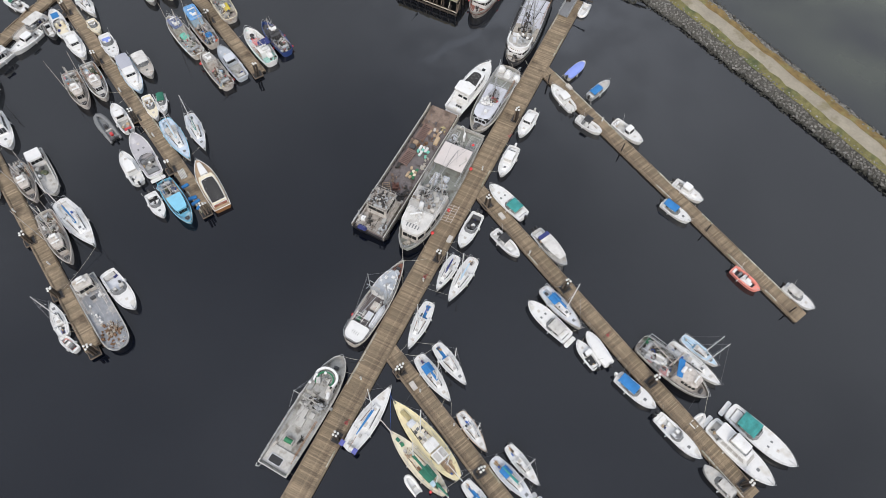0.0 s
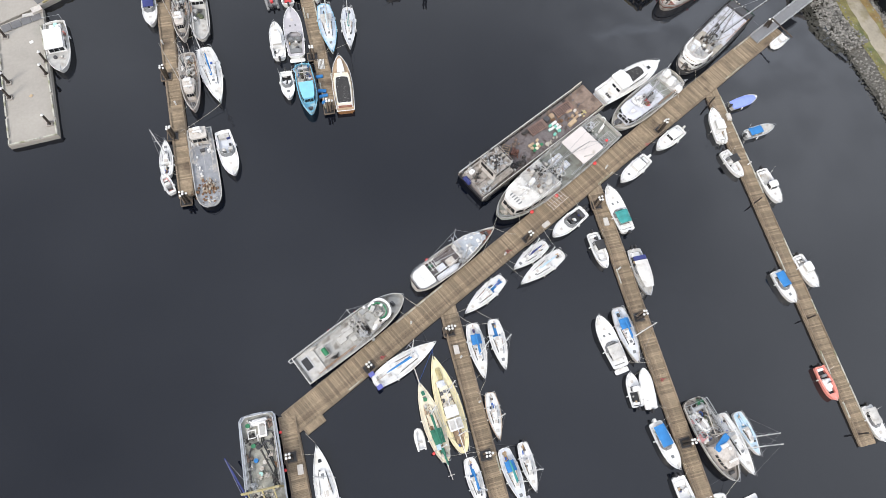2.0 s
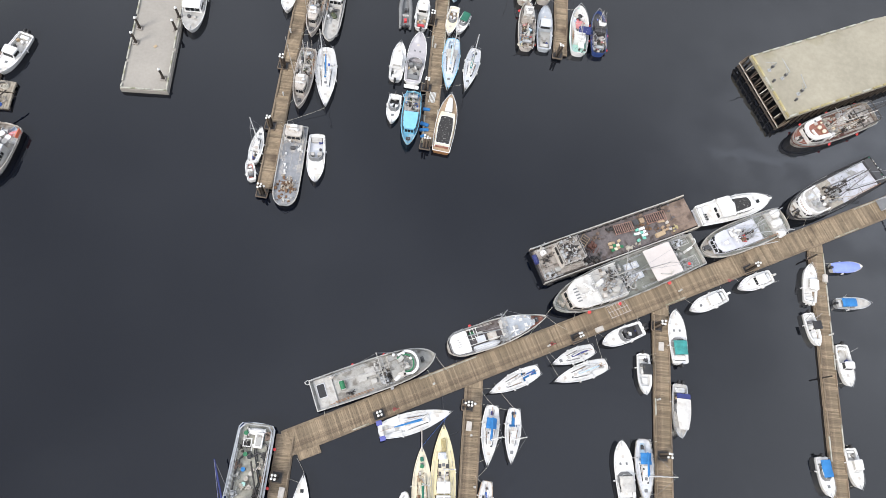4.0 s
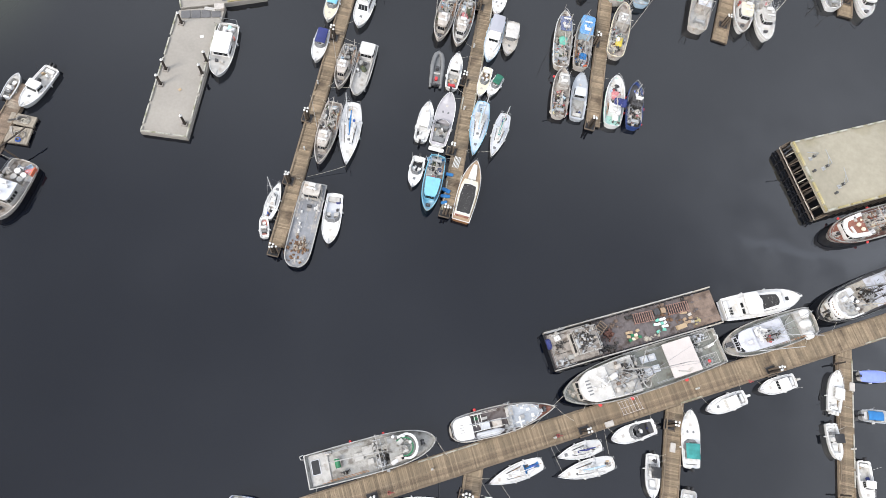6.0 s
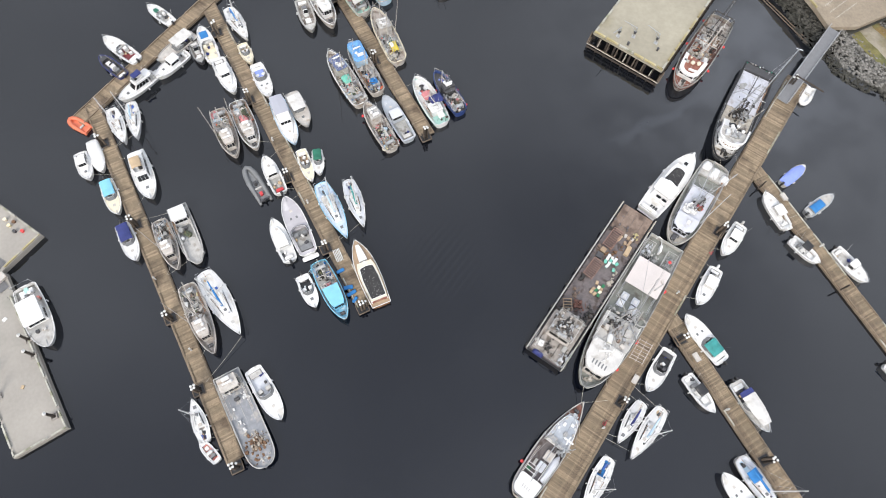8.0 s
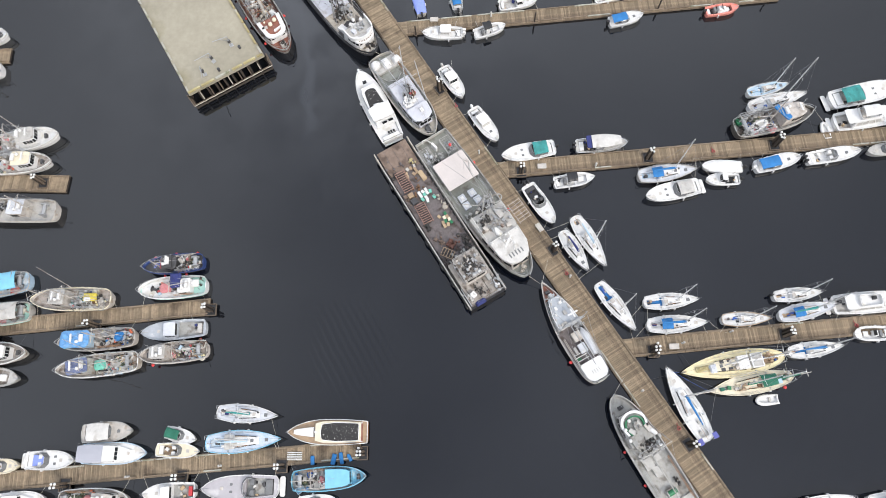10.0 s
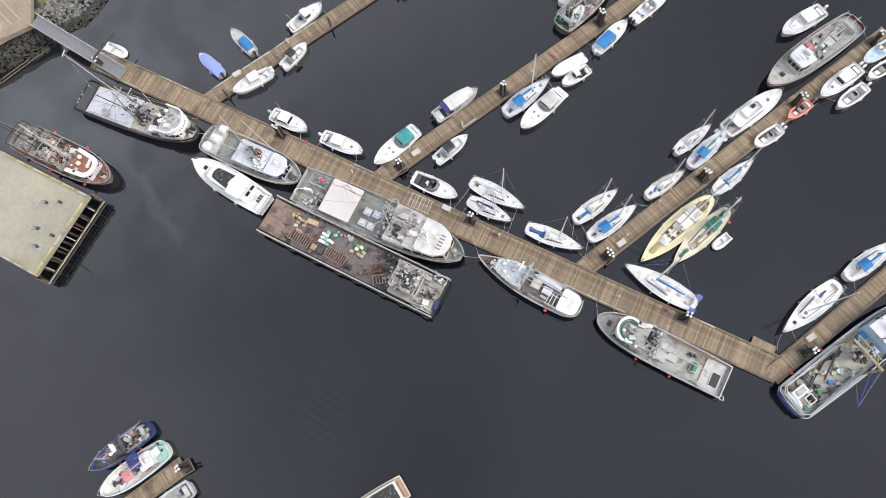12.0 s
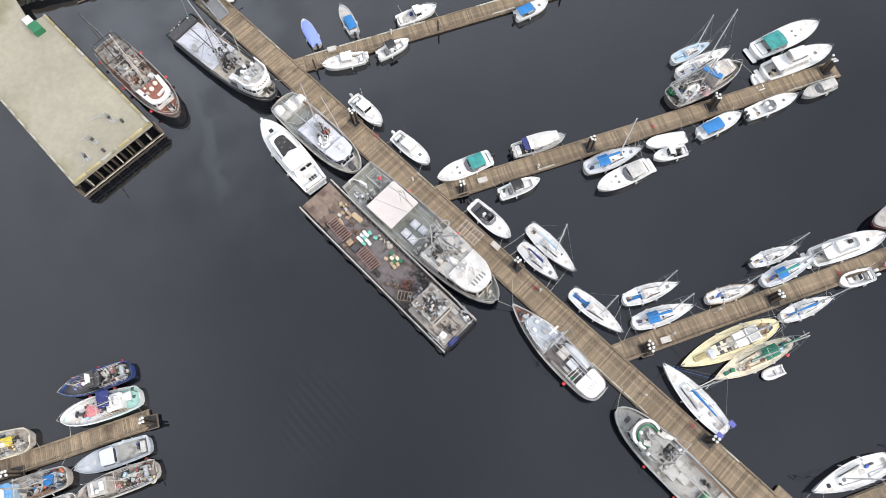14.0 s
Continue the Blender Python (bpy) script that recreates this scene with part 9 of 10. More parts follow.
for sd in (1, -1):
    bm = bmesh.new()
    y0, y1 = sd * (B / 2), sd * (B / 2 - 0.18)
    block(bm, -L / 2, L / 2 - 2.6, min(y0, y1), max(y0, y1), 1.1, 2.0, 0.03)
    part("bulwark", bm, "deckgrey", barge)
    path(barge, [(-L / 2 + 0.2, y0 + sd * 0.05, 1.0), (L / 2 - 2.0, y0 + sd * 0.02, 1.0)], 0.13, "black", "rubbing_strake")
    for j in range(7):
        xt = -L / 2 + 1.2 + 3.4 * j + rng.uniform(-0.6, 0.6)
        path(barge, [(xt + 0.42 * math.cos(t), y0 + sd * 0.18, 0.85 + 0.42 * math.sin(t)) for t in [2 * math.pi * i / 10 for i in range(11)]], 0.13, "black", "tyre_fender")
    path(barge, [(-L / 2, y0 - sd * 0.07, 2.02), (L / 2 - 2.6, y0 - sd * 0.07, 2.02)], 0.09, "lightgrey", "bulwark_cap")
    for j in range(16):
        box(barge, -L / 2 + 7.6 + 1.05 * j, sd * (B / 2 - 0.42), 1.24, 0.08, 0.22, 0.6, "plum", "bulwark_stay")
    bm = bmesh.new()
    ring_loft(bm, [[(L / 2 - 2.6, min(y0, y1), 1.1), (L / 2 - 2.6, max(y0, y1), 1.1), (L / 2 - 2.6, max(y0, y1), 2.0), (L / 2 - 2.6, min(y0, y1), 2.0)], [(L / 2 + 0.2, min(y0, y1), 1.1), (L / 2 + 0.2, max(y0, y1), 1.1), (L / 2 + 0.2, max(y0, y1), 2.35), (L / 2 + 0.2, min(y0, y1), 2.35)]])
    part("ramp_cheek", bm, "deckbeige", barge)
bm = bmesh.new()
slab(bm, rrect(-L / 2 + 0.5, -L / 2 + 7.0, -B / 2 + 0.5, B / 2 - 0.5, 0.2), 1.24, 2.2, 0.05)
part("aft_deckhouse", bm, "deckgrey", barge)
body = house(barge, "wheelhouse", -L / 2 + 3.1, -L / 2 + 6.7, 1.75, 1.75, 2.2, 2.2, 0.12, 0.08, 0.08, "offwhite", 0.15, panes=(3, 3, 2), pv=(0.5, 0.85), roof="deckgrey")
machinery(body, rng, -L / 2 + 4.9, 0, 4.5, 1.6, 1.6, 0.5, 40, "steel", "roof_gear")
machinery(body, rng, -L / 2 + 4.8, 0, 4.5, 1.7, 1.7, 0.5, 60, "darksteel", "roof_gear")
machinery(body, rng, -L / 2 + 5.0, 0, 4.5, 1.4, 1.5, 0.4, 22, "offwhite", "roof_gear")
for z in (0.02, 0.7):
    path(body, [(-L / 2 + 3.1, -1.75, 4.5 + z), (-L / 2 + 6.6, -1.75, 4.5 + z), (-L / 2 + 6.6, 1.75, 4.5 + z), (-L / 2 + 3.1, 1.75, 4.5 + z), (-L / 2 + 3.1, -1.75, 4.5 + z)], 0.032, "lightgrey", "roof_rail")
for z in (0.5, 1.0):
    path(barge, [(-L / 2 + 3.0, -B / 2 + 0.3, 2.0 + z), (-L / 2 + 0.2, -B / 2 + 0.3, 2.0 + z), (-L / 2 + 0.2, B / 2 - 0.3, 2.0 + z), (-L / 2 + 3.0, B / 2 - 0.3, 2.0 + z)], 0.035, "steel", "stern_rail")
bm = bmesh.new()
dome(bm, rrect(-L / 2 - 0.1, -L / 2 + 0.6, 0.3, 1.9, 0.2), 1.6, 2.4, 2)
part("folded_tarpaulin", bm, "navy", barge)
box(barge, -12.1, 1.5, 2.2, 0.8, 0.7, 0.5, "white", "deck_locker", 12)
box(barge, -11.0, -1.6, 2.2, 0.9, 0.6, 0.4, "grey", "deck_locker")
machinery(barge, rng, -5.2, -1.5, 1.24, 0.8, 0.7, 0.9, 26, "black", "stacked_hose")
machinery(barge, rng, -6.0, 2.0, 1.24, 0.8, 0.3, 0.8, 12, "darksteel")
machinery(barge, rng, -4.0, 0.1, 1.24, 0.7, 0.8, 0.8, 30, "oxide", "bent_frame")
rng = random.Random(151)
for u, v, rx, ry, k, m, nm in ((-4.2, -1.9, 0.9, 0.5, 22, "darksteel", "heaped_chain"), (-3.0, 1.3, 1.1, 0.5, 16, "rust", "heaped_chain"), (-6.1, 0.0, 0.5, 1.8, 26, "grey", "deck_machine"), (0.2, 1.7, 1.4, 0.4, 16, "darksteel", "loose_gear"), (6.3, -0.1, 1.2, 0.9, 14, "brown", "loose_gear"), (5.2, 2.0, 0.9, 0.3, 14, "rust", "loose_gear"), (9.4, 1.9, 0.6, 0.5, 12, "darksteel", "loose_gear"), (2.3, -1.9, 1.6, 0.3, 12, "deckbeige", "loose_gear"), (10.2, -1.4, 0.7, 0.7, 10, "yellowtimber", "loose_gear")):
    machinery(barge, rng, u, v, 1.24, rx, ry, 0.35, k, m, nm)
for v, k, m in ((-1.9, 14, "steel"), (0.2, 18, "darksteel"), (2.0, 12, "lightgrey")):
    machinery(barge, rng, -L / 2 + 1.6, v, 2.2, 0.9, 0.7, 0.4, k, m, "stern_gear")
for v in (-2.0, -0.7, 0.7, 2.0):
    path(barge, [(-L / 2 + 0.7, v, 2.24), (-L / 2 + 2.9, v, 2.24)], 0.035, "darksteel", "deck_seam", 4)
for v in (-1.5, 0.3, 1.9):
    machinery(rp, rng, L / 2 - 3.2 + 0.5 * v, v, 1.32, 0.7, 0.5, 0.15, 7, "plum", "ramp_scrap")


def tote(u, v, material, turn, k=1.0):
    root = thing("fish_tote", BM @ pose(u, v, 1.245, 0, 0, turn), "small plastic fish tote on a barge deck", "tote", "fish totes")
    bm = bmesh.new()
    ring_loft(bm, [[(*p, 0) for p in rrect(-0.23 * k, 0.23 * k, -0.17 * k, 0.17 * k, 0.04)], [(*p, 0.3) for p in rrect(-0.26 * k, 0.26 * k, -0.2 * k, 0.2 * k, 0.04)]])
    part("tub", bm, material, root)
    bm = bmesh.new()
    block(bm, -0.27 * k, 0.27 * k, -0.21 * k, 0.21 * k, 0.304, 0.35, 0.015)
    part("lid", bm, "deckwhite" if material == "aqua" and rng.random() < 0.4 else material, root)


def tote_group(cx, cy, nx, ny, colours, gap=0.53, keep=0.85):
    for i in range(nx):
        for j in range(ny):
            if rng.random() < keep:
                tote(cx + (i - (nx - 1) / 2) * gap + rng.uniform(-0.06, 0.06), cy + (j - (ny - 1) / 2) * gap + rng.uniform(-0.06, 0.06), rng.choice(colours), rng.uniform(-22, 22))


tote_group(4.4, -0.65, 4, 4, ("aqua", "aqua", "aqua", "white", "deckwhite"), keep=0.8)
tote_group(8.9, -0.55, 3, 4, ("tan", "cream", "aqua", "teak", "offwhite"))
tote_group(-0.3, -1.0, 4, 3, ("tan", "signgreen", "cream", "cream", "teak"), keep=0.75)


def rack(u, v, lx, ly, turn, material="rackrust"):
    root = thing("steel_rack", BM @ pose(u, v, 1.245, 0, 0, turn), "rusty steel rack of parallel bars on a barge deck", "rack", "steel racks")
    for y in (-ly / 2, ly / 2):
        bm = bmesh.new()
        bar(bm, (-lx / 2, y, 0.5), (lx / 2, y, 0.5), 0.05, 0.05, 5)
        for x in (-lx / 2, lx / 2):
            bar(bm, (x, y, 0), (x, y, 0.5), 0.05, 0.05, 5)
        part("side_frame", bm, material, root)
    k = int(lx / 0.34)
    for i in range(k + 1):
        bm = bmesh.new()
        x = -lx / 2 + lx * i / k
        bar(bm, (x, -ly / 2, 0.54), (x, ly / 2, 0.54), 0.055, 0.055, 5)
        part("bar", bm, material, root)
    bm = bmesh.new()
    block(bm, -lx / 2 + 0.06, lx / 2 - 0.06, -ly / 2 + 0.06, ly / 2 - 0.06, 0.08, 0.14, 0.01)
    part("drip_tray", bm, "darksteel", root)


rack(7.9, 1.1, 3.3, 1.5, -3)
rack(2.1, 1.15, 3.1, 1.5, -4)
rack(-4.9, 1.35, 1.7, 1.2, 35, "teak")
for u, v, lx, ly, h, m, turn, label in ((7.45, -1.7, 1.6, 0.7, 0.5, "tan", 4, "flat tan timber crate on a barge deck"), (5.5, 1.35, 0.8, 0.8, 0.5, "teak", -4, "brown timber crate between two steel racks"), (4.4, 1.4, 0.9, 0.9, 0.6, "darkgrey", 6, "dark grey covered crate between two steel racks")):
    bx = thing("timber_crate", BM @ pose(u, v, 1.245, 0, 0, turn), label, "crate")
    box(bx, 0, 0, 0, lx, ly, h, m, "body")
    box(bx, 0, 0, h + 0.004, lx * 1.03, ly * 0.3, 0.04, m, "batten")

# motor yacht rafted beside the aluminium seiner
r = thing("motor_yacht", pose(43.0, 19.6, 0, 0, 0, 23.9), "white motor yacht with a black panel over the saloon", "motor yacht")
f = Form(12.9, 4.0, 1.25, tw=0.86, p=2.8, mid=0.42, rise=0.32, bluff=0.45)
hull(r, f, "white", "deckwhite", "white", 0.06, (0.02, 0.2, 0.45, 0.3), "deckwhite", railw=0.1)
curved_house(r, f, 0.2, 0.74, 0.72, f.z(0.4) - 0.05, 1.2, "white", "white", "saloon", lean=0.12)
zr = f.z(0.4) + 1.25
bm = bmesh.new()
slab(bm, rounded([(-1.4, -1.2), (2.0, -0.85), (2.3, 0), (2.0, 0.85), (-1.4, 1.2)], 0.3), zr - 0.05, zr + 0.05, 0.02)
pn = part("dark_roof_panel", bm, "speckle", r, "black mesh sun cover over the saloon")
bm = bmesh.new()
slab(bm, rounded([(-3.7, -1.6), (-1.4, -1.7), (-1.0, 0), (-1.4, 1.7), (-3.7, 1.6)], 0.25), zr + 0.55, zr + 0.68, 0.04)
ht = part("hardtop", bm, "white", r)
for x, y in ((-3.4, -1.3), (-3.4, 1.3), (-1.6, -1.4), (-1.6, 1.4)):
    pole(ht, (x, y, zr - 0.1), (x, y, zr + 0.56), 0.06, "white", "hardtop_post")
canister(r, (-1.0, -0.4, zr + 0.25), (-0.9, 0.5, zr + 0.25), 0.2, "white", "rolled_cover")
for y in (-0.9, 0.1):
    box(r, -3.95, y, zr - 0.35, 0.3, 0.75, 0.2, "glass", "aft_window")
for i in range(2):
    for j in range(3):
        box(r, -5.0 - 0.45 * i, -0.75 + 0.42 * j, f.z(0.1) - 0.4, 0.34, 0.3, 0.1, "black", "deck_grate")
box(r, -5.9, 0, f.z(0.05) - 0.45, 0.6, 2.6, 0.45, "white", "stern_bench")
box(r, -6.6, 0, 0.3, 0.3, 3.0, 0.1, "deckwhite", "swim_platform")
hatch(r, 4.3, 0, f.z(0.8) - 0.03, 0.6, 0.6, "glass", name="fore_hatch")
rails(r, f, 0.5, 0.96, 0.5, 0.1, 5, "bow_rail", 0.018, bow=True)
box(r, 6.4, 0, f.z(1) - 0.05, 0.9, 0.35, 0.15, "white", "bow_pulpit")
for s in (0.3, 0.6):
    fenders(r, f, 1, (s,), "white", 0.12)

# aluminium seiner with white net bags on its stern
r, f, zd = fishing(44.5, 15.0, -149.5, 16.6, 5.0, "pale grey aluminium seiner with white net bags aft", "lightgrey", "greengrey", "lavender", "lavender", "offwhite", hs=(0.36, 0.88), hw=0.74, hh=1.5, seed=53, tw=0.84, bul=0.6, bluff=0.75, p=3.0, fb=1.45, fore_m="deckbeige", **PLAIN)
rng = random.Random(53)
zr = f.z(0.36) - 0.6 + 1.59
for x, y, lx, ly, h in ((-5.95, 2.0, 1.3, 1.3, 1.0), (-6.2, 0.25, 1.7, 1.3, 1.1), (-6.8, -1.3, 1.3, 1.4, 1.0)):
    bm = bmesh.new()
    dome(bm, rrect(x - lx / 2, x + lx / 2, y - ly / 2, y + ly / 2, 0.35, 4), zd + 0.5, zd + 0.5 + h, 4)
    for v in bm.verts:
        v.co += Vector((rng.uniform(-0.05, 0.05), rng.uniform(-0.05, 0.05), rng.uniform(-0.05, 0.05)))
    part("net_bag", bm, "white", r, "white bagged net roll")
box(r, -6.3, 0, zd, 2.2, 4.0, 0.5, "lightgrey", "net_bed")
bm = bmesh.new()
slab(bm, rounded([(3.4, -1.75), (5.6, -1.55), (6.2, -0.7), (6.2, 0.7), (5.6, 1.55), (3.4, 1.75)], 0.4), zr, zr + 0.5, 0.05)
wr = part("bridge_roof", bm, "lavender", r)
for i in range(3):
    box(wr, 6.02, -1.0 + i, zr + 0.2, 0.45, 0.65, 0.2, "glass", "front_window")
machinery(r, rng, 1.2, 0.3, zr, 0.7, 0.7, 2.4, 20)
machinery(r, rng, 1.0, 0.0, zr, 0.9, 0.9, 2.0, 26, "steel")
machinery(r, rng, 2.2, -0.2, zr, 0.9, 1.0, 1.0, 30, "white")
machinery(r, rng, 1.3, 0.7, zr, 0.4, 0.4, 0.8, 7, "redfade")
machinery(r, rng, 0.0, 0.6, zr, 0.8, 0.6, 1.0, 12, "steel")
box(r, 1.4, 0.8, zr, 0.5, 0.5, 0.6, "brown", "winch_cover")
box(r, 4.6, 0.3, zr + 0.5, 0.6, 0.5, 0.3, "white", "roof_box")
canister(r, (2.9, -1.2, zr + 0.3), (2.9, -0.2, zr + 0.3), 0.25)
box(r, 7.2, -0.3, f.z(0.92) - 0.5, 0.9, 0.7, 0.6, "darkgrey", "anchor_winch")
for p, q in (((0.6, 0.2, zr), (0.4, 0.2, zr + 5.0)), ((0.5, 0.2, zr + 0.6), (-5.2, 2.6, zr + 3.2)), ((0.5, -0.2, zr + 0.6), (-5.0, -1.2, zr + 3.6)), ((3.4, 1.9, zr), (-2.0, 3.3, zr + 2.6))):
    pole(r, p, q, 0.07, "steel")
path(r, [(0.4, -2.2, zr + 3.2), (0.4, 2.2, zr + 3.2)], 0.05, "steel", "cross_arm")
path(r, [(-2.2, -1.9, zr + 0.8), (3.2, -1.9, zr + 0.8)], 0.035, "steel", "upper_rail")
path(r, [(-2.2, 1.9, zr + 0.8), (3.2, 1.9, zr + 0.8)], 0.035, "steel", "upper_rail")
path(r, [(-4.8, -1.6, zd + 0.2), (-3.6, -1.0, zd + 0.2), (-3.0, 0.4, zd + 0.2), (-3.8, 1.5, zd + 0.2)], 0.06, "lightgrey", "deck_hose")
wires(r, [((0.4, 0.2, zr + 4.9), q) for q in ((-5.2, 2.6, zr + 3.2), (-5.0, -1.2, zr + 3.6), (8.0, 0, f.z(0.98)), (-2, 2.4, f.z(0.4)), (-2, -2.4, f.z(0.4)), (3, 2.3, f.z(0.6)), (3, -2.3, f.z(0.6)))] + [((-5.2, 2.6, zr + 3.2), (-6, 2, zd + 1.4)), ((-5.0, -1.2, zr + 3.6), (-6.6, -1.2, zd + 1.4))])

# dark-hulled vessel by the gangway
r, f, zd = fishing(60.4, 25.6, -144.9, 20.4, 5.8, "dark-hulled fishing vessel with pale grey open aft deck and white wheelhouse", "darkgrey", "darkgrey", "white", "lightgrey", "black", hs=(0.74, 0.9), hw=0.84, hh=2.0, seed=54, round_stern=0.0, tw=0.9, bul=0.6, bluff=0.75, p=3.0, fb=1.6, fore_m="deckbeige", **PLAIN)
rng = random.Random(54)
zr = f.z(0.74) - 0.6 + 2.09
bm = bmesh.new()
slab(bm, [(-8.5, -2.25), (-0.6, -2.4), (-0.6, 2.4), (-8.5, 2.25)], zd + 0.02, zd + 0.1, 0.01)
ad = part("aft_deck_plate", bm, "lavender", r)
path(ad, [(-8.4, -0.1, zd + 0.11), (-1.2, 0.1, zd + 0.11)], 0.03, "darkgrey", "plate_seam")
path(ad, [(-5.0, -2.3, zd + 0.11), (-5.0, 2.3, zd + 0.11)], 0.04, "darkgrey", "plate_seam")
box(r, 2.0, 0, zd + 0.02, 5.1, 4.7, 0.1, "deckbeige", "mid_deck_plate")
box(r, -9.3, 0, zd, 1.4, 4.8, 0.5, "darkgrey", "stern_well")
for i in range(11):
    bm = bmesh.new()
    ball(bm, (-9.9 + rng.uniform(-0.15, 0.3), -2.2 + 0.45 * i + rng.uniform(-0.2, 0.2), zd + rng.uniform(0.55, 0.95)), rng.uniform(0.1, 0.18), 1)
    part("net_float", bm, rng.choice(("white", "rubber", "redfade", "green", "offwhite", "grey")), r)
bm = bmesh.new()
slab(bm, [(-5.9, -1.2), (-5.2, -1.9), (-4.2, -1.75), (-4.6, -1.1), (-5.6, -0.8)], zd + 0.5, zd + 0.58, 0.02)
part("trawl_door", bm, "grey", r)
machinery(r, rng, -0.5, -0.5, zd, 0.8, 0.8, 0.8, 24, "deckbeige", "net_winch")
machinery(r, rng, 0.6, 0, zd, 1.1, 1.2, 4.0, 90)
machinery(r, rng, 1.2, 0.3, zd, 1.2, 1.3, 2.6, 40, "steel")
machinery(r, rng, 2.8, 1.7, zd, 1.4, 0.5, 0.9, 24, "deckgrey")
box(r, 3.2, -1.4, zd, 1.3, 1.0, 0.7, "white", "deck_locker", 10)
box(r, 2.2, 0.9, zd, 1.6, 0.5, 0.5, "offwhite", "deck_locker", 4)
for y in (-1.2, 1.2):
    pole(r, (0.3, y, zd), (0.2, y * 0.35, zd + 8.0), 0.12, "steel", "mast_leg")
for z, w in ((3.0, 1.7), (5.0, 2.0), (6.8, 1.0)):
    path(r, [(0.25, -w, zd + z), (0.25, w, zd + z)], 0.07, "steel", "cross_arm")
pole(r, (0.0, 0.6, zd + 2.2), (-11.4, 3.2, zd + 6.0), 0.1, "steel", "derrick_boom", 0.06)
pole(r, (0.0, 0.9, zd + 2.2), (-11.2, 3.4, zd + 6.1), 0.08, "darksteel", "derrick_boom")
path(r, [(-11.3, 2.8, zd + 6.0), (-11.4, 3.8, zd + 6.1)], 0.07, "palegrey", "boom_head")
pole(r, (0.3, -0.4, zd + 1.8), (-5.0, -0.4, zd + 4.0), 0.1, "darksteel", "derrick_boom")
pole(r, (5.1, 0.2, zr), (1.3, 2.3, zr + 2.5), 0.07, "deckbeige", "derrick_boom")
coaming(r, 4.8, 8.4, 2.2, 2.15, zr, 0.75, "white", "bridge_coaming", 0.2, 1.7)
coaming(r, 7.0, 8.9, 2.1, 1.75, zr - 0.2, 0.25, "white", "wheelhouse_visor", 0.9, 1.3)
for i in range(7):
    a = -0.9 + 0.3 * i
    box(r, 7.55 + 0.9 * math.cos(a), 1.35 * math.sin(a), zr + 0.055, 0.34, 0.2, 0.012, "brown", "visor_mark", math.degrees(a))
machinery(r, rng, 6.0, 0.6, zr, 0.8, 0.9, 0.9, 22, "steel")
machinery(r, rng, 5.6, -0.4, zr, 0.7, 0.9, 0.9, 14, "white")
box(r, 6.3, -0.9, zr, 0.8, 0.6, 0.6, "palegrey", "deck_locker", 15)
for x, y in ((4.6, 0.2), (5.0, -0.6), (5.2, 1.2)):
    bm = bmesh.new()
    ball(bm, (x, y, zr + 0.5), 0.28, 2)
    part("satellite_dome", bm, "white", r, smooth=True)
machinery(r, rng, 8.9, 0.4, f.z(0.93) - 0.6, 0.5, 0.7, 0.6, 14, "darksteel", "anchor_gear")
box(r, 9.2, -0.6, f.z(0.93) - 0.6, 0.7, 0.6, 0.5, "offwhite", "deck_locker")
wires(r, [((0.2, 0, zd + 8), q) for q in ((-11.3, 3.3, zd + 6.1), (9.9, 0, f.z(0.98)), (-2.5, 2.7, f.z(0.4)), (-2.5, -2.7, f.z(0.4)), (4.0, 2.7, f.z(0.7)), (4.0, -2.7, f.z(0.7)), (-5.0, -0.4, zd + 4.0))] + [((-11.3, 3.3, zd + 6.0), (-9.3, 1.5, zd + 0.5))], 0.025)

# white vessel with red decks beside the wharf
r, f, zd = fishing(61.1, 38.25, -149.9, 17.8, 5.1, "white fishing vessel with oxide red decks and red buoy fenders", "deckgrey", "reddark", "white", "redbrown", "grey", hs=(0.67, 0.86), hw=0.82, hh=2.0, seed=55, tw=0.86, bul=0.7, bluff=0.75, fore_m="redbrown", buoys=5, p=3.0, fb=1.6, **PLAIN)
rng = random.Random(55)
zr = f.z(0.67) - 0.7 + 2.09
coaming(r, 3.2, 7.2, 2.0, 1.75, zr - 0.05, 0.35, "white", "wheelhouse_visor", 0.6, 1.3)
for x, y, rr in ((4.1, 0.75, 0.36), (4.5, -0.15, 0.36), (3.7, -0.8, 0.18)):
    bm = bmesh.new()
    ball(bm, (x, y, zr + 0.28), rr, 2)
    part("satellite_dome", bm, "cream", r, smooth=True)
box(r, 5.8, 0.5, zr, 0.3, 1.4, 0.3, "white", "roof_box", 10)
box(r, 4.6, -1.2, zr, 0.4, 0.9, 0.3, "offwhite", "roof_box")
box(r, 7.6, 0.1, f.z(0.9) - 0.62, 1.0, 0.9, 0.5, "offwhite", "fore_hatch")
machinery(r, rng, 7.6, 0.1, f.z(0.9) - 0.2, 0.3, 0.3, 0.5, 10, "darksteel", "anchor_gear")
box(r, -6.2, 0, zd, 4.0, 4.0, 0.35, "deckgrey", "net_well")
drying_pile(r, rng, -7.4, -5.0, 1.5, zd + 0.34, "deckgrey")
drying_pile(r, rng, -6.4, -5.0, 0.8, zd + 0.6, "offwhite", h=0.4)
machinery(r, rng, -5.0, 0.9, zd + 0.3, 1.0, 0.8, 0.9, 24, "darksteel")
machinery(r, rng, -5.6, -0.8, zd + 0.3, 1.0, 0.8, 0.9, 20, "steel")
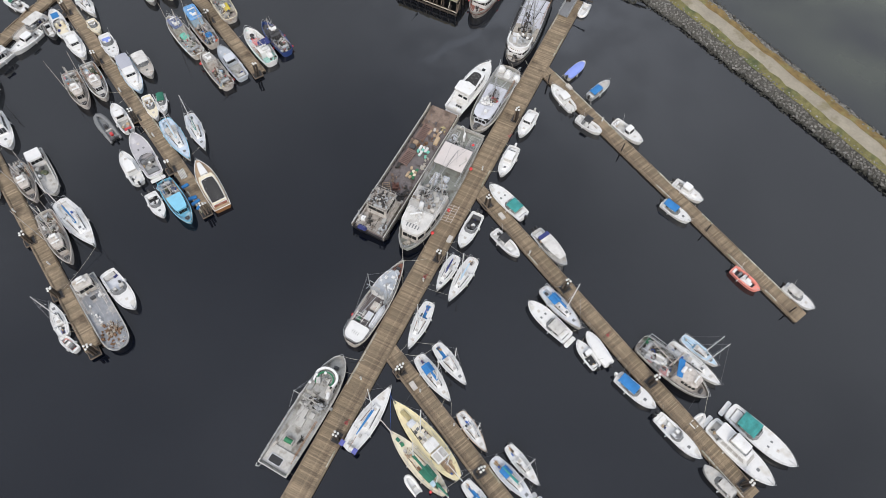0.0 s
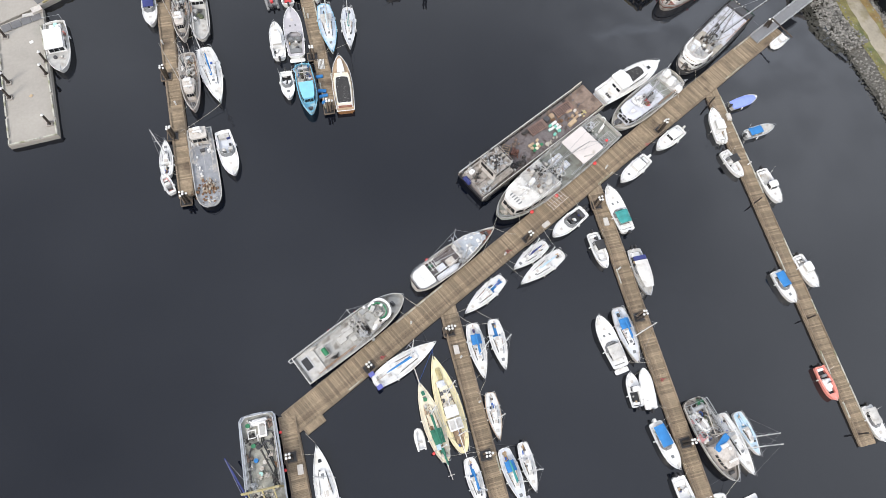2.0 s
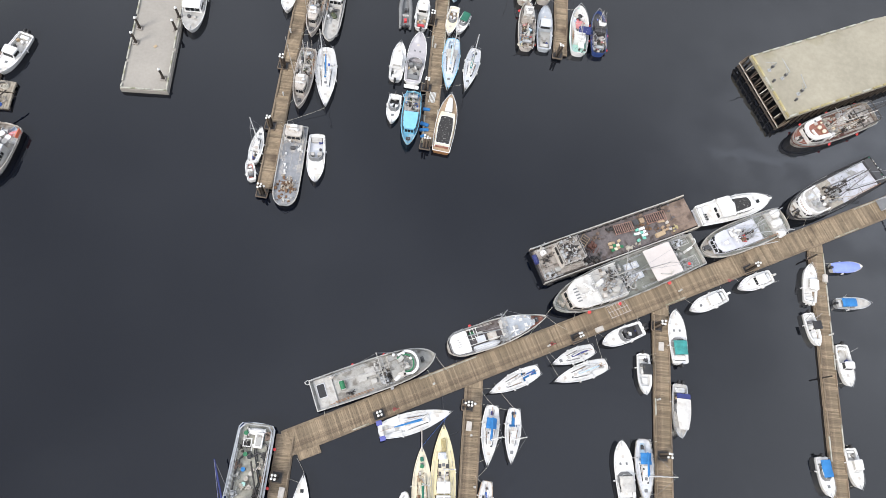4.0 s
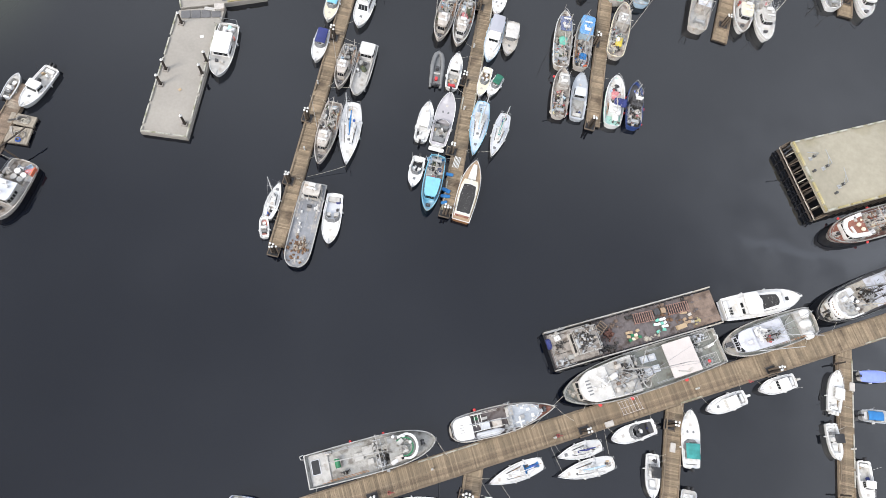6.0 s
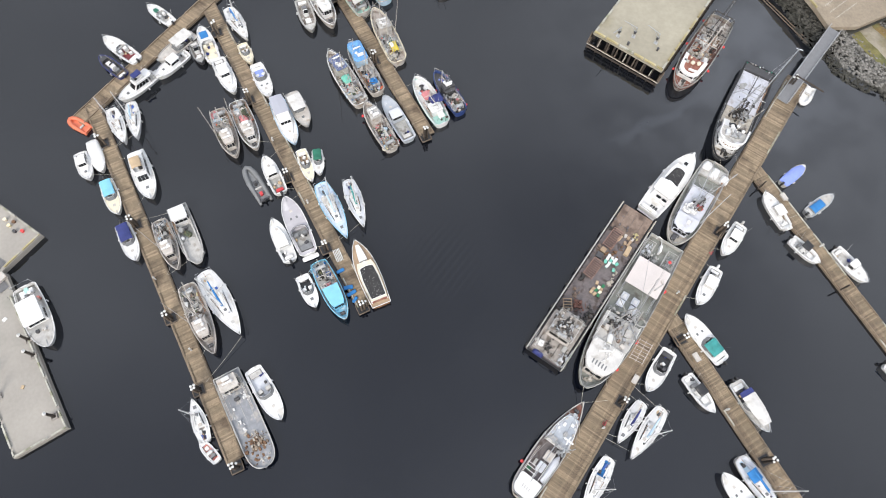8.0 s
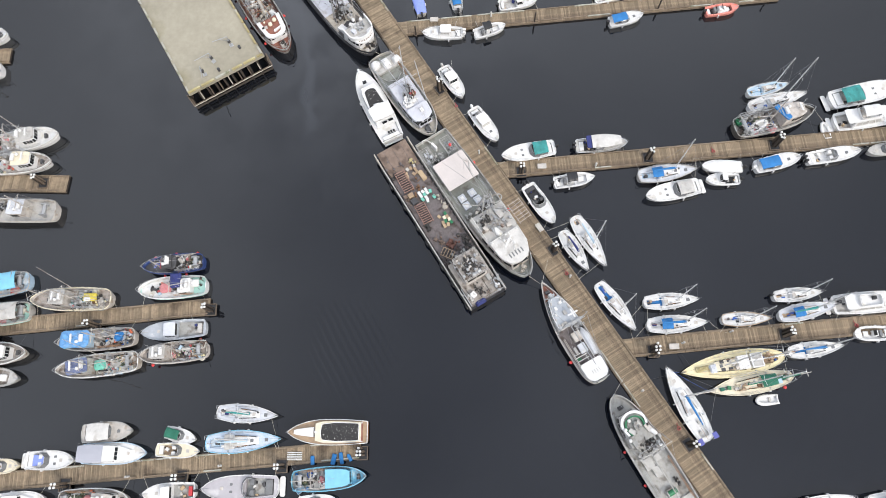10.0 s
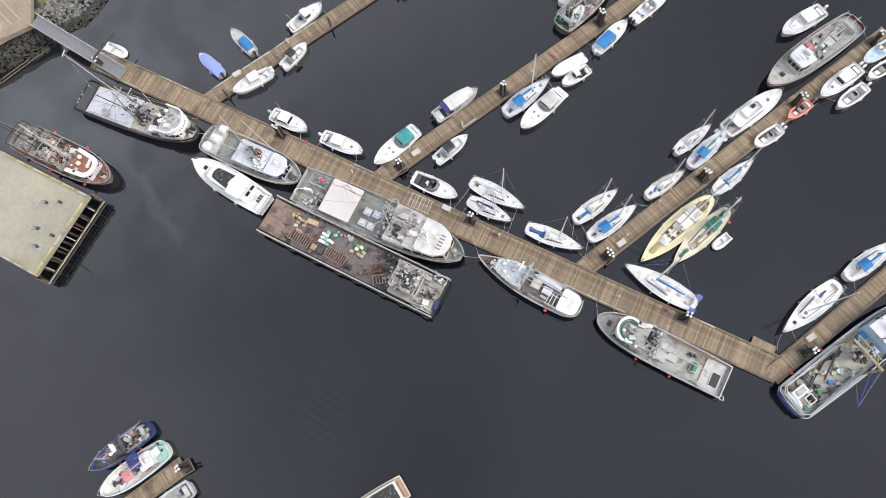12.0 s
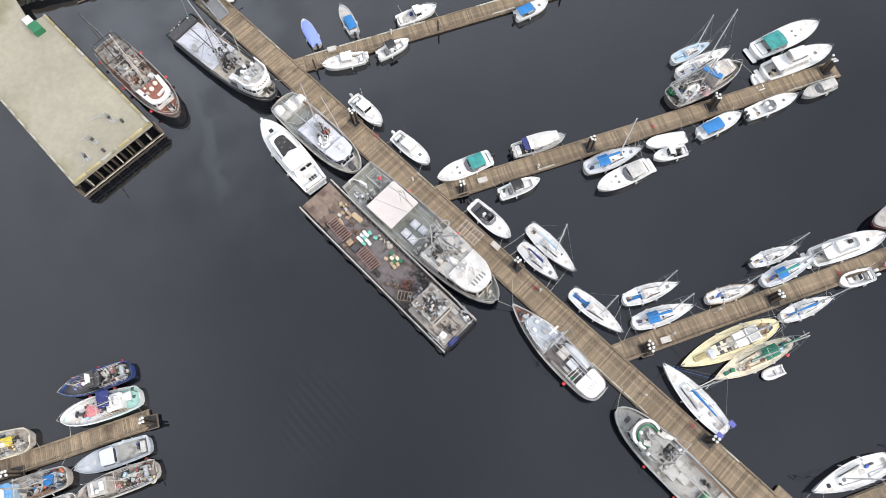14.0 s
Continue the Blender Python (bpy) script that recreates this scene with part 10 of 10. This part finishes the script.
for x, y, lx, ly, h, m in ((-3.6, -0.7, 1.2, 0.9, 0.5, "offwhite"), (-2.6, -0.5, 1.1, 1.1, 0.5, "deckwhite"), (-2.6, 1.2, 0.7, 0.5, 0.6, "white"), (-1.3, 0.5, 1.2, 0.8, 0.5, "lightgrey"), (-1.0, -1.2, 0.9, 0.6, 0.5, "offwhite"), (0.2, 0.1, 0.7, 1.2, 0.6, "cream"), (1.2, 1.4, 1.5, 0.7, 0.6, "deckwhite"), (1.3, -1.2, 0.8, 0.8, 0.6, "offwhite"), (2.2, 0.2, 0.6, 0.8, 0.7, "lightgrey"), (-3.7, 1.5, 0.9, 0.4, 0.5, "brown")):
    box(r, x, y, zd, lx, ly, h, m, "deck_locker", rng.uniform(-15, 15))
for x, y, m in ((-1.8, 0, "darksteel"), (-0.2, 0.8, "steel"), (0.8, -0.4, "darksteel"), (1.8, 0.6, "steel"), (-0.4, -0.9, "redbrown"), (2.6, -0.8, "offwhite"), (-3.2, 1.0, "offwhite"), (-2.0, -1.3, "steel"), (0.3, 1.3, "deckbeige"), (-1.2, 1.2, "darksteel"), (1.2, 0.1, "offwhite"), (-3.6, -0.2, "darksteel"), (2.4, 1.2, "darksteel"), (-0.6, 0.3, "offwhite"), (1.6, -1.1, "deckbeige"), (-2.6, 0.4, "deckbeige"), (0.5, -1.5, "offwhite"), (-1.6, -0.6, "deckwhite"), (-6.3, 0.6, "deckwhite"), (-7.0, -0.6, "grey")):
    machinery(r, rng, x, y, zd, 0.8, 0.7, 1.4, 22, m)
path(r, [(-4.2, -2.2, zd + 1.7), (-8.0, -2.0, zd + 1.7), (-8.5, -1.5, zd + 1.7), (-8.5, 1.5, zd + 1.7), (-8.0, 2.0, zd + 1.7), (-4.2, 2.2, zd + 1.7)], 0.09, "darksteel", "stern_frame")
for x, y in ((-8.3, -1.8), (-8.3, 1.8), (-6.4, -2.1), (-6.4, 2.1), (-4.2, -2.2), (-4.2, 2.2)):
    pole(r, (x, y, zd), (x, y, zd + 1.7), 0.07, "deckbeige", "frame_post")
path(r, [(-4.2, -2.2, zd + 1.7), (-4.2, 2.2, zd + 1.7)], 0.08, "darksteel", "stern_frame")
for x in (-3.0, -1.2, 0.6):
    path(r, [(x, -1.9, zd + 1.8), (x, 1.9, zd + 1.8)], 0.04, rng.choice(("darksteel", "offwhite", "wood")), "deck_beam")
for y in (-1.9, 0.7, 1.9):
    path(r, [(-4.0, y, zd + 1.85), (2.8, y * 0.95, zd + 1.9)], 0.05, rng.choice(("darksteel", "wood", "steel")), "stowed_pole")
for p, q, m in (((-4.0, 0.2, zd + 1.0), (-12.0, 0.2, zd + 4.2), "darksteel"), ((-4.2, -0.6, zd + 1.0), (-12.1, 0.1, zd + 4.2), "darksteel"), ((1.8, 0, zd), (1.7, 0, zd + 7.5), "offwhite"), ((1.7, 0.2, zd + 2.0), (-5.5, 1.0, zd + 4.5), "offwhite")):
    pole(r, p, q, 0.09, m)
path(r, [(1.7, -1.9, zd + 4.6), (1.7, 1.9, zd + 4.6)], 0.05, "offwhite", "cross_arm")
wires(r, [((1.7, 0, zd + 7.4), q) for q in ((-8.8, 1.8, zd + 1.7), (-8.8, -1.8, zd + 1.7), (9.2, 0, f.z(0.98)), (-1, 2.5, f.z(0.45)), (-1, -2.5, f.z(0.45)), (4, 2.3, f.z(0.7)), (4, -2.3, f.z(0.7)), (-12, 0.2, zd + 4.2))], 0.022)

# blue trawler by the corner finger
r, f, zd = fishing(-23.87, -35.8, -88.5, 22.8, 5.1, "dark blue trawler with a grey working deck and yellow lifting frame", "hullblue", "trawldeck", "paleblue", "lavender", "bluegrey", hs=(0.6, 0.82), hw=0.8, hh=2.1, seed=56, round_stern=0.02, tw=0.93, bul=0.75, bluff=0.75, fb=1.6, p=3.0, fore_m="deckgrey", **PLAIN)
rng = random.Random(56)
zr = f.z(0.6) - 0.75 + 2.19
for k, m in ((0, "palegrey"), (0.55, "steel")):
    path(r, [(-2.0, -2.2, f.z(0.1) + 0.35 + k), (-10.4, -2.1, f.z(0.1) + 0.35 + k), (-11.1, -1.5, f.z(0.1) + 0.35 + k), (-11.1, 1.5, f.z(0.1) + 0.35 + k), (-10.4, 2.1, f.z(0.1) + 0.35 + k), (-2.0, 2.2, f.z(0.1) + 0.35 + k)], 0.05, m, "stern_rail")
bx = box(r, -9.2, 0.5, zd, 2.0, 1.1, 0.6, "white", "sorting_table")
box(bx, -9.2, 0.5, zd + 0.604, 1.5, 0.7, 0.02, "grey", "table_tray")
path(r, [(-8.3, -1.4, zd + 0.5), (-9.3, -1.4, zd + 0.5), (-9.3, -0.4, zd + 0.5), (-8.3, -0.4, zd + 0.5), (-8.3, -1.4, zd + 0.5)], 0.08, "cap", "chute_frame")
path(r, [(-7.8, -0.2, zd + 0.5), (-8.6, -0.2, zd + 0.5), (-8.6, 0.8, zd + 0.5)], 0.07, "cap", "chute_frame")
drying_pile(r, rng, -10.7, -9.9, 1.3, zd, "deckwhite", "folded_cover", 0.5)
machinery(r, rng, -8.6, -0.9, zd, 0.4, 0.5, 0.5, 12)
for x, y, m in ((-10.0, -1.35, "signgreen"), (-7.3, -0.9, "signgreen"), (-5.4, -0.8, "blue"), (-3.6, -0.4, "mint"), (-4.3, -0.2, "offwhite"), (-7.0, -0.3, "black"), (-3.3, 0.4, "offwhite"), (-5.0, 0.3, "offwhite")):
    bm = bmesh.new()
    bar(bm, (x, y, zd), (x, y, zd + 0.5), 0.26, 0.3, 10)
    part("fish_basket", bm, m, r)
for y, s in ((-1.75, 1), (1.95, -1)):
    path(r, [(-2.2, y, zd + 0.15), (-5.0, y, zd + 0.15), (-6.6, y + 0.2 * s, zd + 0.15), (-7.5, y + 0.8 * s, zd + 0.15), (-7.6, y + 1.4 * s, zd + 0.15), (-7.0, y + 1.9 * s, zd + 0.15)], 0.11, "darkgrey", "deck_hose")
path(r, [(-3.2, -2.3, zd + 0.12), (-3.2, 2.2, zd + 0.12)], 0.04, "grey", "deck_beam")
machinery(r, rng, -3.4, -0.1, zd, 0.5, 1.0, 0.6, 16, "deckbeige")
pole(r, (-6.5, 0.25, zd + 2.0), (-1.7, 1.9, zd + 1.2), 0.12, "darksteel")
for x, y, m, k in ((-9.6, -1.2, "offwhite", 10), (-6.4, 1.2, "deckbeige", 12), (-4.6, -1.3, "grey", 10), (-5.6, 0.9, "offwhite", 8), (-2.6, 1.4, "darksteel", 14), (-2.4, -1.4, "steel", 14), (-9.9, 1.4, "rust", 10), (-8.2, -1.7, "darksteel", 14), (-6.0, -1.8, "rust", 16), (-4.4, 1.9, "brown", 16), (-7.6, 1.9, "darksteel", 12)):
    machinery(r, rng, x, y, zd, 0.6, 0.5, 0.5, k, m)
for k in (0.0, 0.25):
    path(r, [(-8.0 + 0.9 * math.cos(t), 1.1 + (0.7 + k) * math.sin(t), zd + 0.12 + 0.1 * k) for t in [0.45 * i for i in range(12)]] + [(-4.0, 1.7 - k, zd + 0.1), (-2.2, 1.2 - k, zd + 0.1)], 0.09, "black", "deck_hose", 5)
# yellow lifting frame over the deck
path(r, [(-1.5, -2.3, zd), (-1.5, -2.2, zd + 4.6), (-1.5, 2.2, zd + 4.6), (-1.5, 2.3, zd)], 0.17, "yellowtimber", "lifting_frame")
for y in (-1.5, 0.2, 1.6):
    pole(r, (-1.5, y, zd + 4.6), (1.2, y, zd + 1.2), 0.11, "yellowtimber", "frame_brace")
path(r, [(0.2, -2.0, zd + 3.0), (0.2, 2.0, zd + 3.0)], 0.1, "yellowtimber", "lifting_frame")
machinery(r, rng, -1.0, 0.6, zd + 1.0, 0.6, 1.2, 3.2, 40, "deckbeige")
machinery(r, rng, -0.2, -0.4, zd, 0.9, 1.2, 2.4, 50)
pole(r, (-1.2, -2.2, zd + 2.0), (-6.3, -4.1, zd + 3.2), 0.12, "navy", "outrigger")
pole(r, (-1.2, -2.2, zd + 4.0), (-6.3, -4.1, zd + 3.3), 0.05, "navy", "outrigger")
wires(r, [((-6.3, -4.1, zd + 3.3), (-1.4, -2.2, zd + 4.6)), ((-6.3, -4.1, zd + 3.3), (-3.0, -2.3, zd + 1.0)), ((2.2, 0, zr + 5), (11, 0, f.z(0.98))), ((2.2, 0, zr + 5), (-1.5, 2.0, zd + 4.6)), ((2.2, 0, zr + 5), (-1.5, -2.0, zd + 4.6))])
pole(r, (2.2, 0, zd), (2.2, 0, zr + 5), 0.12, "palegrey", "mast")
machinery(r, rng, 4.2, 0, zr, 0.9, 0.9, 0.9, 24, "white", "radar_mast")
box(r, 1.4, -1.0, zd, 1.1, 0.9, 0.9, "paleblue", "deck_locker")
box(r, 1.5, 1.1, zd, 1.2, 0.8, 0.8, "blue", "deck_locker")
coaming(r, 4.2, 7.1, 1.9, 1.6, zr, 0.5, "white", "wheelhouse_visor", 0.3, 1.0)
marks_x = f.x(0) - 0.02
for i in range(9):
    bm = bmesh.new()
    block(bm, 0, 0.012, -0.1, 0.1, -0.14, 0.14, 0.002, 0.005)
    ob = part("stern_mark", bm, "cap", r)
    ob.matrix_local = pose(marks_x, -1.3 + 0.3 * i, f.z(0) - 0.45)
for x in (-8.3, -3.4):
    bm = bmesh.new()
    ball(bm, (x, 2.7, 1.1), 0.22, 2)
    part("buoy_fender", bm, "buoy", r, smooth=True)

# ---- deck fittings of the two ketches ----
rng = random.Random(21)
zk = 1.4
drape(yellow_ketch, 4.2, 0, 1.2, 1.7, 0.7, 0.35, "yellowtimber", "sail_bag", 31)
drape(yellow_ketch, 2.8, 0.2, zk, 0.9, 1.1, 0.35, "palegrey", "folded_awning", 32)
for x, y in ((1.5, 0.5), (1.5, -0.5), (0.5, 0.55), (0.5, -0.55)):
    box(yellow_ketch, x, y, zk - 0.02, 0.55, 0.4, 0.12, "darkgrey", "skylight")
box(yellow_ketch, -1.2, 0, zk - 0.02, 1.5, 1.8, 0.5, "deckwhite", "deckhouse")
box(yellow_ketch, -3.0, 0, zk - 0.45, 1.6, 1.9, 0.9, "white", "deckhouse")
for y in (-0.5, 0.45):
    box(yellow_ketch, -3.0, y, zk + 0.452, 1.2, 0.7, 0.06, "lightgrey", "roof_panel")
machinery(yellow_ketch, rng, -4.9, 0, 1.0, 0.6, 0.7, 0.9, 16, "teak", "steering_gear")
machinery(yellow_ketch, rng, 0.0, 0, zk, 0.8, 0.7, 0.6, 10, "offwhite", "deck_winch")
for y in (-1.0, 1.0):
    path(yellow_ketch, [(3.4, y * 0.9, 1.25), (0.5, y * 1.35, 1.2), (-3.5, y * 1.4, 1.15)], 0.04, "cream", "toe_rail")
for x, y, lx, ly, m in ((4.0, 0, 0.6, 0.45, "green"), (3.1, 0, 0.5, 0.5, "signgreen"), (2.2, 0.3, 0.5, 0.4, "offwhite"), (-0.8, 0.45, 0.6, 0.4, "brown"), (-2.6, -0.4, 0.6, 0.5, "white"), (-3.4, 0.35, 0.9, 0.6, "paleblue"), (-4.2, 0, 0.5, 0.6, "green")):
    box(green_ketch, x, y, 1.2, lx, ly, 0.3, m, "deck_locker", rng.uniform(-15, 15))
machinery(green_ketch, rng, -4.6, 0, 1.0, 0.5, 0.5, 1.0, 16, "offwhite", "steering_gear")
machinery(green_ketch, rng, 1.2, 0, 1.3, 1.0, 0.6, 0.4, 12, "teak", "deck_winch")
bm = bmesh.new()
ball(bm, (-4.0, 1.25, 1.2), 0.22, 2)
part("buoy_fender", bm, "buoy", green_ketch, smooth=True)

# ---- bow and stern lines from every moored boat to its float ----


def tie_up():
    rng = random.Random(4)
    for x, y, head, f in MOOR:
        a = radians(head)
        fwd, port = Vector((math.cos(a), math.sin(a))), Vector((-math.sin(a), math.cos(a)))
        for s, lead in ((0.05, -1.0), (0.9, 1.0)):
            best = None
            for sd in (1, -1):
                p = Vector((x, y)) + fwd * f.x(s) + port * sd * f.w(s)
                for p0, p1, width in FLOATS:
                    d = p1 - p0
                    t = (p + fwd * lead * rng.uniform(0.4, 1.6) - p0).dot(d) / d.length_squared
                    if 0.005 < t < 0.995:
                        c = p0 + d * t
                        gap = (p - c).length - width / 2
                        if 0.2 < gap < 4.2 and (best is None or gap < best[0]):
                            n = (p - c).normalized()
                            best = (gap, p, c + n * (width / 2 - 0.16))
            if best:
                moored((*best[1], f.z(s) + 0.03), (*best[2], 0.68), rng.choice(("rope", "rope", "darkgrey", "rope")), 0.12, r=0.018)


tie_up()
